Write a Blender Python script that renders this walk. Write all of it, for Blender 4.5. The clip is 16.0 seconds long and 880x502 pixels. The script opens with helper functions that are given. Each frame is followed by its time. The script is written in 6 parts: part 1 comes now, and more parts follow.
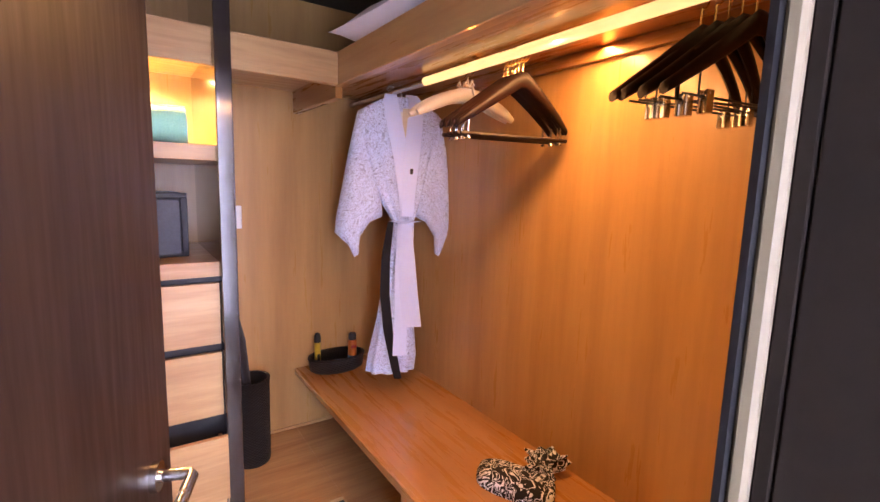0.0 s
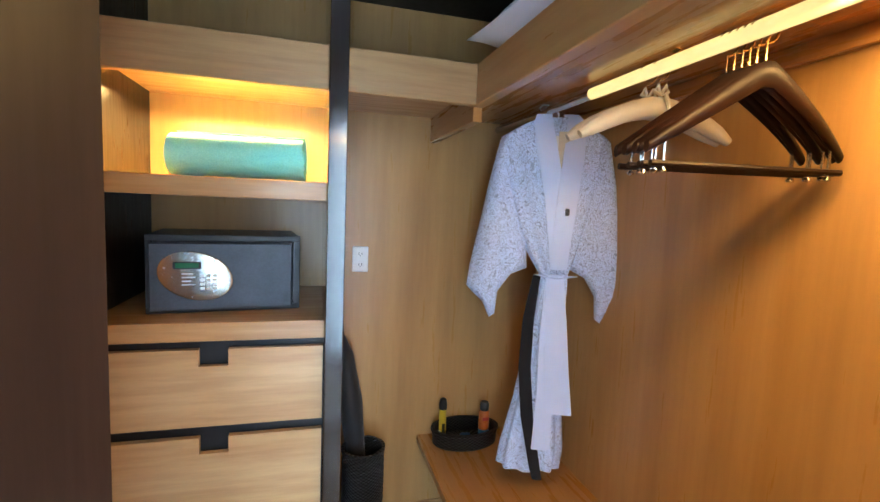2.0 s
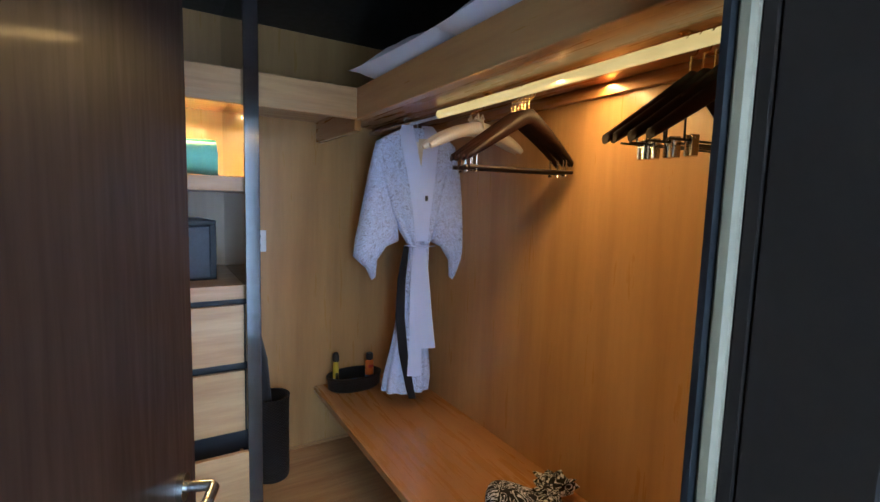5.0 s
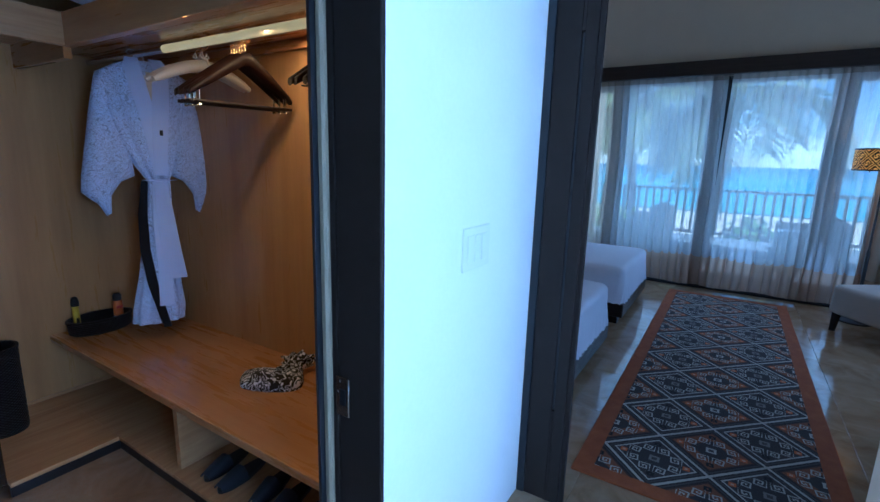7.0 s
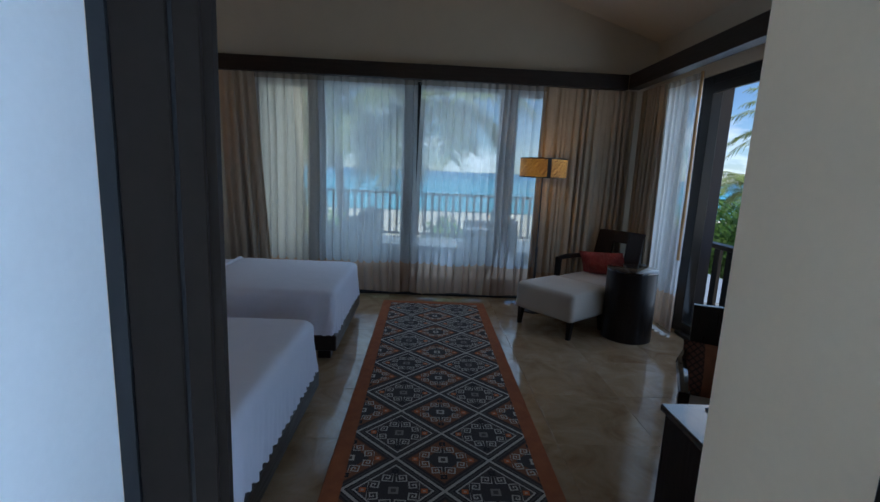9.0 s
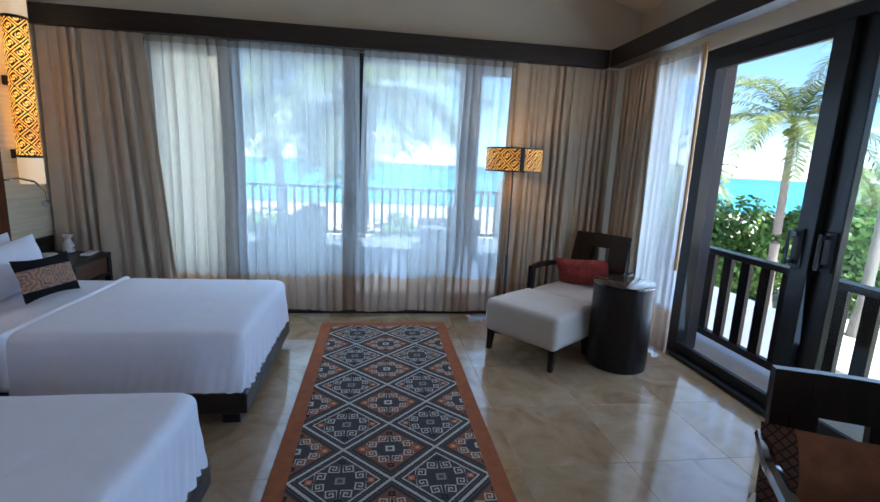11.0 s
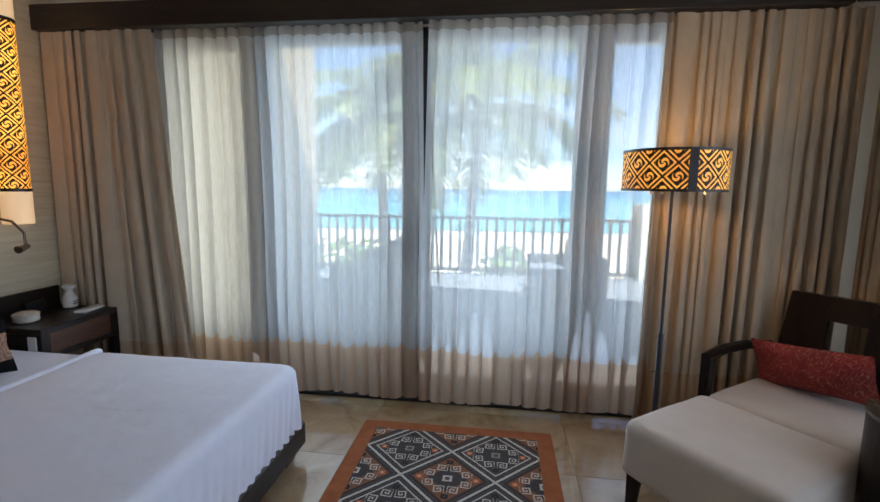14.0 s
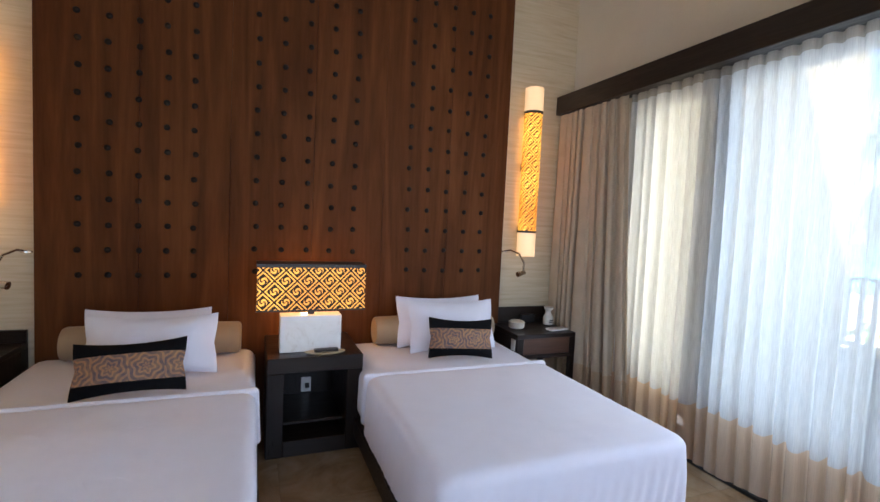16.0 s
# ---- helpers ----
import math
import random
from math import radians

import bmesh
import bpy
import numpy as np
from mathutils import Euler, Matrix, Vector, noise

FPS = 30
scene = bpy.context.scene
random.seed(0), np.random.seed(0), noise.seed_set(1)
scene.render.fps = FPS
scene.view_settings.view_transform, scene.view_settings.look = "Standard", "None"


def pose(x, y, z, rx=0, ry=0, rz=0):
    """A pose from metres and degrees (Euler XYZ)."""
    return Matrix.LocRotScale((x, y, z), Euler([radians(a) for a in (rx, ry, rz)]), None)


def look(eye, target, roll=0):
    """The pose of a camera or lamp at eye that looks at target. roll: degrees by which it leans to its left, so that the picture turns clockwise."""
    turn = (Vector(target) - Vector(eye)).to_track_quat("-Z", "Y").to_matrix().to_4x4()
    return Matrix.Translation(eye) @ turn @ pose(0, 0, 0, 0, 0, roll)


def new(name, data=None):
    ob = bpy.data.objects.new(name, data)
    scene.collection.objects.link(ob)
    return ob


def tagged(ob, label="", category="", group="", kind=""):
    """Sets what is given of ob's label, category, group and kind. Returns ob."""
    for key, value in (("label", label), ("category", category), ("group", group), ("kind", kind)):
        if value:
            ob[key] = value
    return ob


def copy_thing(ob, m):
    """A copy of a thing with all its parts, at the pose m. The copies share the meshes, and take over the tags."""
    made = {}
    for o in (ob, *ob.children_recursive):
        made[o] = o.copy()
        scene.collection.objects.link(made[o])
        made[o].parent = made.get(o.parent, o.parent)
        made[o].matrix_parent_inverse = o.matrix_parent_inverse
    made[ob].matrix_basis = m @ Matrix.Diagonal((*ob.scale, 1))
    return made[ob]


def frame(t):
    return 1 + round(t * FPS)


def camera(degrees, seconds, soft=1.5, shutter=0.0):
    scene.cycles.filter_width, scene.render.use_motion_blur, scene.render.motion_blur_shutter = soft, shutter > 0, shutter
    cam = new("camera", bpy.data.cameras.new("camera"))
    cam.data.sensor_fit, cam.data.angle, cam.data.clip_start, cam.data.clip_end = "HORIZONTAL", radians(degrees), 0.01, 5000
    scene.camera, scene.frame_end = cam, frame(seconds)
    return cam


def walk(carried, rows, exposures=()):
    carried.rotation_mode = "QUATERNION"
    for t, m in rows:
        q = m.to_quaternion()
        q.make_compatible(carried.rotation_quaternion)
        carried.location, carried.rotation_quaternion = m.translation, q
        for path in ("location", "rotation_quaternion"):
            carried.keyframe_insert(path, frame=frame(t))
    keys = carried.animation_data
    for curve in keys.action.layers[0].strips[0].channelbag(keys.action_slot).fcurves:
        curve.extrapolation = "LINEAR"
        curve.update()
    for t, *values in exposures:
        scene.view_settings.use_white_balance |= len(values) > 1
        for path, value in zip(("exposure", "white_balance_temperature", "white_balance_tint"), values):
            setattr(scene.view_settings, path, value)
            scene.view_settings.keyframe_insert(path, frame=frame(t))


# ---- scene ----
cam = camera(87.1, 16.0)
PATH = [
    (0, (0.236, 0.256, 1.52), (1.352, 1.892, 1.243), 1.7),
    (0.5, (0.353, 0.31, 1.541), (1.359, 2.019, 1.282), 1.1),
    (1, (0.442, 0.381, 1.567), (1.296, 2.176, 1.344), 1.1),
    (1.5, (0.501, 0.516, 1.577), (1.139, 2.399, 1.359), 1.4),
    (2, (0.497, 0.701, 1.589), (1.028, 2.62, 1.4), 2.4),
    (2.5, (0.55, 0.797, 1.645), (1.076, 2.722, 1.505), 3.0),
    (3, (0.59, 0.787, 1.669), (1.228, 2.681, 1.615), 3.0),
    (5.5, (0.11, -0.012, 1.534), (1.262, 1.602, 1.256), 1.2),
    (6, (0.024, -0.157, 1.506), (1.307, 1.336, 1.158), 0.8),
    (6.5, (0.003, -0.303, 1.492), (1.445, 1.029, 1.11), 0.6),
    (7, (0.066, -0.358, 1.499), (1.729, 0.68, 1.104), 1.6),
    (7.5, (0.233, -0.329, 1.515), (2.085, 0.319, 1.128), 1.9),
    (8, (0.47, -0.331, 1.498), (2.401, 0.028, 1.123), 1.7),
    (8.5, (0.714, -0.337, 1.508), (2.679, -0.216, 1.157), 1.6),
    (9, (0.988, -0.289, 1.518), (2.957, -0.36, 1.175), 2.6),
    (9.5, (1.219, -0.233, 1.533), (3.178, -0.465, 1.204), 2.9),
    (12, (2.457, -0.448, 1.504), (4.403, -0.72, 1.129), 2.5),
    (12.5, (2.733, -0.48, 1.492), (4.699, -0.672, 1.181), 1.8),
    (13, (3.001, -0.506, 1.49), (4.975, -0.659, 1.202), 0.2),
    (13.5, (3.254, -0.609, 1.475), (5.235, -0.647, 1.201), -0.5),
    (14, (3.471, -0.661, 1.488), (5.436, -0.409, 1.219), 0.8),
    (14.5, (3.677, -0.654, 1.478), (5.51, 0.107, 1.231), 2.1),
    (15, (3.807, -0.73, 1.467), (5.265, 0.621, 1.246), 2.7),
    (15.5, (3.872, -0.888, 1.469), (4.905, 0.816, 1.291), 2.9),
    (16, (3.845, -1.1, 1.487), (4.59, 0.752, 1.363), 2.7),
]
EXPOSURES = [(0, 2.68, 6950, 44), (0.5, 2.65, 6700, 26), (1.0, 2.6, 6350, 12), (1.5, 2.55, 6100, 6), (2.0, 2.45, 5800, 2), (3.0, 2.45, 5250, -3), (5.5, 1.4, 5300, 6), (6.0, 1.1, 4700, 6), (6.5, 0.9, 4200, 9), (7.0, 0.9, 4200, 9), (7.5, 0.35, 5100, 9),
             (8.0, -0.4, 5700, 8), (8.5, -0.6, 5650, 8), (9.0, 0.35, 5350, 10), (9.5, 1.3, 5000, 10), (12.0, 1.78, 5750, 13), (13.0, 1.73, 6200, 15), (14.0, 1.66, 6400, 16), (14.5, 1.45, 6400, 15), (15.0, 1.3, 6550, 17), (15.5, 1.82, 6600, 18), (16.0, 2.35, 6450, 20)]
walk(cam, [(t, look(eye, target, roll)) for t, eye, target, roll in PATH], EXPOSURES)

# ---- world, sun and large lights ----
world = bpy.data.worlds.new("sky_world")
scene.world = world
world.use_nodes = True
SUN_EL, SUN_AZ = 60.0, 200.0   # degrees; azimuth of the sun's place, counted from +x
_wn = world.node_tree.nodes
_sky = _wn.new("ShaderNodeTexSky")
_sky.sky_type = "NISHITA"
_sky.sun_disc = False
_sky.sun_elevation = radians(SUN_EL)
_sky.sun_rotation = radians(90 - SUN_AZ)
_sky.air_density, _sky.dust_density, _sky.ozone_density = 0.9, 0.1, 4.0
# broken white cloud low over the sea
_geo = _wn.new("ShaderNodeTexCoord")
_map = _wn.new("ShaderNodeMapping")
_map.inputs["Scale"].default_value = (1.0, 1.0, 3.2)
_cn = _wn.new("ShaderNodeTexNoise")
_cn.inputs["Scale"].default_value, _cn.inputs["Detail"].default_value, _cn.inputs["Roughness"].default_value = 3.4, 7.0, 0.58
_cr = _wn.new("ShaderNodeValToRGB")
_cr.color_ramp.elements[0].position, _cr.color_ramp.elements[1].position = 0.55, 0.68
_sep = _wn.new("ShaderNodeSeparateXYZ")
_low = _wn.new("ShaderNodeMapRange")
_low.inputs["From Min"].default_value, _low.inputs["From Max"].default_value = 0.42, 0.05
_mul = _wn.new("ShaderNodeMath")
_mul.operation = "MULTIPLY"
_bw = _wn.new("ShaderNodeRGBToBW")
_lift = _wn.new("ShaderNodeMath")
_lift.operation = "MULTIPLY"
_lift.inputs[1].default_value = 2.0
_mix = _wn.new("ShaderNodeMix")
_mix.data_type = "RGBA"
for _a, _b in ((_geo.outputs["Generated"], _map.inputs["Vector"]), (_map.outputs[0], _cn.inputs["Vector"]), (_cn.outputs[0], _cr.inputs[0]), (_geo.outputs["Generated"], _sep.inputs[0]), (_sep.outputs[2], _low.inputs["Value"]),
               (_cr.outputs[0], _mul.inputs[0]), (_low.outputs[0], _mul.inputs[1]), (_mul.outputs[0], _mix.inputs[0]), (_sky.outputs[0], _mix.inputs[6]), (_sky.outputs[0], _bw.inputs[0]), (_bw.outputs[0], _lift.inputs[0]), (_lift.outputs[0], _mix.inputs[7]),
               (_mix.outputs[2], _wn["Background"].inputs[0])):
    world.node_tree.links.new(_a, _b)
_wn["Background"].inputs[1].default_value = 0.085


def lamp(name, kind, at, target, energy, colour, **more):
    data = bpy.data.lights.new(name, kind)
    data.energy, data.color = energy, colour
    if "angle" in more:
        data.angle = radians(more["angle"])
    if "size" in more:
        data.shape, data.size, data.size_y = "RECTANGLE", more["size"][0], more["size"][1]
    if "radius" in more:
        data.shadow_soft_size = more["radius"]
    ob = new(name, data)
    ob.matrix_world = look(at, target) if target else Matrix.Translation(at)
    return ob


_sun = Vector((math.cos(radians(SUN_AZ)) * math.cos(radians(SUN_EL)), math.sin(radians(SUN_AZ)) * math.cos(radians(SUN_EL)), math.sin(radians(SUN_EL))))
lamp("sun", "SUN", _sun * 20, (0, 0, 0), 5.0, (1.0, 0.94, 0.84), angle=0.5)
# the sky's light in the openings
lamp("sky_light_bay_window", "AREA", (6.385, 0.0, 1.30), (0, 0.0, 1.0), 4.7, (0.60, 0.78, 1.0), size=(3.1, 2.1))
lamp("sky_light_behind_sheers", "AREA", (6.72, -0.28, 1.42), (0, -0.28, 1.37), 10.5, (0.71, 0.855, 1.0), size=(2.7, 1.95))
# not sky: added fill lamp for warm bounce off the tan wing wall
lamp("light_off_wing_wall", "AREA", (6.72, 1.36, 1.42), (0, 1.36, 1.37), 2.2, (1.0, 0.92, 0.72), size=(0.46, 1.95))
lamp("sky_light_side_window", "AREA", (5.79, -2.905, 1.25), (5.79, 0, 1.2), 1.7, (0.72, 0.87, 1.0), size=(0.40, 2.3))
lamp("sky_light_balcony_door", "AREA", (4.40, -2.88, 1.30), (4.40, 0, 1.0), 8, (0.62, 0.80, 1.0), size=(2.0, 2.2))
lamp("sky_light_entrance", "AREA", (0.60, -1.02, 1.25), (0.60, 3, 1.25), 41, (0.62, 0.79, 1.0), size=(1.9, 2.3))
# lamps of the place
WARM = (1.0, 0.55, 0.19)
lamp("rod_light", "AREA", (1.40, 1.32, 1.985), (1.54, 1.32, 0.5), 5.3, (1.0, 0.56, 0.17), size=(0.03, 1.6))
lamp("niche_light", "AREA", (0.18, 2.60, 1.945), (0.18, 2.62, 0), 6.0, (1.0, 0.62, 0.2), size=(0.6, 0.05))
lamp("floor_lamp_bulb", "POINT", (6.03, -1.545, 1.60), None, 2.1, WARM, radius=0.05)
for _x in (6.055, 2.36):
    lamp("sconce_tube", "AREA", (_x, 2.4665, 1.95), (_x, 3.5, 1.95), 0.10, WARM, size=(0.11, 0.98))
lamp("table_lamp_glow", "AREA", (4.195, 1.97, 0.889), (4.195, 1.971, 0), 0.13, WARM, size=(0.58, 0.16))
lamp("table_lamp_bulb", "POINT", (4.21, 2.25, 0.90), None, 1.0, WARM, radius=0.05)

# ---- materials ----
class Nodes:
    """Short hand for building one node material."""

    def __init__(self, name):
        self.mat = bpy.data.materials.new(name)
        self.mat.use_nodes = True
        self.tree = self.mat.node_tree
        self.bsdf = self.tree.nodes["Principled BSDF"]

    def add(self, kind, **inputs):
        n = self.tree.nodes.new(kind)
        for key, value in inputs.items():
            self.put(n, key.replace("_", " "), value)
        return n

    def put(self, n, key, value):
        socket = n.inputs[int(key)] if key.isdigit() else n.inputs[key]
        if hasattr(value, "is_output"):
            self.tree.links.new(value, socket)
        else:
            socket.default_value = value

    def math(self, op, a, b=0.0, c=0.0):
        n = self.tree.nodes.new("ShaderNodeMath")
        n.operation = op
        for i, v in enumerate((a, b, c)):
            self.put(n, str(i), v)
        return n.outputs[0]

    def mix(self, fac, a, b, blend="MIX"):
        n = self.tree.nodes.new("ShaderNodeMix")
        n.data_type, n.blend_type = "RGBA", blend
        for i, v in ((0, fac), (6, a), (7, b)):
            self.put(n, str(i), v)
        return n.outputs[2]

    def coords(self, scale=(1, 1, 1), which="Object", rot=(0, 0, 0)):
        c = self.tree.nodes.new("ShaderNodeTexCoord")
        m = self.tree.nodes.new("ShaderNodeMapping")
        m.inputs["Scale"].default_value = scale
        m.inputs["Rotation"].default_value = [radians(a) for a in rot]
        self.tree.links.new(c.outputs[which], m.inputs["Vector"])
        return m.outputs[0]

    def noise(self, vec, scale, detail=4, rough=0.55, dist=0.0):
        n = self.add("ShaderNodeTexNoise", Vector=vec, Scale=scale, Detail=detail, Roughness=rough, Distortion=dist)
        return n.outputs[0]

    def ramp(self, fac, *stops):
        n = self.tree.nodes.new("ShaderNodeValToRGB")
        while len(n.color_ramp.elements) < len(stops):
            n.color_ramp.elements.new(0.5)
        for e, (p, col) in zip(n.color_ramp.elements, stops):
            e.position = p
            e.color = (*col, 1) if len(col) == 3 else col
        self.put(n, "0", fac)
        return n.outputs[0]

    def split(self, vec):
        n = self.tree.nodes.new("ShaderNodeSeparateXYZ")
        self.put(n, "0", vec)
        return n.outputs

    def bump(self, height, strength=0.2, distance=0.01):
        n = self.add("ShaderNodeBump", Height=height, Strength=strength, Distance=distance)
        self.put(self.bsdf, "Normal", n.outputs[0])

    def done(self, colour=None, rough=None, metal=None, **more):
        for key, value in (("Base Color", colour), ("Roughness", rough), ("Metallic", metal), *((k.replace("_", " "), v) for k, v in more.items())):
            if value is not None:
                if isinstance(value, tuple) and len(value) == 3:
                    value = (*value, 1)
                self.put(self.bsdf, key, value)
        return self.mat


def rgb(*c):
    return (*c, 1.0)


def wood(name, dark, mid, light, along="z", rough=0.35, scale=1.0, coat=0.0, bump=0.12, spec=0.5, streak=0.28):
    """Veneer or solid wood with the grain along one axis."""
    n = Nodes(name)
    squash = {"x": (0.08, 1, 1), "y": (1, 0.08, 1), "z": (1, 1, 0.08)}[along]
    vec = n.coords(squash)
    fine = n.noise(vec, 55 * scale, 6, 0.6)
    broad = n.noise(vec, 5.5 * scale, 3, 0.5, 1.6)
    large = n.noise(n.coords(), 1.3, 2)
    a = n.ramp(broad, (0.3, dark), (0.5, mid), (0.72, light))
    b = n.ramp(fine, (0.35, tuple(0.72 * v for v in dark)), (0.62, (1, 1, 1)))
    c = n.mix(streak, a, b, "MULTIPLY")
    c = n.mix(0.3, c, n.ramp(large, (0.3, (0.62, 0.58, 0.55)), (0.7, (1, 1, 1))), "MULTIPLY")
    n.bump(fine, bump, 0.002)
    return n.done(c, n.ramp(fine, (0.3, (rough + 0.12,) * 3), (0.7, (rough - 0.05,) * 3)), Coat_Weight=coat, Coat_Roughness=0.12, Specular_IOR_Level=spec)


def plain(name, colour, rough=0.5, metal=0.0, spread=0.12, scale=30, bump=0.05, **more):
    """Paint, plastic, metal: one colour with slight unevenness at two scales."""
    n = Nodes(name)
    vec = n.coords()
    f1, f2 = n.noise(vec, scale, 5), n.noise(vec, scale * 0.07, 2)
    lo, hi = tuple(v * (1 - spread) for v in colour), tuple(min(1, v * (1 + spread)) for v in colour)
    c = n.mix(0.5, n.ramp(f1, (0.3, lo), (0.7, hi)), n.ramp(f2, (0.3, lo), (0.7, hi)))
    n.bump(f1, bump, 0.002)
    return n.done(c, n.ramp(f1, (0.3, (max(0.02, rough - 0.06),) * 3), (0.7, (min(1, rough + 0.06),) * 3)), metal, **more)


def cloth(name, colour, rough=0.9, weave=900, spread=0.12, wrinkle=0.15, sheen=0.2):
    n = Nodes(name)
    vec = n.coords()
    f1, f2, f3 = n.noise(vec, weave, 2), n.noise(vec, 9, 4), n.noise(vec, 2.0, 3)
    lo, hi = tuple(v * (1 - spread) for v in colour), tuple(min(1, v * (1 + spread)) for v in colour)
    c = n.mix(0.5, n.ramp(f1, (0.3, lo), (0.7, hi)), n.ramp(f2, (0.3, lo), (0.7, hi)))
    h = n.math("ADD", n.math("MULTIPLY", f1, 0.15), n.math("ADD", f2, f3))
    n.bump(h, wrinkle, 0.02)
    return n.done(c, rough, 0.0, Sheen_Weight=sheen)


def see_through(name, colour, clear, dim=0.5):
    """Sheer cloth: part of the light passes straight, part is scattered."""
    n = Nodes(name)
    vec = n.coords((1, 1, 0.05))
    threads = n.noise(vec, 260, 3)
    wide = n.noise(n.coords((1, 1, 0.12)), 9, 3)
    col = n.mix(0.35, rgb(*colour), n.ramp(wide, (0.3, tuple(v * 0.82 for v in colour)), (0.7, colour)))
    tr = n.add("ShaderNodeBsdfTransparent")
    tl = n.add("ShaderNodeBsdfTranslucent", Color=col)
    df = n.add("ShaderNodeBsdfDiffuse", Color=col)
    m1 = n.add("ShaderNodeMixShader", Fac=dim)
    n.put(m1, "1", tl.outputs[0]), n.put(m1, "2", df.outputs[0])
    m2 = n.add("ShaderNodeMixShader", Fac=n.math("MULTIPLY_ADD", n.math("SUBTRACT", threads, 0.5), 0.35, clear))
    n.put(m2, "1", m1.outputs[0]), n.put(m2, "2", tr.outputs[0])
    n.put(n.tree.nodes["Material Output"], "Surface", m2.outputs[0])
    return n.mat


def glass(name, tint=(0.92, 0.97, 0.96)):
    n = Nodes(name)
    tr = n.add("ShaderNodeBsdfTransparent", Color=rgb(*tint))
    gl = n.add("ShaderNodeBsdfGlossy", Roughness=0.02)
    fr = n.add("ShaderNodeLayerWeight", Blend=0.5)
    m = n.add("ShaderNodeMixShader", Fac=n.math("MULTIPLY_ADD", n.math("POWER", fr.outputs["Facing"], 5.0), 0.7, 0.025))
    n.put(m, "1", tr.outputs[0]), n.put(m, "2", gl.outputs[0])
    n.put(n.tree.nodes["Material Output"], "Surface", m.outputs[0])
    return n.mat


def frosted(name):
    n = Nodes(name)
    f = n.noise(n.coords(), 14, 4)
    tl = n.add("ShaderNodeBsdfTranslucent", Color=n.ramp(f, (0.3, (0.86, 0.90, 0.92)), (0.7, (0.97, 0.98, 0.98))))
    gl = n.add("ShaderNodeBsdfGlossy", Roughness=0.15)
    m = n.add("ShaderNodeMixShader", Fac=0.06)
    n.put(m, "1", tl.outputs[0]), n.put(m, "2", gl.outputs[0])
    n.put(n.tree.nodes["Material Output"], "Surface", m.outputs[0])
    return n.mat


def scrolls(n, u, v, cell):
    """A batik lattice: 1 where the dark lines lie. u, v in metres; cell: width of one diamond."""
    a = n.math("DIVIDE", n.math("ADD", u, v), cell)
    b = n.math("DIVIDE", n.math("SUBTRACT", u, v), cell)
    fa = n.math("ABSOLUTE", n.math("SUBTRACT", n.math("FRACT", a), 0.5))
    fb = n.math("ABSOLUTE", n.math("SUBTRACT", n.math("FRACT", b), 0.5))
    ring = n.math("MAXIMUM", fa, fb)
    lines = n.math("COMPARE", ring, 0.400, 0.045)
    ca, cb = n.math("SUBTRACT", n.math("FRACT", a), 0.5), n.math("SUBTRACT", n.math("FRACT", b), 0.5)
    ang = n.math("ARCTAN2", ca, cb)
    rad = n.math("SQRT", n.math("ADD", n.math("MULTIPLY", ca, ca), n.math("MULTIPLY", cb, cb)))
    swirl = n.math("SINE", n.math("ADD", n.math("MULTIPLY", ang, 2.0), n.math("MULTIPLY", rad, 22.0)))
    curl = n.math("MULTIPLY", n.math("GREATER_THAN", swirl, -0.25), n.math("LESS_THAN", rad, 0.27))
    return n.math("SUBTRACT", 1.0, n.math("MAXIMUM", curl, lines))


def lampshade(name, mode, cell, strength, centre=(0, 0)):
    """Lit paper or cloth behind a dark cut pattern. mode: 'flat' uses x and z, 'round' the angle and z."""
    n = Nodes(name)
    x, y, z = n.split(n.coords())
    if mode == "round":
        u = n.math("MULTIPLY", n.math("ARCTAN2", y, x), centre[0])
    else:
        u = n.math("ADD", x, n.math("MULTIPLY", y, 1.0))
    dark = scrolls(n, u, z, cell)
    glow = n.noise(n.coords((1, 1, 1)), 3.5, 2)
    lit = n.ramp(glow, (0.36, (0.62, 0.19, 0.012)), (0.64, (1.0, 0.45, 0.055)))
    n.put(n.bsdf, "Emission Color", n.mix(dark, lit, rgb(0.004, 0.001, 0.0)))
    n.put(n.bsdf, "Emission Strength", strength)
    return n.done(n.mix(dark, rgb(0.62, 0.36, 0.10), rgb(0.007, 0.005, 0.005)), 0.7)


def glow_paper(name, strength, colour=(1.0, 0.62, 0.28)):
    n = Nodes(name)
    f = n.noise(n.coords(), 20, 3)
    n.put(n.bsdf, "Emission Color", n.ramp(f, (0.3, tuple(0.85 * v for v in colour)), (0.7, colour)))
    n.put(n.bsdf, "Emission Strength", strength)
    return n.done((0.75, 0.6, 0.42), 0.8)


M = {}
M["veneer"] = wood("maple_veneer", (0.45, 0.245, 0.085), (0.52, 0.295, 0.105), (0.58, 0.34, 0.13), "z", 0.30, 0.6, 0.25, 0.08, 0.5, 0.13)
M["veneer_x"] = wood("maple_veneer_across", (0.50, 0.27, 0.10), (0.57, 0.33, 0.135), (0.63, 0.39, 0.17), "x", 0.33, 0.8, 0.15)
M["veneer_y"] = wood("maple_veneer_along", (0.42, 0.19, 0.055), (0.48, 0.235, 0.07), (0.53, 0.27, 0.09), "y", 0.26, 0.6, 0.3, 0.08, 0.5, 0.15)
# paler along-grain maple; light on the long front board is in its colour
M["veneer_lit"] = wood("maple_board_lit", (0.50, 0.255, 0.085), (0.57, 0.31, 0.11), (0.63, 0.36, 0.14), "y", 0.30, 0.7, 0.2, 0.08, 0.5, 0.15)
M["wenge"] = wood("wenge", (0.009, 0.0055, 0.0045), (0.014, 0.009, 0.007), (0.021, 0.0135, 0.0105), "z", 0.30, 1.4, 0.1, 0.08, 0.22)
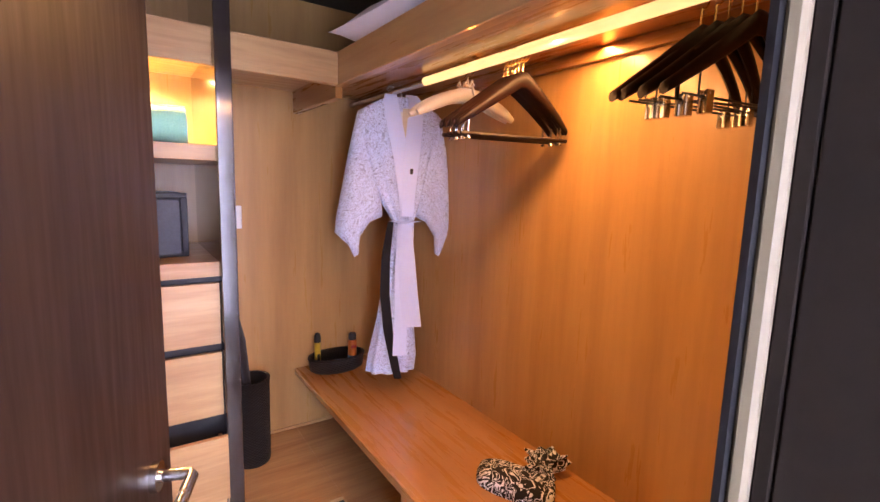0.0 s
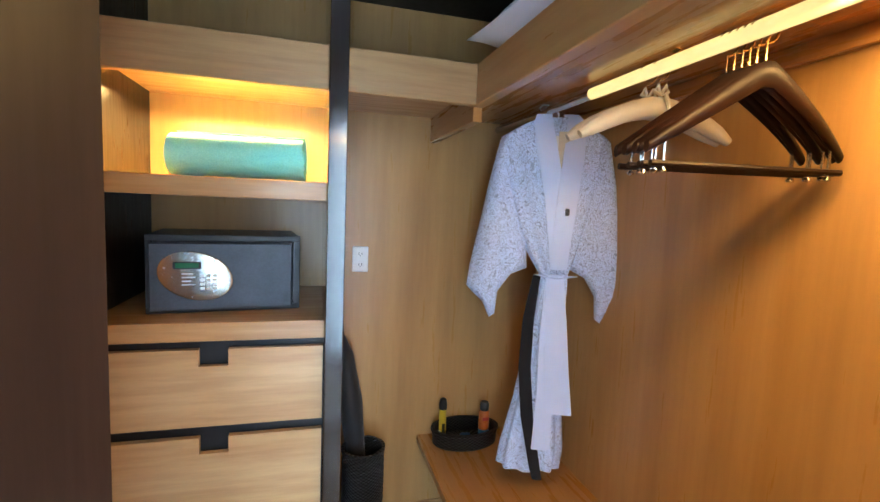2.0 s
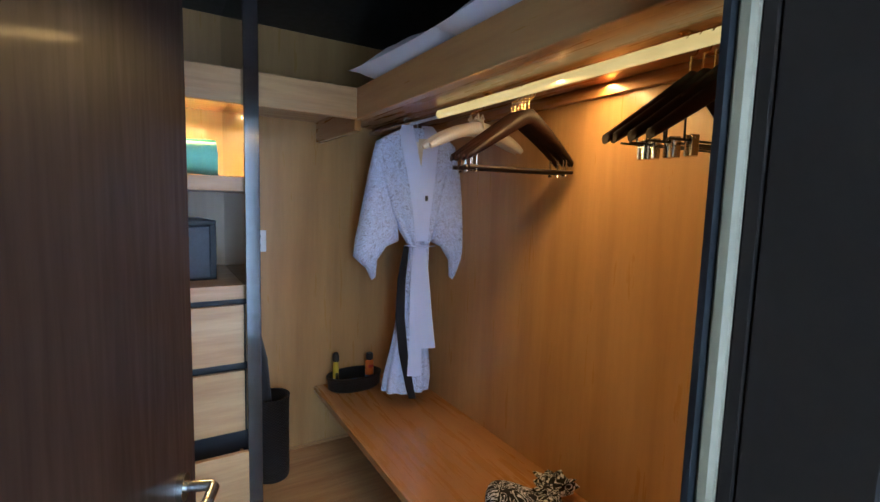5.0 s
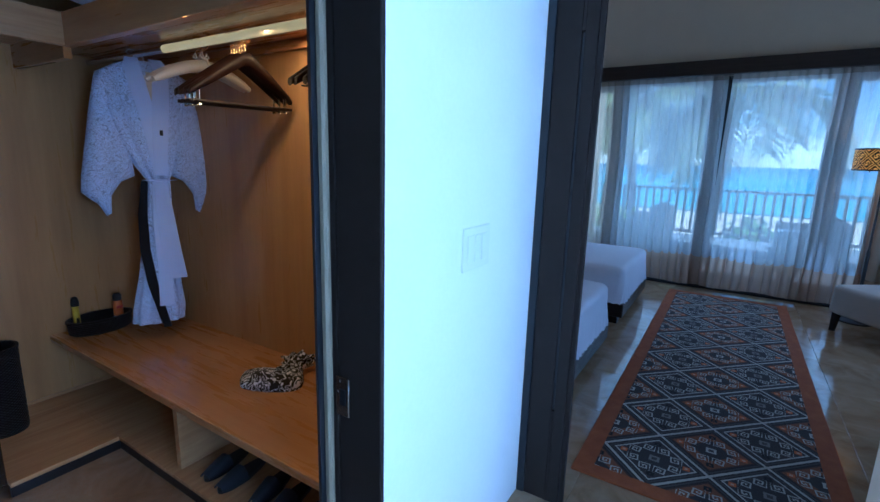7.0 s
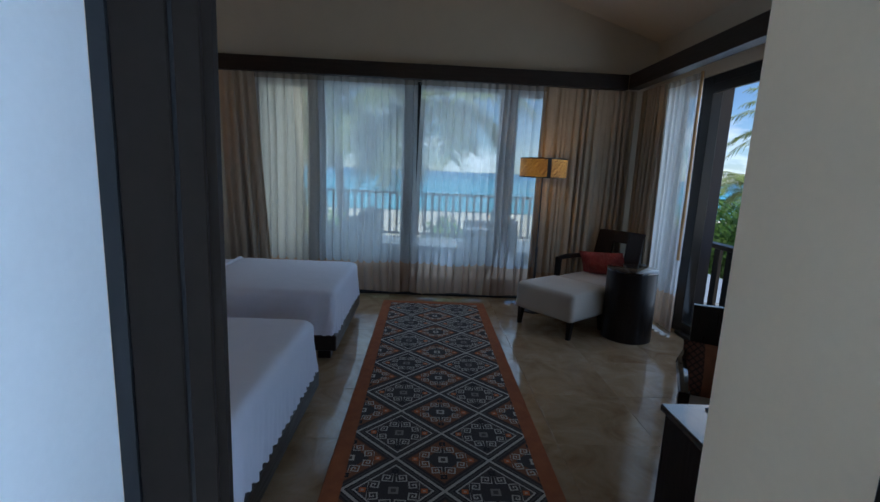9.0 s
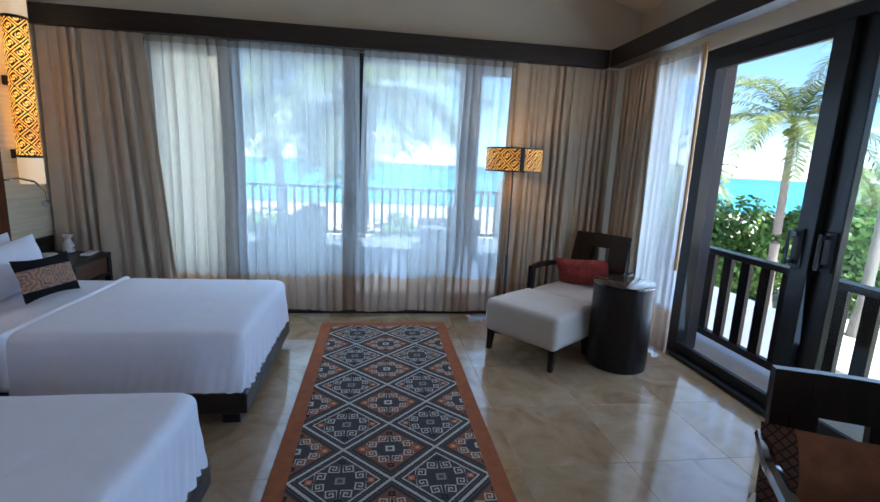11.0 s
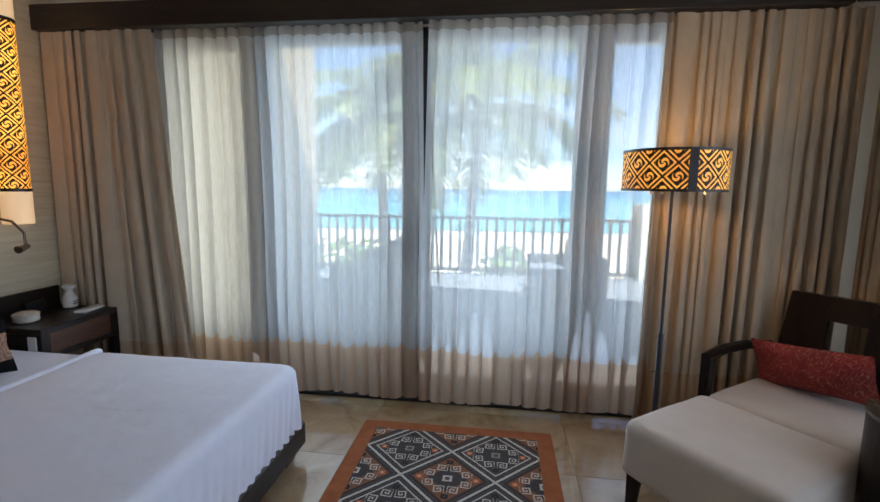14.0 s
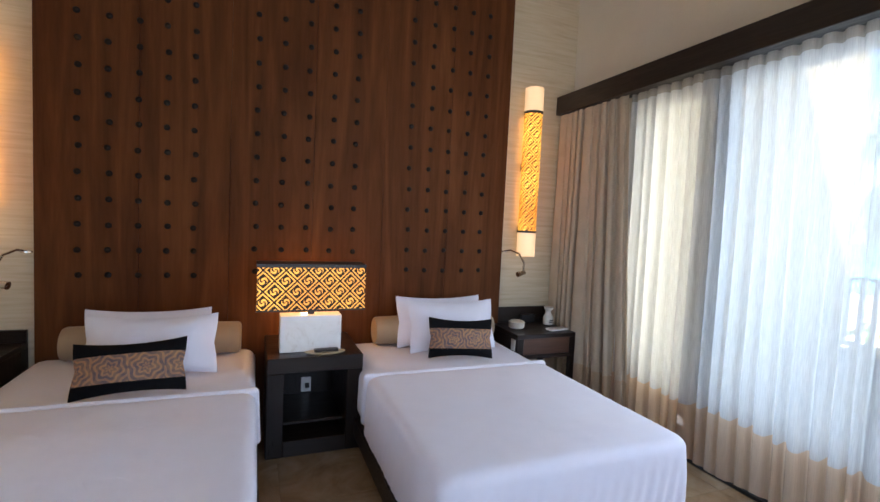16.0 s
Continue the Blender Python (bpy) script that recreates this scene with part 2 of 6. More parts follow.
M["gloss_wenge"] = wood("polished_wenge", (0.016, 0.010, 0.008), (0.024, 0.016, 0.012), (0.034, 0.022, 0.018), "x", 0.06, 1.4, 1.0, 0.03, 0.9)
M["gloss_wenge_z"] = wood("polished_wenge_upright", (0.016, 0.010, 0.008), (0.024, 0.016, 0.012), (0.034, 0.022, 0.018), "z", 0.12, 1.4, 1.0, 0.04, 0.8)
M["wenge_x"] = wood("wenge_across", (0.016, 0.010, 0.008), (0.020, 0.013, 0.010), (0.027, 0.017, 0.014), "x", 0.34, 1.4, 0.1, 0.08, 0.3)
M["wenge_y"] = wood("wenge_along", (0.013, 0.008, 0.006), (0.020, 0.013, 0.010), (0.028, 0.018, 0.014), "y", 0.45, 1.4, 0.1)
M["door_wood"] = wood("stained_door_wood", (0.019, 0.0095, 0.006), (0.026, 0.0135, 0.0085), (0.034, 0.018, 0.0115), "z", 0.42, 1.0, 0.08, 0.06, 0.28, 0.18)
M["head_wood"] = wood("old_stained_planks", (0.074, 0.022, 0.006), (0.105, 0.033, 0.0088), (0.150, 0.052, 0.015), "z", 0.7, 1.0, 0.0, 0.25, 0.16, 0.14)
M["stud_iron"] = plain("blackened_stud", (0.012, 0.008, 0.006), 0.65, 0, 0.3, 90, 0.1, Specular_IOR_Level=0.2)
M["drawer_front"] = wood("pale_drawer_veneer", (0.55, 0.33, 0.14), (0.62, 0.39, 0.18), (0.68, 0.45, 0.22), "x", 0.35, 0.7)
M["paint"] = plain("warm_wall_paint", (0.62, 0.55, 0.43), 0.75, 0, 0.04, 60, 0.06)
M["cream_paint"] = plain("cream_hall_paint", (0.80, 0.62, 0.42), 0.7, 0, 0.03, 60, 0.05)
M["white_paint"] = plain("white_wall_paint", (0.80, 0.80, 0.78), 0.7, 0, 0.03, 60, 0.05)
M["ceiling_paint"] = plain("ceiling_paint", (0.66, 0.58, 0.46), 0.8, 0, 0.04, 40, 0.06)
M["dark_paint"] = plain("black_ceiling_paint", (0.018, 0.015, 0.013), 0.6, 0, 0.2, 30)
M["frame_grey"] = plain("dark_grey_frame_paint", (0.026, 0.0195, 0.0155), 0.55, 0, 0.12, 30, 0.05, Specular_IOR_Level=0.06)
M["frame_alu"] = plain("anodised_dark_frame", (0.018, 0.019, 0.021), 0.35, 0.3, 0.12, 40)
M["bed_white"] = cloth("white_bed_linen", (0.70, 0.71, 0.80), 0.85, 700, 0.03, 0.34)
M["drape"] = cloth("beige_drape_cloth", (0.42, 0.345, 0.25), 0.9, 600, 0.1, 0.12)
M["hem"] = cloth("tan_curtain_hem", (0.40, 0.29, 0.185), 0.9, 600, 0.1, 0.12)
M["sheer"] = see_through("white_sheer_cloth", (0.87, 0.87, 0.87), 0.40, 0.35)
M["hem_sheer"] = see_through("tan_hem_cloth", (0.60, 0.44, 0.32), 0.04, 0.45)
M["glass"] = glass("window_glass")
M["frost"] = frosted("frosted_glass")
M["chrome"] = plain("brushed_nickel", (0.62, 0.61, 0.58), 0.22, 1.0, 0.06, 80)
M["brass"] = plain("brass_hook_metal", (0.78, 0.60, 0.30), 0.22, 1.0, 0.06, 80)
M["black"] = plain("black_plastic", (0.014, 0.014, 0.015), 0.4, 0, 0.2, 60)
M["white_plastic"] = plain("white_plastic", (0.75, 0.75, 0.73), 0.35, 0, 0.03, 60)
M["upholstery"] = cloth("pale_grey_upholstery", (0.47, 0.42, 0.36), 0.85, 500, 0.08, 0.08)
M["taupe"] = cloth("taupe_bolster_cloth", (0.34, 0.25, 0.16), 0.8, 500, 0.1, 0.1)
n = Nodes("red_ikat_cloth")
_v = n.noise(n.coords(), 16, 2, 0.4, 1.5)
_l = n.math("COMPARE", n.math("FRACT", n.math("MULTIPLY", _v, 6.0)), 0.5, 0.09)
n.bump(n.noise(n.coords(), 30, 3), 0.3, 0.01)
M["red_cloth"] = n.done(n.mix(n.math("MULTIPLY", _l, 0.6), n.ramp(n.noise(n.coords(), 5, 2), (0.3, (0.15, 0.008, 0.006)), (0.7, (0.30, 0.018, 0.012))), rgb(0.42, 0.14, 0.10)), 0.6)
M["plaster_out"] = plain("tan_stucco", (0.66, 0.52, 0.34), 0.85, 0, 0.1, 40, 0.3)
M["terrace"] = plain("pale_terrace_stone", (0.62, 0.58, 0.50), 0.6, 0, 0.1, 12, 0.2)
M["sand"] = plain("beach_sand", (0.68, 0.60, 0.46), 0.95, 0, 0.08, 2, 0.3)


def marble():
    n = Nodes("cream_marble")
    vec = n.coords((1, 1, 1))
    info = n.tree.nodes.new("ShaderNodeObjectInfo")
    shift = n.add("ShaderNodeVectorMath")
    shift.operation = "ADD"
    n.put(shift, "0", vec)
    n.put(shift, "1", n.mix(1.0, rgb(0, 0, 0), n.add("ShaderNodeCombineXYZ", X=n.math("MULTIPLY", info.outputs["Random"], 40.0), Y=n.math("MULTIPLY", info.outputs["Random"], 23.0)).outputs[0]))
    cloud = n.noise(shift.outputs[0], 3.2, 6, 0.6, 1.4)
    vein = n.noise(shift.outputs[0], 5.0, 7, 0.65, 2.5)
    base = n.ramp(cloud, (0.28, (0.225, 0.135, 0.066)), (0.5, (0.315, 0.22, 0.128)), (0.75, (0.405, 0.31, 0.205)))
    thin = n.math("COMPARE", vein, 0.5, 0.012)
    c = n.mix(n.math("MULTIPLY", thin, 0.5), base, rgb(0.36, 0.22, 0.11))
    tone = n.ramp(info.outputs["Random"], (0.0, (0.86, 0.84, 0.82)), (1.0, (1, 1, 1)))
    c = n.mix(1.0, c, tone, "MULTIPLY")
    n.bump(cloud, 0.02, 0.002)
    return n.done(c, n.ramp(vein, (0.3, (0.06,) * 3), (0.7, (0.13,) * 3)), Specular_IOR_Level=0.5)


M["marble"] = marble()


def travertine():
    n = Nodes("travertine_wall")
    f = n.noise(n.coords((0.5, 0.5, 9)), 4, 6, 0.65, 0.3)
    pits = n.noise(n.coords((2, 2, 12)), 22, 3)
    c = n.ramp(f, (0.25, (0.47, 0.38, 0.25)), (0.5, (0.58, 0.49, 0.34)), (0.75, (0.66, 0.58, 0.44)))
    n.bump(pits, 0.15, 0.003)
    return n.done(c, 0.55)


M["travertine"] = travertine()

# ---- building blocks ----
def box(b, x0, x1, y0, y1, z0, z1, bevel=0.0, seg=1):
    """Adds a box to a bmesh, with rounded edges where asked."""
    m = Matrix.LocRotScale(((x0 + x1) / 2, (y0 + y1) / 2, (z0 + z1) / 2), None, (abs(x1 - x0), abs(y1 - y0), abs(z1 - z0)))
    made = bmesh.ops.create_cube(b, size=1, matrix=m)["verts"]
    if bevel > 0:
        edges = list({e for v in made for e in v.link_edges})
        bmesh.ops.bevel(b, geom=edges, offset=bevel, segments=seg, profile=0.5, affect="EDGES", clamp_overlap=True)
    return b


def boxes(*rows, bevel=0.0, seg=1):
    b = bmesh.new()
    for r in rows:
        box(b, *r, bevel=bevel, seg=seg)
    return b


def tube(b, points, radius, sides=10, caps=True):
    """A round bar along points; radius may be a number or one value a point."""
    radii = [radius] * len(points) if isinstance(radius, (int, float)) else radius
    pts = [Vector(p) for p in points]
    rings = []
    up = Vector((0, 0, 1))
    for i, p in enumerate(pts):
        d = (pts[min(i + 1, len(pts) - 1)] - pts[max(i - 1, 0)]).normalized()
        side = d.cross(up)
        if side.length < 0.05:
            side = d.cross(Vector((0, 1, 0)))
        side.normalize()
        other = d.cross(side).normalized()
        rings.append([b.verts.new(p + radii[i] * (math.cos(2 * math.pi * k / sides) * side + math.sin(2 * math.pi * k / sides) * other)) for k in range(sides)])
    for r0, r1 in zip(rings, rings[1:]):
        for k in range(sides):
            b.faces.new((r0[k], r0[(k + 1) % sides], r1[(k + 1) % sides], r1[k]))
    if caps:
        b.faces.new(rings[0][::-1]), b.faces.new(rings[-1])
    return b


def lathe(b, profile, at=(0, 0, 0), sides=24, sx=1.0, sy=1.0):
    """Turns (radius, height) pairs round the upright axis."""
    rings = []
    for r, z in profile:
        rings.append([b.verts.new((at[0] + sx * r * math.cos(2 * math.pi * k / sides), at[1] + sy * r * math.sin(2 * math.pi * k / sides), at[2] + z)) for k in range(sides)])
    for r0, r1 in zip(rings, rings[1:]):
        for k in range(sides):
            b.faces.new((r0[k], r0[(k + 1) % sides], r1[(k + 1) % sides], r1[k]))
    b.faces.new(rings[0][::-1]), b.faces.new(rings[-1])
    return b


def prism(b, outline, y0, y1, axis="y"):
    """Pushes an outline through a thickness. axis y: outline in (x, z); z: in (x, y); x: in (y, z)."""
    def at(p, d):
        return {"y": (p[0], d, p[1]), "z": (p[0], p[1], d), "x": (d, p[0], p[1])}[axis]
    a = [b.verts.new(at(p, y0)) for p in outline]
    c = [b.verts.new(at(p, y1)) for p in outline]
    n = len(outline)
    b.faces.new(a), b.faces.new(c[::-1])
    for i in range(n):
        b.faces.new((a[i], c[i], c[(i + 1) % n], a[(i + 1) % n]))
    bmesh.ops.recalc_face_normals(b, faces=b.faces)
    return b


def grid_mesh(nu, nv, fn, close_u=False):
    b = bmesh.new()
    vs = [[b.verts.new(fn(i / (nu if close_u else nu - 1), j / (nv - 1))) for j in range(nv)] for i in range(nu)]
    for i in range(nu if close_u else nu - 1):
        for j in range(nv - 1):
            b.faces.new((vs[i][j], vs[(i + 1) % nu][j], vs[(i + 1) % nu][j + 1], vs[i][j + 1]))
    return b


def mesh_of(name, b, mat, smooth=False, angle=40):
    me = bpy.data.meshes.new(name)
    bmesh.ops.recalc_face_normals(b, faces=b.faces)
    if smooth:
        for f in b.faces:
            f.smooth = True
        for e in b.edges:
            if len(e.link_faces) == 2 and e.calc_face_angle(0) > radians(angle):
                e.smooth = False
    b.to_mesh(me)
    b.free()
    me.materials.append(M[mat] if isinstance(mat, str) else mat)
    return me


def part(name, b, mat, parent, label="", smooth=False, angle=40):
    ob = new(name, mesh_of(name, b, mat, smooth, angle))
    ob.parent = parent
    return tagged(ob, label)


def thing(name, at, label, category, group="", rz=0.0):
    ob = new(name)
    ob.empty_display_size = 0.1
    ob.matrix_basis = pose(*at, 0, 0, rz)
    return tagged(ob, label, category, group)


def solid(name, b, mat, label, category, group="", smooth=False, at=(0, 0, 0), rz=0.0, angle=40):
    ob = new(name, mesh_of(name, b, mat, smooth, angle))
    ob.matrix_basis = pose(*at, 0, 0, rz)
    return tagged(ob, label, category, group)


def setting(name, b, mat, label="", smooth=False):
    return tagged(new(name, mesh_of(name, b, mat, smooth)), label, "", "", "structure")


# ---- the shell ----
floor = setting("floor", boxes((-1.3, 6.75, -3.05, 0.50, -0.12, -0.008), (1.80, 6.75, 0.50, 2.95, -0.12, -0.008), (-0.35, 1.80, 0.50, 3.10, -0.12, -0.06)), "marble", "bed of the polished cream marble floor")
setting("wall_closet_back", boxes((-0.35, 1.80, 2.95, 3.10, 0, 2.51)), "veneer", "maple veneer panelled wall at the back of the closet")
setting("wall_closet_rail", boxes((1.66, 1.80, 0.50, 2.95, 0, 2.51)), "veneer", "maple veneer panelled wall behind the clothes rail")
setting("wall_closet_side", boxes((-0.35, -0.20, 0.50, 2.95, 0, 2.51)), "veneer", "maple veneer panelled side wall of the closet")
setting("wall_closet_front", boxes((-0.35, -0.06, 0.34, 0.50, 0, 2.51), (0.93, 1.80, 0.46, 0.50, 0, 2.51), (-0.06, 0.93, 0.34, 0.50, 2.16, 2.51)), "veneer", "inner face of the closet's door wall")
setting("ceiling_closet", boxes((-0.35, 1.80, 0.34, 3.10, 2.51, 2.60)), "dark_paint", "black painted closet ceiling")
setting("wall_hall_north", boxes((0.905, 1.875, 0.32, 0.46, 0, 2.6), (-1.3, -0.06, 0.32, 0.34, 0, 2.6), (-0.06, 0.905, 0.32, 0.34, 2.16, 2.6)), "white_paint", "white painted hall wall beside the closet door")
setting("wall_hall_south", boxes((1.425, 1.60, -0.95, -0.795, 0, 2.6), (-1.3, -0.22, -0.95, -0.795, 0, 2.6), (-0.22, 1.425, -0.95, -0.795, 2.50, 2.6)), "cream_paint", "cream painted hall wall beside the entrance door")
setting("wall_hall_west", boxes((-1.45, -1.3, -0.95, 0.46, 0, 2.6)), "white_paint", "plain white wall closing the hall")
setting("ceiling_hall", boxes((-1.45, 1.60, -0.95, 0.34, 2.6, 2.7)), "ceiling_paint", "cream painted hall ceiling")
setting("wall_west", boxes((1.60, 1.72, -3.05, -0.795, 0, 5.2), (2.005, 2.10, 0.26, 2.65, 0, 5.2), (1.915, 2.005, 0.26, 0.32, 0, 2.36), (1.60, 2.10, -0.795, 0.26, 2.36, 5.2), (1.60, 2.005, 0.26, 2.65, 2.61, 5.2), (1.875, 2.005, 0.32, 0.46, 0, 2.61)), "cream_paint", "cream painted bedroom wall with the wide opening to the hall")
setting("wall_north", boxes((2.10, 6.55, 2.50, 2.65, 0, 5.2)), "travertine", "banded beige travertine wall behind the beds")
setting("wall_east", boxes((6.55, 6.75, 1.75, 2.65, 0, 5.2), (6.55, 6.75, -3.05, -1.75, 0, 5.2), (6.55, 6.75, -1.75, 1.75, 2.51, 5.2)), "paint", "cream painted wall with the wide sea-side window opening")
setting("wall_south", boxes((1.72, 3.25, -3.05, -2.90, 0, 3.3), (6.04, 6.55, -3.05, -2.90, 0, 3.3), (3.25, 6.04, -3.05, -2.90, 2.50, 3.3)), "paint", "cream painted wall with the balcony door opening")
b = bmesh.new()
prism(b, [(-3.1, 3.0), (2.7, 4.86), (2.7, 4.98), (-3.1, 3.12)], 1.80, 6.75, "x")
setting("ceiling_bedroom", b, "ceiling_paint", "sloping cream painted bedroom ceiling")
# overhang is out of view, its depth chosen to block sun outside
b = bmesh.new()
prism(b, [(-4.3, 2.78), (2.9, 5.09), (2.9, 5.25), (-4.3, 2.94)], -1.6, 8.25, "x")
setting("roof", b, "plaster_out", "roof slab, its unseen overhang sized to shade balcony and terrace")
setting("trim_valance_east", boxes((6.367, 6.50, -2.517, 2.51, 2.505, 2.665), bevel=0.004), "wenge_y", "dark wooden curtain valance above the sea-side window")
setting("trim_valance_south", boxes((1.72, 6.367, -2.64, -2.517, 2.505, 2.665), bevel=0.004), "wenge_x", "dark wooden curtain valance above the balcony door")
setting("trim_valance_top", boxes((6.50, 6.55, -2.9, 2.5, 2.62, 2.66), (1.72, 6.367, -2.90, -2.64, 2.62, 2.66)), "paint", "cream painted top board of the valance")

# ---- openings of the bedroom ----
def pane(name, b, parent):
    ob = part(name, b, "glass", parent)
    ob.visible_shadow = False
    return ob


win = setting("window_1", boxes((6.56, 6.66, -1.75, -1.63, 0, 2.51), (6.56, 6.66, 1.60, 1.75, 0, 2.51), (6.56, 6.66, -1.63, 1.60, 2.43, 2.51), (6.56, 6.66, -1.63, 1.60, 0.0, 0.05), bevel=0.004), "frame_alu", "dark metal sea-side window wall with sliding panels")
part("floor_track", boxes((6.50, 6.559, -1.75, 1.75, 0.0, 0.022), (6.515, 6.525, -1.75, 1.75, 0.022, 0.03), bevel=0.002), "black", win, "black sliding track")
for y0, y1 in ((0.90, 1.125), (-0.195, 0.01), (-1.325, -1.12)):
    part("stile", boxes((6.54, 6.598, y0, y1 - 0.02, 0.05, 2.43), (6.60, 6.64, y0 + 0.03, y1, 0.05, 2.43), bevel=0.004), "frame_alu", win)
for y0, y1 in ((1.125, 1.60), (-1.63, -1.325)):
    part("head_rail", boxes((6.57, 6.645, y0, y1, 2.385, 2.43), bevel=0.003), "frame_alu", win)
for y0, y1 in ((1.125, 1.60), (0.01, 0.90), (-1.12, -0.195), (-1.63, -1.325)):
    pane("pane", boxes((6.606, 6.614, y0, y1, 0.05, 2.43)), win)
part("pull_handle", boxes((6.505, 6.54, -0.15, -0.005, 1.02, 1.19), bevel=0.008, seg=2), "black", win)

bal = setting("window_2", boxes((5.41, 5.55, -3.02, -2.92, 0, 2.50), (3.25, 3.33, -3.02, -2.92, 0, 2.50), (3.33, 5.41, -3.02, -2.92, 2.42, 2.50), (3.33, 5.41, -3.04, -2.86, 0.0, 0.035), bevel=0.004), "frame_alu", "dark metal sliding balcony door")
part("stile", boxes((4.33, 4.45, -2.96, -2.91, 0.035, 2.42), (4.21, 4.40, -3.01, -2.961, 0.035, 2.42), bevel=0.004), "frame_alu", bal)
part("rail", boxes((4.45, 5.41, -2.955, -2.915, 0.035, 0.12), (4.45, 5.41, -2.955, -2.915, 2.34, 2.42), (3.33, 4.21, -3.005, -2.97, 0.035, 0.12), (3.33, 4.21, -3.005, -2.97, 2.34, 2.42), bevel=0.003), "frame_alu", bal)
pane("pane", boxes((3.33, 4.21, -2.991, -2.985, 0.12, 2.34)), bal)
b = bmesh.new()
for x in (4.42, 4.26):
    y = -2.91 if x > 4.3 else -2.961
    box(b, x - 0.035, x + 0.035, y, y + 0.012, 1.00, 1.24, 0.003)
    for z in (1.02, 1.19):
        box(b, x + 0.01, x + 0.03, y + 0.012, y + 0.05, z, z + 0.025, 0.003)
    box(b, x + 0.008, x + 0.032, y + 0.05, y + 0.064, 1.01, 1.225, 0.004)
part("pull_handle", b, "black", bal, "black square pull handles")
# the pier's shade is put into its dark grey base colour
setting("wall_south_pier", boxes((5.55, 5.63, -3.215, -3.05, -3.2, 3.0)), plain("shade_toned_plaster", (0.055, 0.056, 0.068), 0.7, 0, 0.06, 40), "plastered pier beside the balcony door, its shade in the grey colour")

side = setting("window_3", boxes((5.55, 5.585, -3.02, -2.92, 0, 2.50), (6.0, 6.04, -3.02, -2.92, 0, 2.50), (5.585, 6.0, -3.02, -2.92, 2.42, 2.50), (5.585, 6.0, -3.02, -2.92, 0, 0.05), bevel=0.003), "frame_alu", "narrow fixed side window behind the sheer curtain")
pane("pane", boxes((5.585, 6.0, -2.973, -2.967, 0.05, 2.42)), side)

# the frosted entrance door
M["door_grey"] = plain("satin_grey_door_paint", (0.055, 0.055, 0.057), 0.42, 0, 0.1, 50, 0.05)
TOP = 2.50
ent = setting("door_1", boxes((1.375, 1.425, -0.88, -0.785, 0, TOP), (-0.22, -0.17, -0.88, -0.785, 0, TOP), (-0.17, 1.375, -0.87, -0.80, TOP - 0.06, TOP), bevel=0.006), "frame_grey", "dark grey entrance door with frosted panes")
for x0, x1 in ((1.34, 1.3745), (-0.1695, -0.10), (0.53, 0.67)):
    part("stile", boxes((x0, x1, -0.88, -0.798, 0, TOP - 0.061), bevel=0.006), "door_grey", ent, "satin grey stile")
for bx0, bx1 in ((-0.10, 0.53), (0.67, 1.34)):
    part("bottom_rail", boxes((bx0, bx1, -0.87, -0.80, 0, 0.12), bevel=0.006), "door_grey", ent)
    for k in range(11):
        z = 0.30 + 0.2075 * k
        part("glazing_bar", boxes((bx0, bx1, -0.868, -0.79, z - 0.021, z + 0.021), bevel=0.005), "door_grey", ent)
    for k in range(11):
        z0 = 0.12 if k == 0 else 0.30 + 0.2075 * (k - 1) + 0.021
        z1 = 0.30 + 0.2075 * k - 0.021
        p = part("frosted_pane", boxes((bx0, bx1, -0.820, -0.812, z0, z1)), "frost", ent)
        p.visible_shadow = False
        part("bead", boxes((bx0 + 0.0005, bx0 + 0.007, -0.811, -0.806, z0, z1), (bx1 - 0.007, bx1 - 0.0005, -0.811, -0.806, z0, z1), (bx0 + 0.007, bx1 - 0.007, -0.811, -0.806, z0, z0 + 0.006)), "frame_grey", ent)

# the sliding panel between hall and bedroom
b = bmesh.new()
box(b, 1.88, 1.892, 0.185, 0.285, 0.0, 2.35, 0.002)
box(b, 1.88, 1.892, 0.126, 0.174, 0.0, 2.35, 0.002)
box(b, 1.88, 1.892, 0.174, 0.185, 0.0, 0.44), box(b, 1.88, 1.892, 0.174, 0.185, 1.97, 2.35)
box(b, 1.892, 1.912, 0.108, 0.285, 0.0, 2.35)
slide = thing("sliding_door", (0, 0, 0), "dark grey sliding door panel with a long recessed pull", "sliding door")
part("panel", b, "frame_grey", slide)
part("recessed_pull", boxes((1.888, 1.8915, 0.1745, 0.1845, 0.445, 1.965)), "black", slide)
# black filler stands in for the shade in this gap
setting("trim_channel", boxes((1.8755, 1.912, 0.2865, 0.319, 0, 2.35)), "black", "black strip put in for the shaded gap beside the sliding panel")
setting("trim_jamb_opening", boxes((1.915, 2.10, 0.235, 0.259, 0, 2.35), bevel=0.002), "wenge", "dark wooden lining of the bedroom opening")

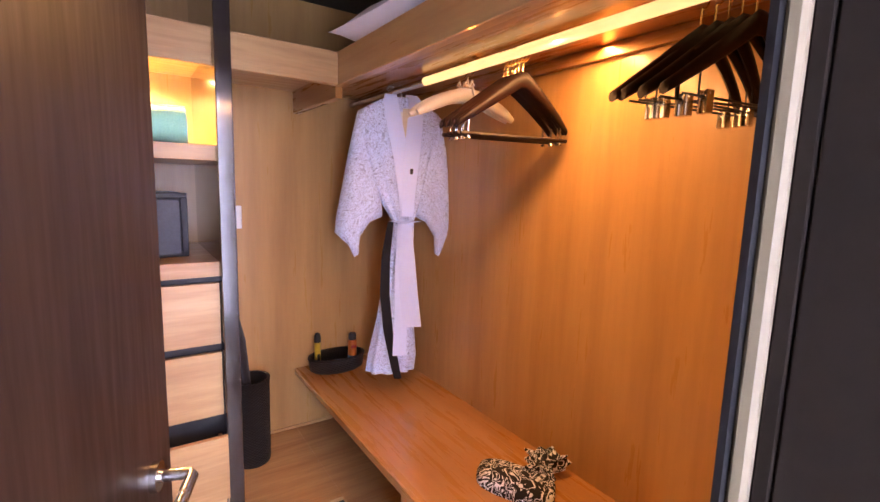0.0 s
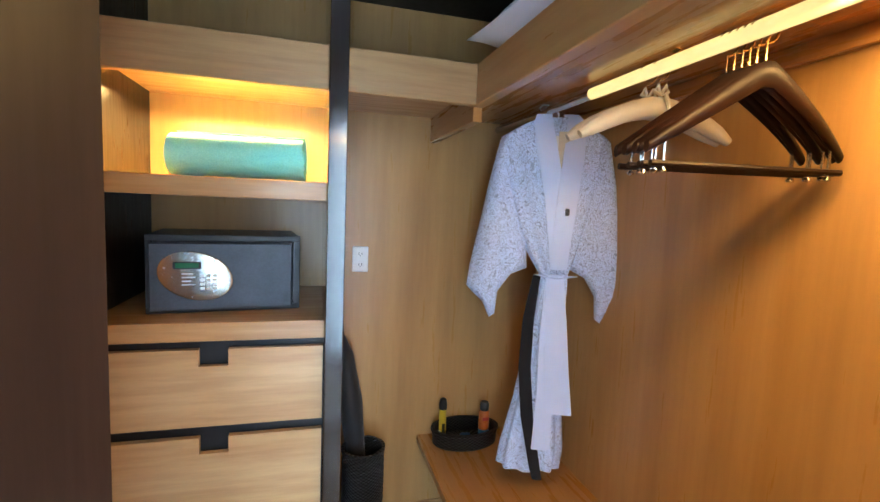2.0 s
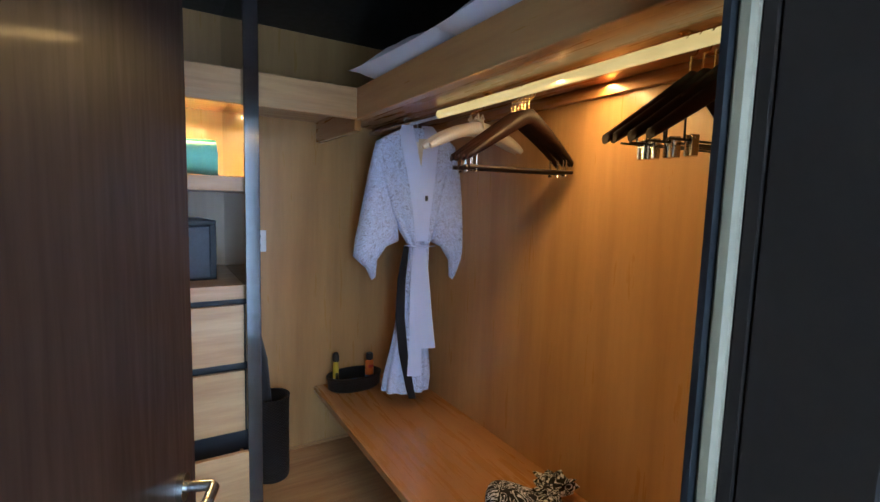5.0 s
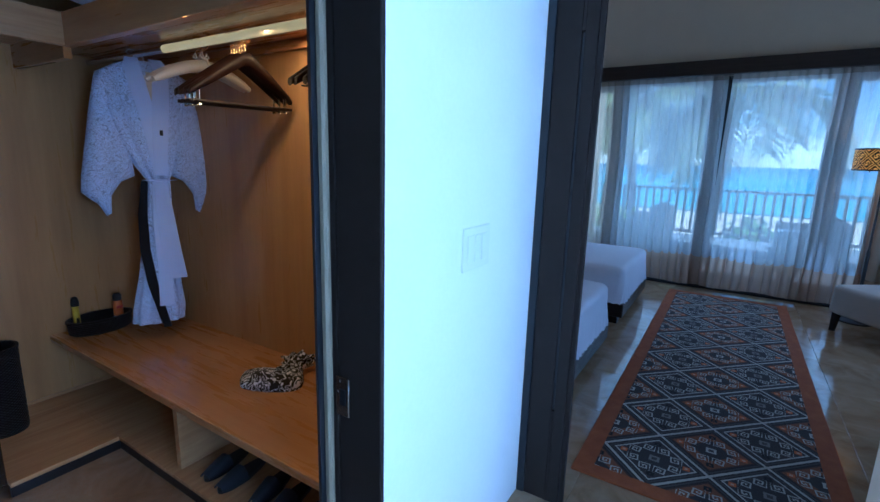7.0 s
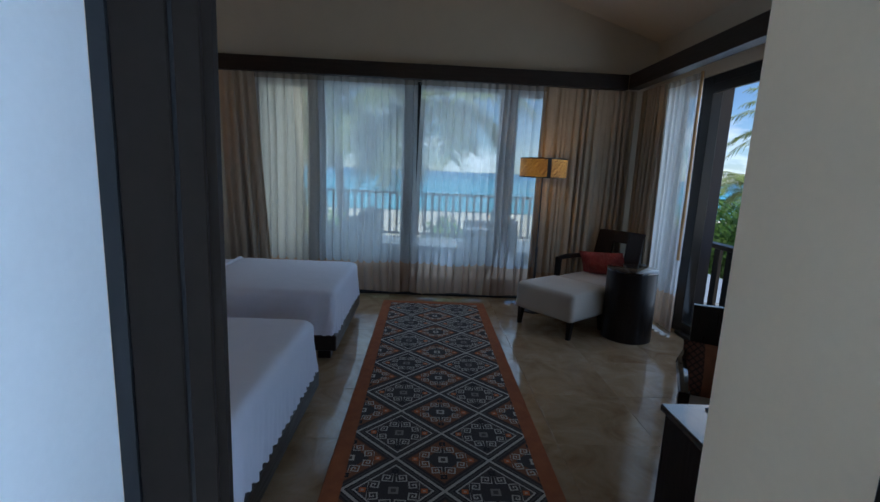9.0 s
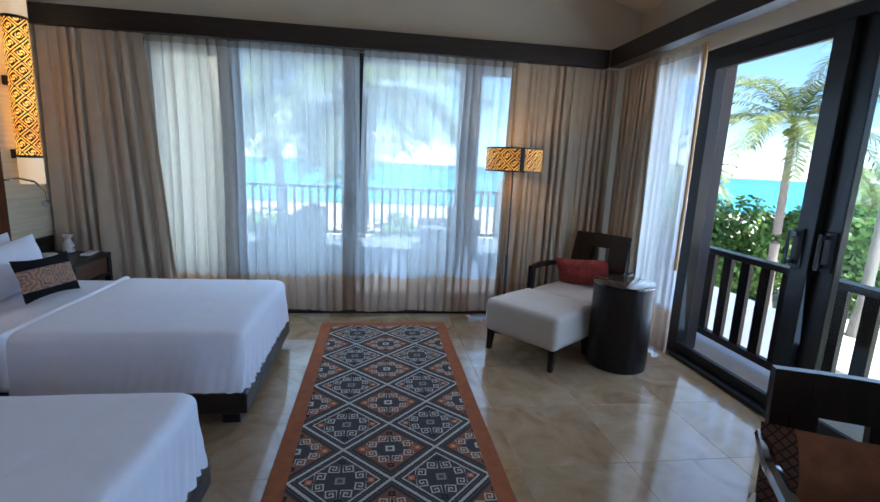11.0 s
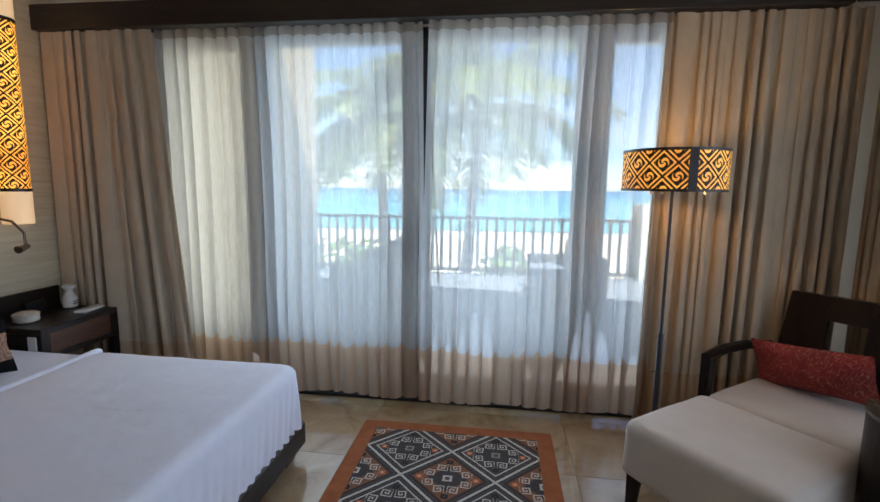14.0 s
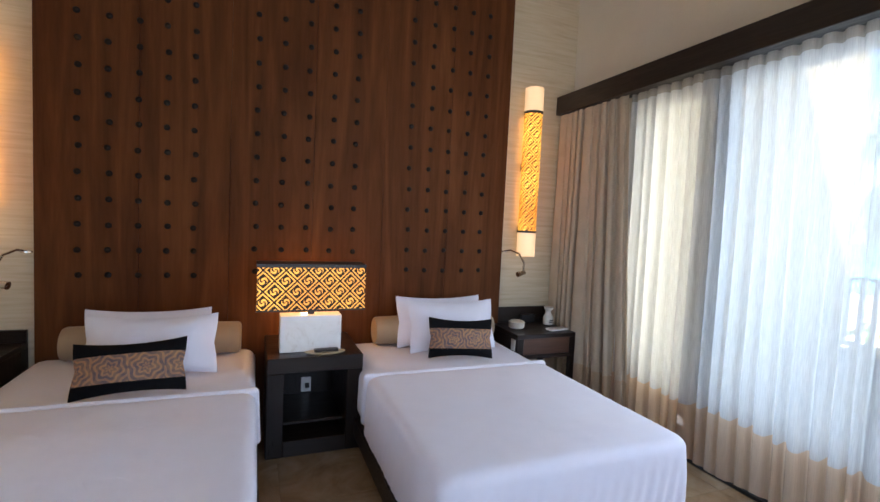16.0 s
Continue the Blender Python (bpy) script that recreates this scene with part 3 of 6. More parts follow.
# ---- curtains ----
def curtain_sheet(p0, p1, z0, z1, folds, amp, seed, pinch=0.35, rows=14, flare=(0.0, 0.0), wavy=0.0):
    """A hanging pleated sheet from p0 to p1 in plan; flare: how far each end spreads at the floor."""
    rnd = random.Random(seed)
    a, c = Vector((*p0, 0)), Vector((*p1, 0))
    d = c - a
    way = d.normalized()
    nrm = Vector((-way.y, way.x, 0))
    ph = [rnd.uniform(0, 6.28) for _ in range(6)]
    n = max(40, int(folds * 22))

    def at(u, v):
        z = z0 + (z1 - z0) * v
        low = 1 - (z / 2.5)
        w = u + 0.020 * math.sin(6.28 * 1.7 * u + ph[0]) + 0.010 * math.sin(6.28 * 4.3 * u + ph[4])
        fi = 6.28 * folds * w + ph[1] + 0.8 * low * math.sin(7 * u + ph[2]) + 1.3 * math.sin(6.28 * folds * 0.27 * u + ph[3])
        s = math.sin(fi) + 0.30 * low * math.sin(0.5 * fi + ph[5])
        k = amp * (pinch + (1 - pinch) * min(1, low * 1.6)) * (0.70 + 0.45 * math.sin(6.28 * 2.3 * u + ph[3]))
        along = 0.014 * low * math.sin(6.28 * folds * 0.5 * u + ph[2]) - 0.13 / folds * math.sin(2 * fi)
        p = a + d * (u + along) + nrm * (k * s + 0.022 * low * math.sin(5 * u + ph[0]))
        p += way * (low * (-flare[0] * (1 - u) + flare[1] * u))
        wave = wavy * math.sin(fi + 0.7)
        return (p.x, p.y, z + (wave if v == 0 else 0) + (0.006 * math.sin(6.28 * folds * u + ph[3]) if v == 0 and wavy == 0 else 0))
    return grid_mesh(n, rows, at)


def sheer_sheet(p0, p1, z0, z1, pitch, depth, seed, rows=12, flare=(0.0, 0.0), waves=(0.0, 0.0)):
    """Thin cloth, nearly flat between narrow pleats that fall from a tape; waves: scallop of the lower and upper edge."""
    rnd = random.Random(seed)
    a, c = Vector((*p0, 0)), Vector((*p1, 0))
    L = (c - a).length
    way = (c - a).normalized()
    nrm = Vector((-way.y, way.x, 0))
    count = max(2, int(L / pitch))
    spots, wide, deep, sway = [], [], [], []
    for k in range(count):
        spots.append((k + 0.5 + rnd.uniform(-0.20, 0.20)) * L / count)
        wide.append(rnd.uniform(0.010, 0.019))
        deep.append(depth * rnd.uniform(0.55, 1.2))
        sway.append(rnd.uniform(-0.022, 0.022))
    ph = [rnd.uniform(0, 6.28) for _ in range(4)]
    us = [0.0]
    for k in range(count):
        us += [spots[k] + wide[k] * q for q in (-2.4, -1.6, -1.1, -0.75, -0.45, -0.2, 0.0, 0.2, 0.45, 0.75, 1.1, 1.6, 2.4)]
        us.append((spots[k] + (spots[k + 1] if k + 1 < count else L)) / 2)
    us = sorted(min(L, max(0.0, q)) for q in us + [L])
    b = bmesh.new()
    cols = []
    for q in us:
        col = []
        for r in range(rows):
            v = r / (rows - 1)
            z = z0 + (z1 - z0) * v
            low = 1 - z / 2.5
            off = 0.012 * low * math.sin(8 * q + ph[0]) + 0.006 * math.sin(19 * q + ph[1])
            slide = 0.0
            lift = 0.0
            for k in range(count):
                e = (q - spots[k]) / wide[k]
                if abs(e) < 3.2:
                    g = math.exp(-e * e)
                    off += deep[k] * g * (0.75 + 0.35 * low)
                    slide += sway[k] * low * math.exp(-0.25 * e * e) + 0.010 * g * math.sin(3 * z + ph[2])
                    lift += g
            dz = waves[0] * (lift - 0.4 + 0.5 * math.sin(9 * q + ph[3])) if r == 0 else (waves[1] * (lift - 0.4 + 0.5 * math.sin(9 * q + ph[3])) if r == rows - 1 else 0)
            u = q / L
            p = a + way * (q + slide + low * (-flare[0] * (1 - u) + flare[1] * u)) + nrm * off
            col.append(b.verts.new((p.x, p.y, z + dz)))
        cols.append(col)
    for c0, c1 in zip(cols, cols[1:]):
        for r in range(rows - 1):
            b.faces.new((c0[r], c1[r], c1[r + 1], c0[r + 1]))
    return b


def curtain(name, label, p0, p1, folds, amp, seed, body, hem, hem_top=0.36, z_top=2.50, z_low=0.012, flare=(0.0, 0.0)):
    t = thing(name, (0, 0, 0), label, "curtain", "bedroom curtains")
    part("curtain_body", curtain_sheet(p0, p1, hem_top, z_top, folds, amp, seed, flare=flare), body, t, smooth=True, angle=80)
    part("hem_band", curtain_sheet(p0, p1, z_low, hem_top, folds, amp, seed, rows=5, flare=flare), hem, t, "tan hem band", smooth=True, angle=80)
    return t


def sheer(label, p0, p1, pitch, depth, seed, flare=(0.0, 0.0)):
    t = thing("sheer_curtain", (0, 0, 0), label, "curtain", "bedroom curtains")
    part("curtain_body", sheer_sheet(p0, p1, 0.405, 2.45, pitch, depth, seed, 12, flare, (0.022, 0.0)), "sheer", t, smooth=True, angle=80)
    part("hem_band", sheer_sheet(p0, p1, 0.045, 0.405, pitch, depth, seed, 5, flare, (-0.014, 0.022)), "hem_sheer", t, "opaque tan hem band", smooth=True, angle=80)
    part("heading_tape", sheer_sheet(p0, p1, 2.45, 2.51, pitch, depth, seed, 3), "heading", t, "gathered heading", smooth=True, angle=80)
    return t


M["heading"] = see_through("sheer_heading_cloth", (0.50, 0.46, 0.40), 0.30, 0.5)
SHEER = "sheer white curtain with a tan hem, drawn across the window"
sheer(SHEER, (6.445, 1.66), (6.445, -0.155), 0.088, 0.050, 3, (0.0, 0.03))
sheer(SHEER, (6.425, -0.195), (6.425, -1.615), 0.086, 0.050, 5, (0.05, 0.0))
sheer("sheer white curtain pushed to the side of the balcony door", (5.95, -2.76), (5.30, -2.76), 0.085, 0.045, 7, (0.0, 0.0))
sheer("sheer white curtain gathered at the far side of the balcony door", (3.42, -2.74), (3.10, -2.72), 0.05, 0.05, 8)
DRAPE = "heavy beige drape hanging in folds"
curtain("drape", DRAPE + " beside the night table", (6.41, 2.46), (6.41, 1.66), 9, 0.042, 11, "drape", "hem", flare=(0.0, 0.17))
curtain("drape", DRAPE + " behind the floor lamp", (6.43, -1.58), (6.43, -2.64), 13, 0.040, 12, "drape", "hem", flare=(0.03, 0.0))
curtain("drape", DRAPE + " in the corner behind the chair", (6.38, -2.70), (5.90, -2.73), 7, 0.036, 13, "drape", "hem")
b = bmesh.new()
tube(b, [(6.475, -0.176, 2.49), (6.475, -0.178, 2.45), (6.475, -0.268, 0.86)], [0.005, 0.0075, 0.0075], 8)
solid("curtain_wand", b, "wenge", "thin dark wooden wand hanging between the sheer curtains", "curtain wand", smooth=True)
b = bmesh.new()
rnd = random.Random(4)
pts = [(5.285 + 0.004 * math.sin(k), -2.728 - 0.004 * (k / 9.0), 2.50 - 1.73 * k / 9.0) for k in range(10)]
tube(b, pts, [0.013 + (0.003 if k % 2 else 0) for k in range(10)], 8)
solid("curtain_wand", b, plain("bamboo", (0.42, 0.24, 0.09), 0.45, 0, 0.25, 60), "jointed bamboo wand hanging from the sheer curtain", "curtain wand", smooth=True)

# ---- headboard wall ----
head = thing("headboard_panel", (0, 2.448, 0), "tall reddish-brown plank panel with rows of dark studs", "headboard")
x = 2.59
for k, w in enumerate((0.55, 0.54, 0.56, 0.53, 0.55, 0.535)):
    part("plank", boxes((x + 0.0008, x + w - 0.0008, 0.0, 0.052, 0.0, 3.6), bevel=0.0015), "head_wood", head)
    x += w
stud_bm = lathe(bmesh.new(), [(0.0195, 0.0), (0.0185, 0.005), (0.014, 0.010), (0.006, 0.013)], sides=12)
bmesh.ops.rotate(stud_bm, verts=stud_bm.verts, cent=(0, 0, 0), matrix=Matrix.Rotation(radians(90), 3, "X"))
stud_me = mesh_of("stud", stud_bm, "stud_iron", True)
for x0, dx, z0 in ((2.81, 0.163, 1.045), (3.85, 0.174, 1.07), (4.98, 0.163, 1.09)):
    for c in range(5):
        for r in range(15):
            ob = new("stud", stud_me)
            ob.parent = head
            ob.location = (x0 + dx * c + random.uniform(-0.006, 0.006), 0.0, z0 + 0.163 * r + random.uniform(-0.004, 0.004))


def sconce(x):
    t = thing("wall_sconce", (x, 2.385, 1.225), "tall tube sconce with a lit batik pattern and paper ends", "wall lamp", "wall sconces")
    part("patterned_shade", lathe(bmesh.new(), [(0.078, 0.215), (0.078, 1.235)], sides=28), lampshade("sconce_batik", "round", 0.1225, 0.70, (0.078, 0)), t, "amber batik shade", smooth=True)
    for z0, z1 in ((0.0, 0.215), (1.235, 1.445)):
        part("paper_end", lathe(bmesh.new(), [(0.074, z0), (0.080, z0 + 0.004), (0.080, z1 - 0.004), (0.074, z1)], sides=28), M["paper_glow"], t, "glowing plain paper end", smooth=True)
    for z in (0.205, 1.225):
        part("rim", lathe(bmesh.new(), [(0.083, z), (0.083, z + 0.02)], sides=28), "black", t, smooth=True)
    for z in (0.23, 0.78):
        part("wall_bracket", boxes((-0.03, 0.03, 0.07, 0.118, z - 0.035, z + 0.035), bevel=0.003), "black", t)
    return t


M["paper_glow"] = glow_paper("lit_paper", 0.17)
first_sconce = sconce(6.055)
copy_thing(first_sconce, pose(2.36, 2.385, 1.225))


def reading_light(x, side, z=1.0):
    t = thing("reading_light", (x, 2.44, z), "chrome gooseneck reading light on the headboard's edge", "reading light", "reading lights")
    b = bmesh.new()
    tube(b, [(0, 0.01, 0.26), (0.03 * side, -0.05, 0.275), (0.06 * side, -0.14, 0.25), (0.075 * side, -0.2, 0.18), (0.06 * side, -0.22, 0.11)], 0.008, 8)
    part("gooseneck", b, "chrome", t, smooth=True)
    b = bmesh.new()
    tube(b, [(0.075 * side, -0.215, 0.10), (0.0, -0.235, 0.085)], [0.017, 0.024], 12)
    part("lamp_head", b, "chrome", t, smooth=True)
    b = lathe(bmesh.new(), [(0.03, 0.0), (0.03, 0.01)], (0, 0.0, 0.255), 12)
    part("mount", b, "chrome", t)


reading_light(5.88, 1)
reading_light(2.56, -1, 0.93)


# ---- beds ----
def soft_box(x0, x1, y0, y1, z0, z1, radius, cuts, ripple, seed, sag=0.0):
    """A padded block with rounded edges and an uneven surface."""
    b = boxes((x0, x1, y0, y1, z0, z1))
    bmesh.ops.bevel(b, geom=list(b.edges), offset=radius, segments=4, profile=0.5, affect="EDGES")
    bmesh.ops.subdivide_edges(b, edges=[e for e in b.edges if e.calc_length() > 0.12], cuts=cuts, use_grid_fill=True)
    off = Vector((seed * 3.7, seed * 1.9, 0))
    for v in b.verts:
        p = v.co * 3.5 + off
        side = max(0.0, 1 - (v.co.z - z0) / max(1e-6, z1 - z0 - radius))
        k = ripple * (noise.noise(p) + 0.5 * noise.noise(p * 2.7))
        c = Vector((v.co.x - (x0 + x1) / 2, v.co.y - (y0 + y1) / 2, 0))
        out = c.normalized() if c.length > 0 else c
        fold = side * 0.007 * math.sin(26 * (v.co.x + v.co.y) + 3 * noise.noise(p))
        v.co += out * (fold + side * 0.012 + k * 0.5)
        v.co.z += k - sag * (1 - abs(2 * (v.co.x - x0) / (x1 - x0) - 1)) * 0.4 if v.co.z > z0 + 0.05 else 0
    return b


def coverlet_mesh(w, y0, y1, z0, z1, seed):
    """A cover lying over the mattress: a smooth top with rounded edges and a hanging skirt in soft folds."""
    hw, hl, r = w / 2, (y1 - y0) / 2, 0.055
    loop = []
    for cx, cy, a0 in ((1, 1, 0), (-1, 1, 90), (-1, -1, 180), (1, -1, 270)):
        for k in range(7):
            a = radians(a0 + 15 * k)
            loop.append(Vector((cx * (hw - r) + r * math.cos(a), cy * (hl - r) + r * math.sin(a), 0)))
    pts = []
    for p, q in zip(loop, loop[1:] + loop[:1]):
        steps = max(1, int((q - p).length / 0.014))
        pts += [p.lerp(q, k / steps) for k in range(steps)]
    rows = [(0.0, z0 + (z1 - r - z0) * k / 8, 1 - k / 8) for k in range(9)]
    rows += [(r * (1 - math.cos(radians(18 * k))), z1 - r + r * math.sin(radians(18 * k)), 0.0) for k in range(1, 6)]
    rows += [(d, z1, 0.0) for d in (0.09, 0.14, 0.21, 0.30, 0.40, 0.50, hw - 0.012)]
    b = bmesh.new()
    rings = []
    for d, z, low in rows:
        ring = []
        walked = 0.0
        for k, p in enumerate(pts):
            walked += (p - pts[k - 1]).length if k else 0.0
            corner = max(math.exp(-((abs(p.x) - hw) ** 2 + (p.y + hl) ** 2) / 0.10), 0.0)
            foot = 1.0 if p.y < -hl + 0.03 else 0.15
            wave = math.sin(95 * walked + 3.0 * noise.noise(Vector((walked * 5, seed, 0))) + 6 * low) + 0.6 * math.sin(41 * walked + 2 * seed + 3 * low)
            out = low ** 1.3 * (0.0008 + 0.008 * foot * (0.35 + corner)) * wave + 0.012 * low + 0.006 * noise.noise(Vector((walked * 3, z * 4, seed)))
            kx, ky = (hw - d) / hw, (hl - min(d, hl - 0.2)) / hl
            n_out = Vector((p.x / hw, p.y / hl, 0))
            n_out = Vector((math.copysign(abs(n_out.x) ** 12, p.x), math.copysign(abs(n_out.y) ** 12, p.y), 0))
            q = Vector((p.x * kx, p.y * ky, z)) + (n_out.normalized() * out if n_out.length > 0.01 else Vector((0, 0, 0)))
            if low == 0.0:
                crease = 0.006 * noise.noise(Vector((q.x * 2.2, q.y * 5 + q.x, seed))) + 0.003 * noise.noise(Vector((q.x * 7, q.y * 9, seed + 4)))
                q.z += crease * min(1.0, d / 0.05)
            ring.append(b.verts.new((q.x + hw, q.y + (y0 + y1) / 2, q.z)))
        rings.append(ring)
    n = len(pts)
    for r0, r1 in zip(rings, rings[1:]):
        for k in range(n):
            b.faces.new((r0[k], r0[(k + 1) % n], r1[(k + 1) % n], r1[k]))
    b.faces.new(rings[-1])
    return b


def bed(x0, seed, cushion_y, fold):
    t = thing("bed", (x0, 0.40, 0), "single bed with a white coverlet on a dark low base", "bed", "twin beds")
    w, l = 1.262, 2.03
    part("base", boxes((-0.02, w + 0.02, -0.03, l, 0.075, 0.205), bevel=0.008), "wenge_x", t, "dark wooden platform")
    for x, y in ((0.02, 0.02), (w - 0.12, 0.02), (0.02, l - 0.14), (w - 0.12, l - 0.14)):
        part("foot", boxes((x, x + 0.1, y, y + 0.1, 0, 0.075), bevel=0.004), "wenge", t)
    part("mattress", soft_box(0.0, w, 0.02, l - 0.01, 0.205, 0.532, 0.07, 5, 0.006, seed), "bed_white", t, "white fitted sheet", smooth=True)
    part("coverlet", coverlet_mesh(w, -0.012, fold, 0.20, 0.547, seed + 2), "bed_white", t, "smooth white coverlet tucked at the corners", smooth=True)
    part("folded_sheet", soft_box(-0.018, w + 0.018, fold - 0.03, fold + 0.02, 0.24, 0.554, 0.024, 6, 0.002, seed + 5), "bed_white", t, "turned-down sheet edge", smooth=True)
    return t


bed(4.487, 1, 1.75, 1.20)
bed(2.605, 2, 1.50, 1.12)


def pillow_mesh(w, h, d, seed, pinch=0.5, seg=18):
    """A stuffed pillow standing on its long side: x across, z up, y thick."""
    rnd = Vector((seed * 2.1, seed * 0.7, seed))

    def shell(sign):
        def at(u, v):
            a, c = 2 * u - 1, 2 * v - 1
            body = (max(0.0, 1 - abs(a) ** 2.1) * max(0.0, 1 - abs(c) ** 2.1)) ** 0.72
            ex = 1 - 0.06 * pinch * (1 - c * c)
            ez = 1 - 0.11 * pinch * (1 - a * a)
            p = Vector((a * w / 2 * (1 - 0.05 * pinch * (1 - abs(c)) ** 2) * (0.97 + 0.03 * ex), sign * d / 2 * body, c * h / 2 * ez))
            k = noise.noise(p * 6 + rnd) * 0.020 * body + noise.noise(p * 15 + rnd) * 0.009 * body
            return (p.x, p.y + sign * k, p.z + h / 2 + 0.4 * k)
        return at
    b = grid_mesh(seg, seg, shell(1))
    b2 = grid_mesh(seg, seg, shell(-1))
    me = bpy.data.meshes.new("tmp")
    b2.to_mesh(me)
    b2.free()
    b.from_mesh(me)
    bpy.data.meshes.remove(me)
    bmesh.ops.remove_doubles(b, verts=b.verts, dist=0.0008)
    return b


def lean(ob, at, rx, rz=0.0, ry=0.0):
    ob.matrix_basis = pose(*at, rx, ry, rz)
    return ob


def batik_band():
    """Black cushion with a patterned middle band."""
    n = Nodes("cushion_batik_band")
    x, y, z = n.split(n.coords())
    u = n.math("SUBTRACT", n.math("FRACT", n.math("DIVIDE", x, 0.155)), 0.5)
    v = n.math("DIVIDE", n.math("SUBTRACT", z, 0.135), 0.155)
    r = n.math("SQRT", n.math("ADD", n.math("MULTIPLY", u, u), n.math("MULTIPLY", v, v)))
    ang = n.math("ARCTAN2", v, u)
    petals = n.math("ADD", r, n.math("MULTIPLY", n.math("SINE", n.math("MULTIPLY", ang, 6.0)), 0.045))
    rings = n.math("SINE", n.math("MULTIPLY", petals, 38.0))
    blot = n.noise(n.coords(), 28, 4)
    c1 = n.ramp(rings, (0.2, (0.10, 0.07, 0.075)), (0.45, (0.42, 0.20, 0.085)), (0.75, (0.30, 0.24, 0.14)), (0.95, (0.36, 0.13, 0.07)))
    c1 = n.mix(0.35, c1, n.ramp(blot, (0.35, (0.14, 0.12, 0.13)), (0.65, (0.48, 0.27, 0.12))))
    band = n.math("COMPARE", z, 0.135, 0.068)
    weave = n.noise(n.coords(), 700, 2)
    n.bump(weave, 0.2, 0.002)
    return n.done(n.mix(band, rgb(0.005, 0.005, 0.006), c1), 0.9, Specular_IOR_Level=0.12)


M["batik_band"] = batik_band()
for x, y, s, w, h in ((5.20, 2.16, 21, 0.70, 0.39), (3.275, 2.02, 22, 0.66, 0.365)):
    lean(solid("pillow", pillow_mesh(w, h, 0.21, s, 1.2, 26), "bed_white", "plump white pillow leaning on the bolster", "pillow", "bed pillows", smooth=True), (x + 0.0, y, 0.535), -14)
    lean(solid("pillow", pillow_mesh(w, h - 0.01, 0.22, s + 5, 1.2, 26), "bed_white", "plump white pillow in front of another pillow", "pillow", "bed pillows", smooth=True), (x + 0.05, y - 0.15, 0.535), -16, 2)
    b = bmesh.new()
    tube(b, [(x + q, 0, 0) for q in (-0.5, -0.496, -0.48, -0.3, 0.0, 0.3, 0.48, 0.496, 0.5)], [0.080, 0.094, 0.104, 0.108, 0.106, 0.108, 0.104, 0.094, 0.080], 24)
    lean(solid("bolster", b, "taupe", "taupe cloth bolster lying across the bed's head", "bolster", "bed bolsters", smooth=True), (0, 2.31, 0.64), 0)
lean(solid("throw_cushion", pillow_mesh(0.475, 0.28, 0.14, 31, 1.4, 22), "batik_band", "black cushion with a batik band", "cushion", "bed cushions", smooth=True), (5.19, 1.76, 0.552), -16, -4, 3)
lean(solid("throw_cushion", pillow_mesh(0.50, 0.28, 0.14, 32, 1.4, 22), "batik_band", "black cushion with a batik band", "cushion", "bed cushions", smooth=True), (3.283, 1.55, 0.552), -24, 1, -2)

# ---- night tables ----
nt = thing("night_table", (3.93, 1.79, 0), "dark wooden cube night table open at the front", "night table")
W, D, H = 0.58, 0.60, 0.62
part("top", boxes((0, W, 0, D, H - 0.095, H), bevel=0.004), "wenge_x", nt)
part("side_panel", boxes((0, 0.10, 0, D, 0, H - 0.095), bevel=0.004), "wenge", nt)
part("side_panel", boxes((W - 0.10, W, 0, D, 0, H - 0.095), bevel=0.004), "wenge", nt)
part("bottom", boxes((0.10, W - 0.10, 0, D, 0, 0.10), bevel=0.004), "wenge_x", nt)
part("shelf", boxes((0.10, W - 0.10, 0.10, D, 0.16, 0.18), bevel=0.003), "wenge_x", nt)
part("back_panel", boxes((0.10, W - 0.10, D - 0.02, D, 0.10, H - 0.095)), "wenge", nt)
o = thing("wall_outlet", (4.221, 2.370, 0.245), "white wall outlet with a black plug behind the night table", "outlet")
part("plate", boxes((-0.035, 0.035, -0.006, 0.0, -0.055, 0.055), bevel=0.003), "white_plastic", o)
part("plug", boxes((-0.008, 0.022, -0.035, -0.006, -0.02, 0.012), bevel=0.004), "black", o)

tl = thing("table_lamp", (4.195, 1.97, 0.62), "table lamp with a marble block base and lit batik shade", "table lamp")
n = Nodes("white_marble_block")
f = n.noise(n.coords(), 9, 6, 0.6, 1.2)
M["white_marble"] = n.done(n.ramp(f, (0.28, (0.62, 0.58, 0.52)), (0.42, (0.74, 0.72, 0.68)), (0.7, (0.79, 0.78, 0.75))), 0.25)
part("base", boxes((-0.19, 0.19, -0.06, 0.06, 0, 0.235), bevel=0.005, seg=2), "white_marble", tl, "pale marble block")
part("shade", boxes((-0.33, 0.33, -0.10, 0.10, 0.282, 0.545)), lampshade("table_lamp_batik", "flat", 0.132, 0.30), tl, "amber batik box shade")
part("shade_rim", boxes((-0.333, 0.333, -0.103, 0.103, 0.545, 0.566), (-0.333, 0.333, -0.103, 0.103, 0.272, 0.282)), "black", tl, "black rims")
part("stem", boxes((-0.02, 0.02, -0.02, 0.02, 0.235, 0.272)), "black", tl)
tr = thing("pen_tray", (4.28, 1.86, 0.62), "pale wooden tray holding a dark remote", "tray")
part("tray", lathe(bmesh.new(), [(0.10, 0.0), (0.13, 0.012), (0.125, 0.014), (0.1, 0.006)], sides=20, sy=0.42), plain("pale_tray_wood", (0.50, 0.40, 0.25), 0.5), tr, smooth=True)
solid("remote_control", boxes((-0.075, 0.075, -0.02, 0.02, 0, 0.017), bevel=0.005, seg=2), "black", "slim black remote lying in the tray", "remote", at=(4.285, 1.86, 0.633), rz=3)


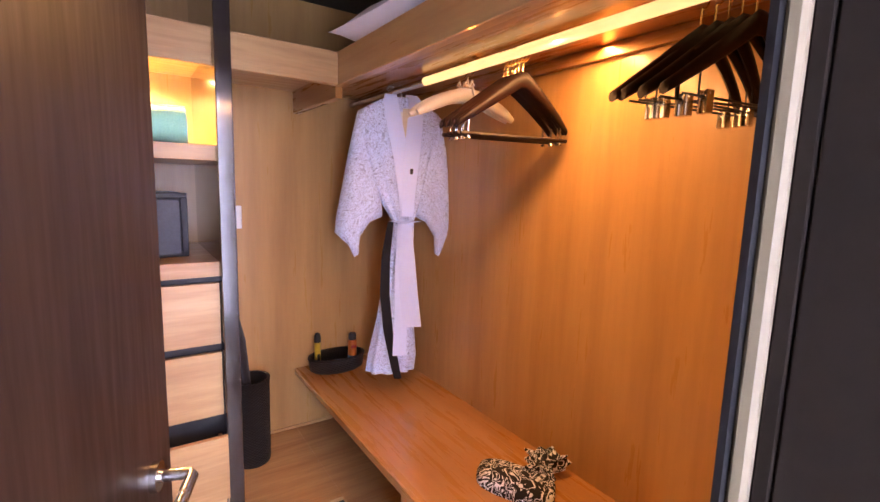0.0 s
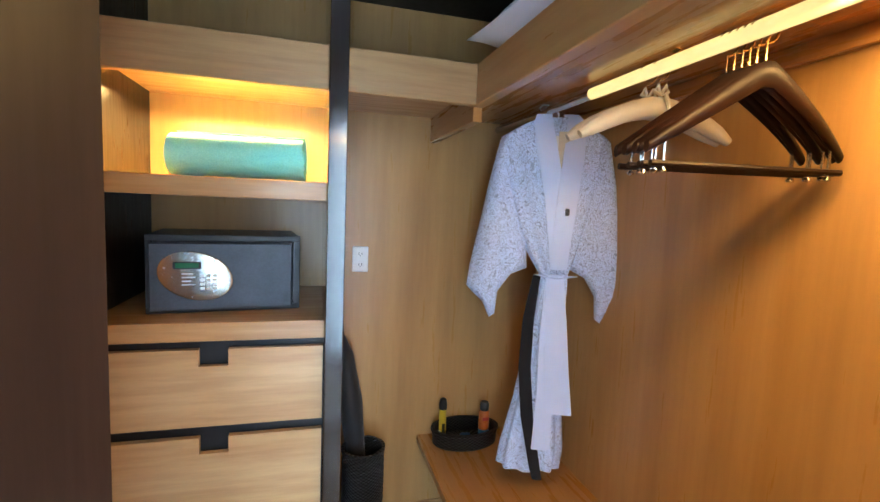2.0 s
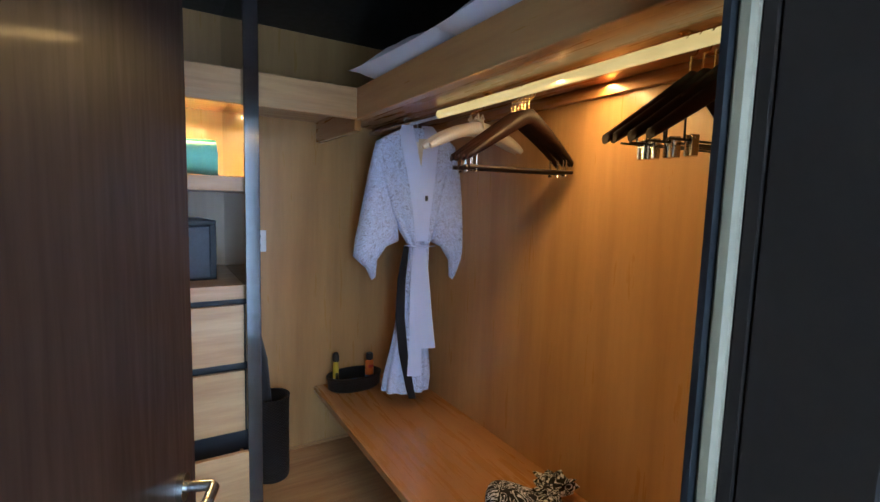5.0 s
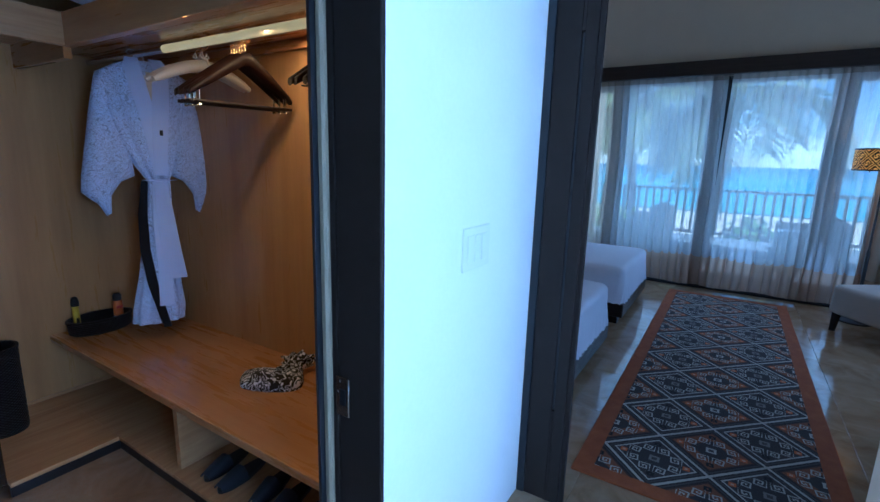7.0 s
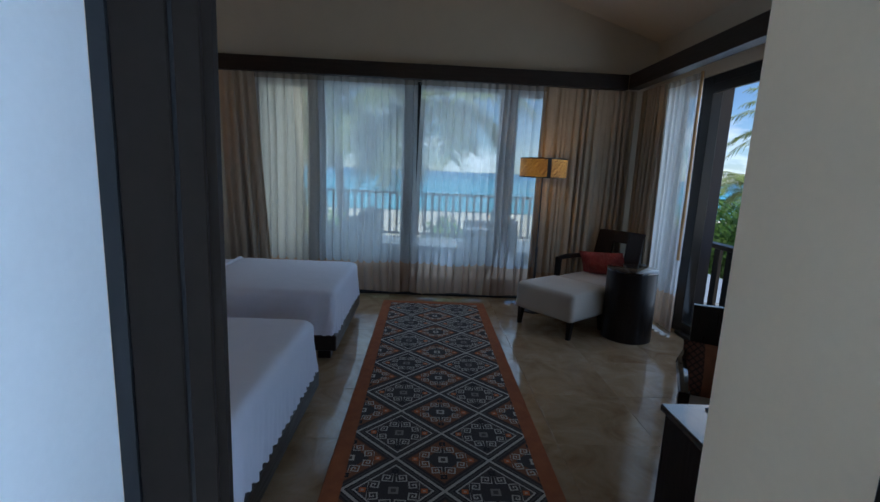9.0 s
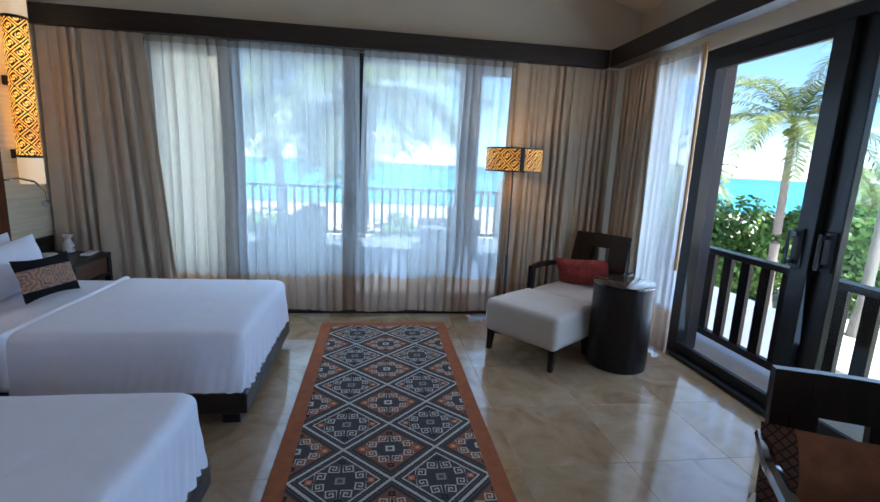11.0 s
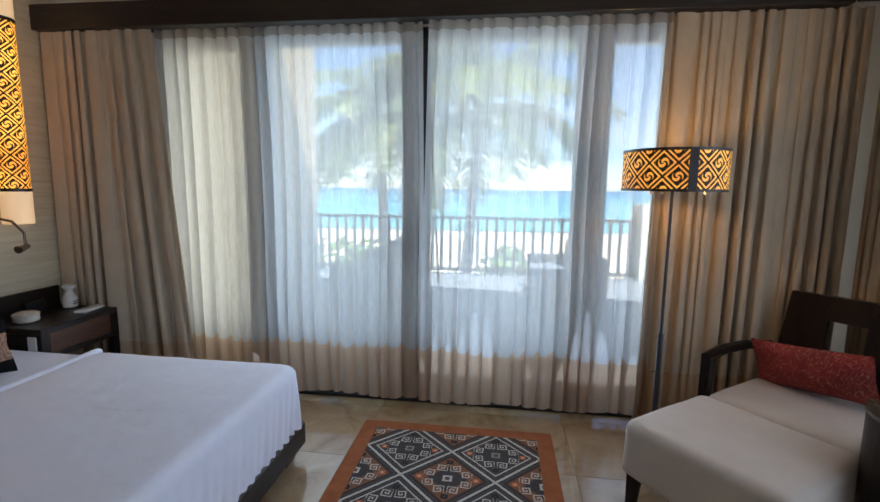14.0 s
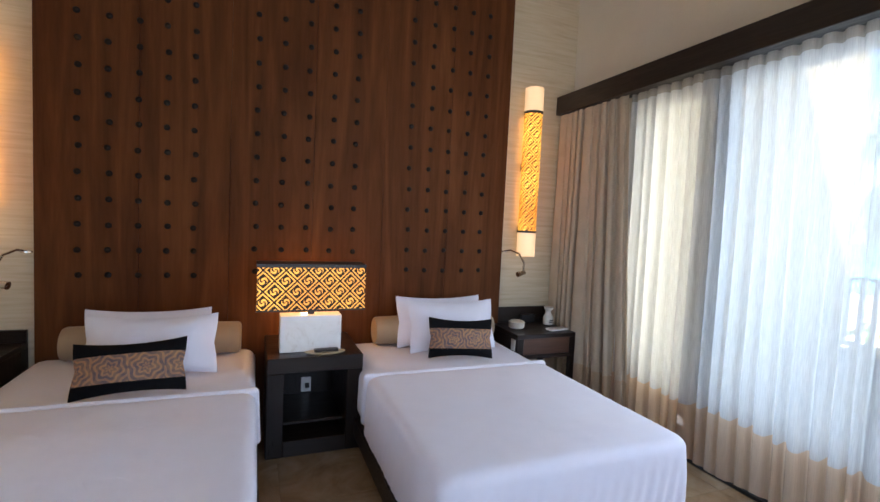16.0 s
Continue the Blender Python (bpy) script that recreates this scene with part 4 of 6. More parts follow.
def wall_table(x0, x1, y0, y1, group, back=0.76):
    t = thing("wall_table", (x0, y0, 0), "dark wooden bedside table with one drawer and open legs", "night table", group)
    w, d = x1 - x0, y1 - y0
    part("top", boxes((0, w, 0, d, 0.585, 0.62), bevel=0.003), "wenge_x", t)
    part("drawer", boxes((0.06, w - 0.05, 0.012, d - 0.02, 0.45, 0.585), bevel=0.003), wood("brown_drawer_front", (0.07, 0.03, 0.017), (0.10, 0.042, 0.022), (0.14, 0.06, 0.03), "x", 0.4), t, "brown drawer front")
    part("side_panel", boxes((0.0, 0.06, 0, d, 0.42, 0.585), bevel=0.003), "wenge", t)
    part("side_panel", boxes((w - 0.05, w, 0, d, 0.42, 0.585), bevel=0.003), "wenge", t)
    part("lower_rail", boxes((0.06, w - 0.05, 0, 0.03, 0.42, 0.45), bevel=0.003), "wenge_x", t)
    for x in (0.0, w - 0.045):
        for y in (0.0, d - 0.045):
            part("leg", boxes((x, x + 0.045, y, y + 0.045, 0, 0.42), bevel=0.003), "wenge", t)
    part("back_board", boxes((0, w, d - 0.025, d, 0.62, back), bevel=0.003), "wenge_x", t)
    return t


wall_table(5.80, 6.62 - 0.26, 2.02, 2.495, "bedside tables")
wall_table(2.10, 2.545, 1.90, 2.495, "bedside tables", 0.70)
solid("lidded_bowl", lathe(bmesh.new(), [(0.052, 0), (0.066, 0.01), (0.066, 0.045), (0.069, 0.047), (0.069, 0.056), (0.05, 0.066), (0.01, 0.07)], sides=24), plain("speckled_ceramic", (0.62, 0.56, 0.47), 0.3, 0, 0.2, 120), "round speckled ceramic box on the bedside table", "bowl", smooth=True, at=(5.93, 2.26, 0.62))
bt = thing("ceramic_bottle", (6.29, 2.32, 0.62), "white ceramic oil burner with blue lettering", "bottle")
part("body", lathe(bmesh.new(), [(0.032, 0), (0.045, 0.01), (0.045, 0.07), (0.024, 0.11), (0.022, 0.125), (0.042, 0.15), (0.042, 0.16), (0.01, 0.15)], sides=20), plain("white_ceramic", (0.70, 0.68, 0.62), 0.25), bt, smooth=True)
part("writing", boxes((-0.02, 0.02, -0.0462, -0.044, 0.03, 0.036), (-0.016, 0.016, -0.0462, -0.044, 0.045, 0.051)), "black", bt)
solid("soap_dish", boxes((-0.095, 0.095, -0.04, 0.04, 0.0, 0.018), bevel=0.008, seg=2), "white_marble", "small white rectangular dish on the bedside table", "dish", smooth=True, at=(6.25, 2.13, 0.62), rz=8)
solid("card_holder", boxes((-0.07, 0.07, -0.01, 0.02, 0, 0.075), bevel=0.004), "black", "black card holder against the wall", "holder", at=(6.15, 2.44, 0.62))
ph = thing("telephone", (2.40, 2.18, 0.62), "black desk telephone with a pale handset rest", "telephone")
part("body", prism(bmesh.new(), [(-0.1, 0), (0.1, 0), (0.1, 0.03), (-0.1, 0.075)], -0.09, 0.09, "x"), "black", ph)
part("handset", boxes((-0.035, 0.035, -0.11, 0.11, 0.065, 0.095), bevel=0.012, seg=2), plain("pale_plastic", (0.55, 0.52, 0.47), 0.4), ph, smooth=True)
solid("notepad", boxes((-0.07, 0.07, -0.1, 0.1, 0, 0.012), bevel=0.001), "white_plastic", "white notepad on the bedside table", "notepad", at=(2.43, 1.99, 0.62), rz=12)
solid("outlet_plate", boxes((0, 0.006, -0.03, 0.03, -0.045, 0.045), bevel=0.002), "white_plastic", "white socket on the bedside table's side", "outlet", at=(2.5455, 1.97, 0.53))
solid("outlet_plate", boxes((-0.006, 0, -0.03, 0.03, -0.045, 0.045), bevel=0.002), "white_plastic", "white socket on the bedside table's side", "outlet", at=(5.7995, 2.08, 0.53))


# ---- rug ----
def rug_pattern():
    n = Nodes("woven_rug")
    x, y, z = n.split(n.coords())
    P = 0.49

    def cell(a):
        return n.math("SUBTRACT", n.math("FRACT", a), 0.5)
    gx = n.math("DIVIDE", n.math("SUBTRACT", x, 5.903), P)
    gy = n.math("DIVIDE", n.math("SUBTRACT", y, -0.19), P)
    a, c = n.math("ADD", gx, gy), n.math("SUBTRACT", gx, gy)
    fa, fc = n.math("ABSOLUTE", cell(n.math("ADD", a, 0.5))), n.math("ABSOLUTE", cell(n.math("ADD", c, 0.5)))
    d = n.math("MAXIMUM", fa, fc)
    # which of the two kinds of diamond
    ia, ic = n.math("ROUND", a), n.math("ROUND", c)
    kind = n.math("ABSOLUTE", n.math("MODULO", n.math("SUBTRACT", ia, ic), 2.0))
    wob = n.math("MULTIPLY", n.math("SUBTRACT", n.noise(n.coords(), 90, 2), 0.5), 0.02)
    d = n.math("ADD", d, wob)
    white, dark, grey, brown = (0.46, 0.42, 0.36), (0.020, 0.016, 0.016), (0.068, 0.055, 0.052), (0.19, 0.070, 0.026)
    qx = n.math("ADD", cell(n.math("ADD", a, 0.5)), cell(n.math("ADD", c, 0.5)))
    qy = n.math("SUBTRACT", cell(n.math("ADD", a, 0.5)), cell(n.math("ADD", c, 0.5)))
    ax, ay = n.math("ABSOLUTE", qx), n.math("ABSOLUTE", qy)
    # bands from the heart of a diamond outward
    col = n.mix(n.math("GREATER_THAN", d, n.math("MULTIPLY_ADD", kind, -0.10, 0.31)), rgb(0.040, 0.032, 0.031), n.mix(kind, rgb(0.050, 0.038, 0.035), rgb(*brown)))
    col = n.mix(n.math("GREATER_THAN", d, 0.40), col, rgb(*dark))
    col = n.mix(n.math("COMPARE", d, 0.388, 0.013), col, n.mix(kind, rgb(*white), rgb(0.060, 0.030, 0.020)))
    col = n.mix(n.math("COMPARE", d, 0.438, 0.014), col, rgb(*grey))
    col = n.mix(n.math("GREATER_THAN", d, 0.478), col, rgb(*white))
    # eight square key spirals round the heart
    for hx0, hy0, turn in ((0.375, 0.150, 0.0), (0.150, 0.390, 0.5)):
        hx, hy = n.math("SUBTRACT", ax, hx0), n.math("SUBTRACT", ay, hy0)
        box_d = n.math("MAXIMUM", n.math("ABSOLUTE", hx), n.math("ABSOLUTE", hy))
        ang = n.math("DIVIDE", n.math("ARCTAN2", hx, hy), 6.2832)
        spiral = n.math("FRACT", n.math("ADD", n.math("ADD", n.math("DIVIDE", box_d, 0.072), ang), turn))
        hook = n.math("MULTIPLY", n.math("LESS_THAN", spiral, 0.42), n.math("MULTIPLY", n.math("LESS_THAN", box_d, 0.122), n.math("LESS_THAN", d, 0.365)))
        col = n.mix(hook, col, rgb(*white))
    mid = n.math("MAXIMUM", ax, ay)
    col = n.mix(n.math("LESS_THAN", mid, 0.10), col, n.mix(kind, rgb(0.22, 0.19, 0.165), rgb(*white)))
    col = n.mix(n.math("LESS_THAN", mid, 0.050), col, rgb(*grey))
    so = n.math("MAXIMUM", n.math("ABSOLUTE", n.math("SUBTRACT", ay, 0.60)), ax)
    col = n.mix(n.math("LESS_THAN", so, 0.066), col, rgb(0.50, 0.13, 0.032))
    col = n.mix(n.math("LESS_THAN", so, 0.028), col, rgb(0.55, 0.36, 0.24))
    sd = n.math("MAXIMUM", n.math("ABSOLUTE", n.math("SUBTRACT", ax, 0.575)), ay)
    col = n.mix(n.math("COMPARE", sd, 0.045, 0.025), col, rgb(0.010, 0.009, 0.009))
    edge = n.math("MAXIMUM", n.math("GREATER_THAN", n.math("ABSOLUTE", n.math("ADD", y, 0.43)), 0.487), n.math("GREATER_THAN", n.math("ABSOLUTE", n.math("SUBTRACT", x, 4.175)), 1.925))
    worn = n.noise(n.coords(), 14, 4)
    fib = n.noise(n.coords((1, 1, 1)), 420, 2)
    border = n.ramp(worn, (0.3, (0.24, 0.062, 0.013)), (0.7, (0.33, 0.098, 0.022)))
    col = n.mix(edge, col, border)
    col = n.mix(0.35, col, n.ramp(fib, (0.3, (0.55, 0.55, 0.55)), (0.7, (1, 1, 1))), "MULTIPLY")
    n.bump(fib, 0.5, 0.004)
    return n.done(col, 0.95)


M["rug"] = rug_pattern()
solid("runner_rug", boxes((2.16, 6.19, -1.01, 0.15, 0.0, 0.012), bevel=0.004), "rug", "long woven rug with diamonds and a rust border", "rug")

# ---- lounge chair, ottoman, side table, floor lamp ----
CH = (5.325, -1.478)


def taper_leg(b, x, y, h, top, low, lean_x=0.0, lean_y=0.0):
    v0 = [b.verts.new((x + sx * top, y + sy * top, h)) for sx, sy in ((-1, -1), (1, -1), (1, 1), (-1, 1))]
    v1 = [b.verts.new((x + lean_x + sx * low, y + lean_y + sy * low, 0)) for sx, sy in ((-1, -1), (1, -1), (1, 1), (-1, 1))]
    b.faces.new(v0[::-1]), b.faces.new(v1)
    for i in range(4):
        b.faces.new((v0[i], v0[(i + 1) % 4], v1[(i + 1) % 4], v1[i]))
    return b


ot = thing("ottoman", (*CH, 0), "pale grey upholstered ottoman on short dark legs", "ottoman", rz=-142.6)
part("cushion", soft_box(-0.345, 0.345, -0.02, 0.60, 0.17, 0.445, 0.05, 3, 0.003, 8), "upholstery", ot, smooth=True)
for x, y in ((-0.30, 0.04), (0.30, 0.04), (-0.30, 0.54), (0.30, 0.54)):
    part("leg", taper_leg(bmesh.new(), x, y, 0.18, 0.026, 0.017, 0.0, -0.02 if y < 0.3 else 0.02), "wenge", ot)

lc = thing("lounge_chair", (*CH, 0), "dark wooden lounge chair with a pale seat cushion", "armchair", rz=-142.6)
part("seat", soft_box(-0.33, 0.33, 0.61, 1.22, 0.27, 0.435, 0.045, 3, 0.003, 9), "upholstery", lc, "pale grey seat cushion", smooth=True)
part("seat_frame", boxes((-0.36, 0.36, 0.64, 1.24, 0.20, 0.27), bevel=0.006), "wenge_x", lc)
for s in (-1, 1):
    part("front_leg", taper_leg(bmesh.new(), s * 0.375, 0.70, 0.60, 0.026, 0.02, 0, -0.02), "wenge", lc)
    part("rear_leg", taper_leg(bmesh.new(), s * 0.33, 1.22, 0.30, 0.026, 0.02, 0, 0.05), "wenge", lc)
    b = bmesh.new()
    tube(b, [(s * 0.375, 0.67, 0.605), (s * 0.385, 0.85, 0.618), (s * 0.375, 1.05, 0.615), (s * 0.33, 1.26, 0.60)], [0.026, 0.03, 0.028, 0.024], 8)
    part("armrest", b, "wenge", lc, smooth=True)
b = bmesh.new()
for x0, x1, z0, z1 in ((-0.27, -0.085, 0.40, 0.93), (0.085, 0.27, 0.40, 0.93), (-0.085, 0.085, 0.80, 0.93), (-0.085, 0.085, 0.40, 0.62)):
    box(b, x0, x1, -0.02, 0.02, z0, z1)
bmesh.ops.remove_doubles(b, verts=b.verts, dist=0.0005)
for v in b.verts:
    v.co.y += 1.22 + 0.24 * (v.co.z - 0.40) - 0.35 * v.co.x ** 2
    v.co.x *= 1.0 + 0.15 * (0.93 - v.co.z)
part("backrest", b, "wenge", lc, "dark curved back with a square opening")
lean(solid("throw_cushion", pillow_mesh(0.52, 0.29, 0.14, 41), "red_cloth", "red embroidered cushion on the lounge chair", "cushion", smooth=True), (6.03, -2.34, 0.438), -20, -142.6 + 183, 6)

st = thing("side_table", (5.245, -2.285, 0), "dark polished drum-shaped side table", "side table")
part("drum", lathe(bmesh.new(), [(0.222, 0.0), (0.228, 0.006), (0.228, 0.660), (0.224, 0.664)], sides=40), "wenge", st, smooth=True)
part("top", lathe(bmesh.new(), [(0.229, 0.664), (0.233, 0.667), (0.233, 0.679), (0.229, 0.682)], sides=40), "gloss_wenge", st, "glossy round top", smooth=True)

def open_drum(radius, z0, z1, thick, sides=44):
    """An open ring or drum wall with real thickness."""
    b = grid_mesh(sides, 2, lambda u, v: (radius * math.cos(2 * math.pi * u), radius * math.sin(2 * math.pi * u), z0 + (z1 - z0) * v), True)
    bmesh.ops.recalc_face_normals(b, faces=b.faces)
    bmesh.ops.solidify(b, geom=b.faces[:], thickness=thick)
    return b


fl = thing("floor_lamp", (6.03, -1.545, 0), "slim black floor lamp with a lit batik drum shade", "floor lamp")
part("base", lathe(bmesh.new(), [(0.14, 0), (0.14, 0.015), (0.03, 0.03)], sides=24), "black", fl, smooth=True)
b = bmesh.new()
tube(b, [(0, 0, 0.02), (0, 0, 0.72), (0, 0, 0.73), (0, 0, 1.55)], [0.015, 0.015, 0.009, 0.008], 10)
part("pole", b, "black", fl, smooth=True)
part("shade", open_drum(0.248, 1.495, 1.685, 0.002), lampshade("floor_lamp_batik", "round", 0.1298, 0.34, (0.248, 0)), fl, "amber batik drum shade", smooth=True)
for z in (1.487, 1.681):
    part("rim", open_drum(0.2515, z, z + 0.013, 0.005), "black", fl, smooth=True)
part("seam", boxes((-0.252, -0.245, -0.02, 0.02, 1.49, 1.69)), "black", fl)
for k in range(3):
    a = 2.1 * k
    part("finial", lathe(bmesh.new(), [(0.004, 0), (0.006, 0.008), (0.003, 0.016)], (0.15 * math.cos(a), 0.15 * math.sin(a), 1.472), 8), "brass", fl)

b = bmesh.new()
for k in range(3):
    a = 2.1 * k + 0.5
    tube(b, [(0, 0, 1.545), (0.247 * math.cos(a), 0.247 * math.sin(a), 1.515)], 0.003, 6)
part("shade_support", b, "brass", fl, smooth=True)

# ---- desk and its chair ----
dk = thing("desk", (1.725, -2.40, 0), "dark wooden desk with a glossy glass top", "desk")
part("side_panel", boxes((0.0, 0.735, 1.195, 1.245, 0, 0.72), bevel=0.003), "wenge", dk)
part("side_panel", boxes((0.0, 0.735, 0.0, 0.05, 0, 0.72), bevel=0.003), "wenge", dk)
part("back_panel", boxes((0.0, 0.02, 0.05, 1.195, 0.2, 0.72)), "wenge", dk)
part("top", boxes((0.0, 0.755, 0.0, 1.255, 0.72, 0.745), bevel=0.003), "gloss_wenge", dk, "dark glossy top")
solid("desk_pad", boxes((-0.20, 0.20, -0.28, 0.28, 0, 0.008), bevel=0.003), plain("dark_leather", (0.022, 0.024, 0.03), 0.4, 0, 0.2, 120, 0.2), "dark leather folder lying on the desk", "desk pad", at=(2.23, -1.55, 0.745), rz=-3)
dc = thing("desk_chair", (2.90, -1.75, 0), "dark wooden desk chair with curved arms", "chair", rz=63.8)
b = bmesh.new()
for x0, x1, z0, z1 in ((-0.21, -0.07, 0.44, 0.905), (0.07, 0.21, 0.44, 0.905), (-0.07, 0.07, 0.76, 0.905), (-0.07, 0.07, 0.44, 0.62)):
    box(b, x0, x1, -0.017, 0.017, z0, z1)
bmesh.ops.remove_doubles(b, verts=b.verts, dist=0.0005)
for v in b.verts:
    v.co.y += -0.22 - 0.12 * (v.co.z - 0.44) + 0.3 * v.co.x ** 2
part("backrest", b, "wenge", dc, "dark back with a square opening")
part("seat", soft_box(-0.23, 0.23, -0.22, 0.24, 0.40, 0.47, 0.025, 3, 0.002, 14), "upholstery", dc, smooth=True)
for s in (-1, 1):
    part("front_leg", taper_leg(bmesh.new(), s * 0.245, 0.19, 0.62, 0.022, 0.018), "wenge", dc)
    part("rear_leg", taper_leg(bmesh.new(), s * 0.20, -0.22, 0.44, 0.022, 0.018, 0, -0.05), "wenge", dc)
    b = bmesh.new()
    tube(b, [(s * 0.245, 0.20, 0.605), (s * 0.25, 0.12, 0.655), (s * 0.25, -0.05, 0.665), (s * 0.215, -0.25, 0.66)], [0.022, 0.026, 0.024, 0.02], 8)
    part("armrest", b, "gloss_wenge", dc, smooth=True)


def lattice_cloth():
    n = Nodes("lattice_cushion_cloth")
    x, y, z = n.split(n.coords())
    a = n.math("FRACT", n.math("DIVIDE", n.math("ADD", x, z), 0.034))
    c = n.math("FRACT", n.math("DIVIDE", n.math("SUBTRACT", x, z), 0.034))
    net = n.math("MAXIMUM", n.math("LESS_THAN", a, 0.22), n.math("LESS_THAN", c, 0.22))
    ends = n.math("GREATER_THAN", n.math("ABSOLUTE", x), 0.135)
    mid = n.ramp(n.noise(n.coords(), 12, 4), (0.3, (0.15, 0.055, 0.03)), (0.7, (0.26, 0.10, 0.05)))
    col = n.mix(ends, mid, n.mix(net, rgb(0.11, 0.045, 0.03), rgb(0.015, 0.010, 0.010)))
    return n.done(col, 0.85)


lean(solid("throw_cushion", pillow_mesh(0.46, 0.27, 0.13, 51), lattice_cloth(), "rust cushion with dark latticed ends on the desk chair", "cushion", smooth=True), (3.02, -1.80, 0.47), -16, 63.8 + 180)

# ---- closet: joinery ----
setting("floor_closet", boxes((-0.2, 1.04, 0.50, 2.2, -0.06, -0.05)), "marble", "sunken closet floor of pale marble")
setting("trim_plinth", boxes((1.04, 1.06, 0.50, 2.2, -0.05, 0.0), (0.60, 1.06, 2.2, 2.22, -0.05, 0.0)), "black", "black plinth below the closet platform")
setting("trim_platform", boxes((1.036, 1.66, 0.50, 2.95, 0.0, 0.022), (0.60, 1.036, 2.196, 2.95, 0.0, 0.022), bevel=0.002), "veneer_x", "low maple platform along the closet floor")
setting("baseboard_closet", boxes((0.60, 1.66, 2.938, 2.95, 0.022, 0.04), bevel=0.002), "veneer_x", "thin maple bead along the platform")

cab = thing("closet_cabinet", (0, 0, 0), "maple shelf unit with drawers and a dark post", "cabinet")
part("post", boxes((0.54, 0.60, 2.235, 2.95, 0.0, 2.50), bevel=0.003), "gloss_wenge_z", cab, "dark polished upright")
part("side_panel", boxes((-0.20, -0.172, 2.27, 2.95, 0.0, 2.50), bevel=0.002), "wenge", cab, "dark side panel")
part("carcass", boxes((-0.172, 0.54, 2.315, 2.94, -0.05, 1.132)), "black", cab, "dark drawer housing")
part("shelf", boxes((-0.172, 0.54, 2.28, 2.95, 1.132, 1.193), bevel=0.002), "veneer_x", cab)
part("shelf", boxes((-0.172, 0.54, 2.28, 2.95, 1.592, 1.653), bevel=0.002), "veneer_x", cab)


def drawer(z0, z1, out):
    b = bmesh.new()
    o = [(-0.168, z0), (0.536, z0), (0.536, z1), (0.240, z1), (0.240, z1 - 0.055), (0.152, z1 - 0.055), (0.152, z1), (-0.168, z1)]
    prism(b, o, 2.28 - out, 2.302 - out, "y")
    d = part("drawer", b, "drawer_front", cab, "pale drawer with a notched grip")
    if out > 0:
        for x0, x1 in ((0.515, 0.529), (-0.161, -0.147)):
            part("drawer_side", boxes((x0, x1, 2.302 - out, 2.313, z0 + 0.02, z1 - 0.04)), "veneer", d)


for z0, z1, out in ((0.850, 1.105, 0), (0.540, 0.812, 0), (0.205, 0.480, 0.085), (-0.045, 0.172, 0)):
    drawer(z0, z1, out)

sh = thing("closet_shelf", (0, 0, 0), "high maple shelf with a deep front board", "shelf")
part("front_board", boxes((-0.172, 0.54, 2.28, 2.315, 1.95, 2.092), bevel=0.003), "veneer_x", sh)
part("front_board", boxes((0.60, 1.044, 2.28, 2.315, 1.95, 2.092), bevel=0.003), "veneer_x", sh)
part("front_board", boxes((1.044, 1.085, 0.50, 2.315, 1.95, 2.092), bevel=0.003), "veneer_lit", sh)
part("shelf_board", boxes((-0.172, 0.54, 2.315, 2.95, 2.02, 2.05)), "veneer_x", sh)
part("shelf_board", boxes((0.60, 1.085, 2.315, 2.95, 2.02, 2.05)), "veneer_x", sh)
part("shelf_board", boxes((1.085, 1.66, 0.50, 2.95, 2.02, 2.05)), "veneer_y", sh)
part("bearer", boxes((1.046, 1.080, 2.316, 2.95, 1.90, 2.02), bevel=0.002), "veneer_y", sh)
part("batten", boxes((1.635, 1.66, 0.50, 2.95, 1.975, 2.02), bevel=0.002), "veneer_y", sh)

rod = thing("clothes_rod", (1.40, 0, 1.99), "lit metal clothes rod under the shelf", "clothes rod")
b = bmesh.new()
tube(b, [(0, 0.50, 0), (0, 2.95, 0)], 0.017, 14)
part("tube", b, "chrome", rod, smooth=True)
b = bmesh.new()
pts = [(-0.0195 * math.cos(a), -0.0195 * math.sin(a)) for a in [radians(d) for d in range(-60, 91, 15)]]
pts2 = [(-0.0172 * math.cos(a), -0.0172 * math.sin(a)) for a in [radians(d) for d in range(90, -61, -15)]]
prism(b, pts + pts2, 0.52, 2.12, "y")
part("light_strip", b, glow_paper("rod_light_strip", 0.22, (1.0, 0.70, 0.24)), rod, "glowing strip along the rod")
for y in (1.74, 0.9):
    part("bracket", boxes((-0.006, 0.006, y - 0.012, y + 0.012, 0.015, 0.032), (-0.02, 0.02, y - 0.014, y + 0.014, 0.026, 0.0295)), "brass", rod)

bn = thing("bench", (0, 0, 0), "low polished maple bench along the closet wall", "bench")
part("top", boxes((1.034, 1.66, 0.50, 2.95, 0.368, 0.405), bevel=0.003), "veneer_y", bn)
part("support", boxes((1.075, 1.655, 1.675, 1.71, 0.022, 0.368), bevel=0.002), "veneer_x", bn)
part("support", boxes((1.075, 1.655, 0.505, 0.53, 0.022, 0.368), bevel=0.002), "veneer_x", bn)
part("back_rail", boxes((1.63, 1.655, 0.53, 2.95, 0.27, 0.368)), "wenge", bn)

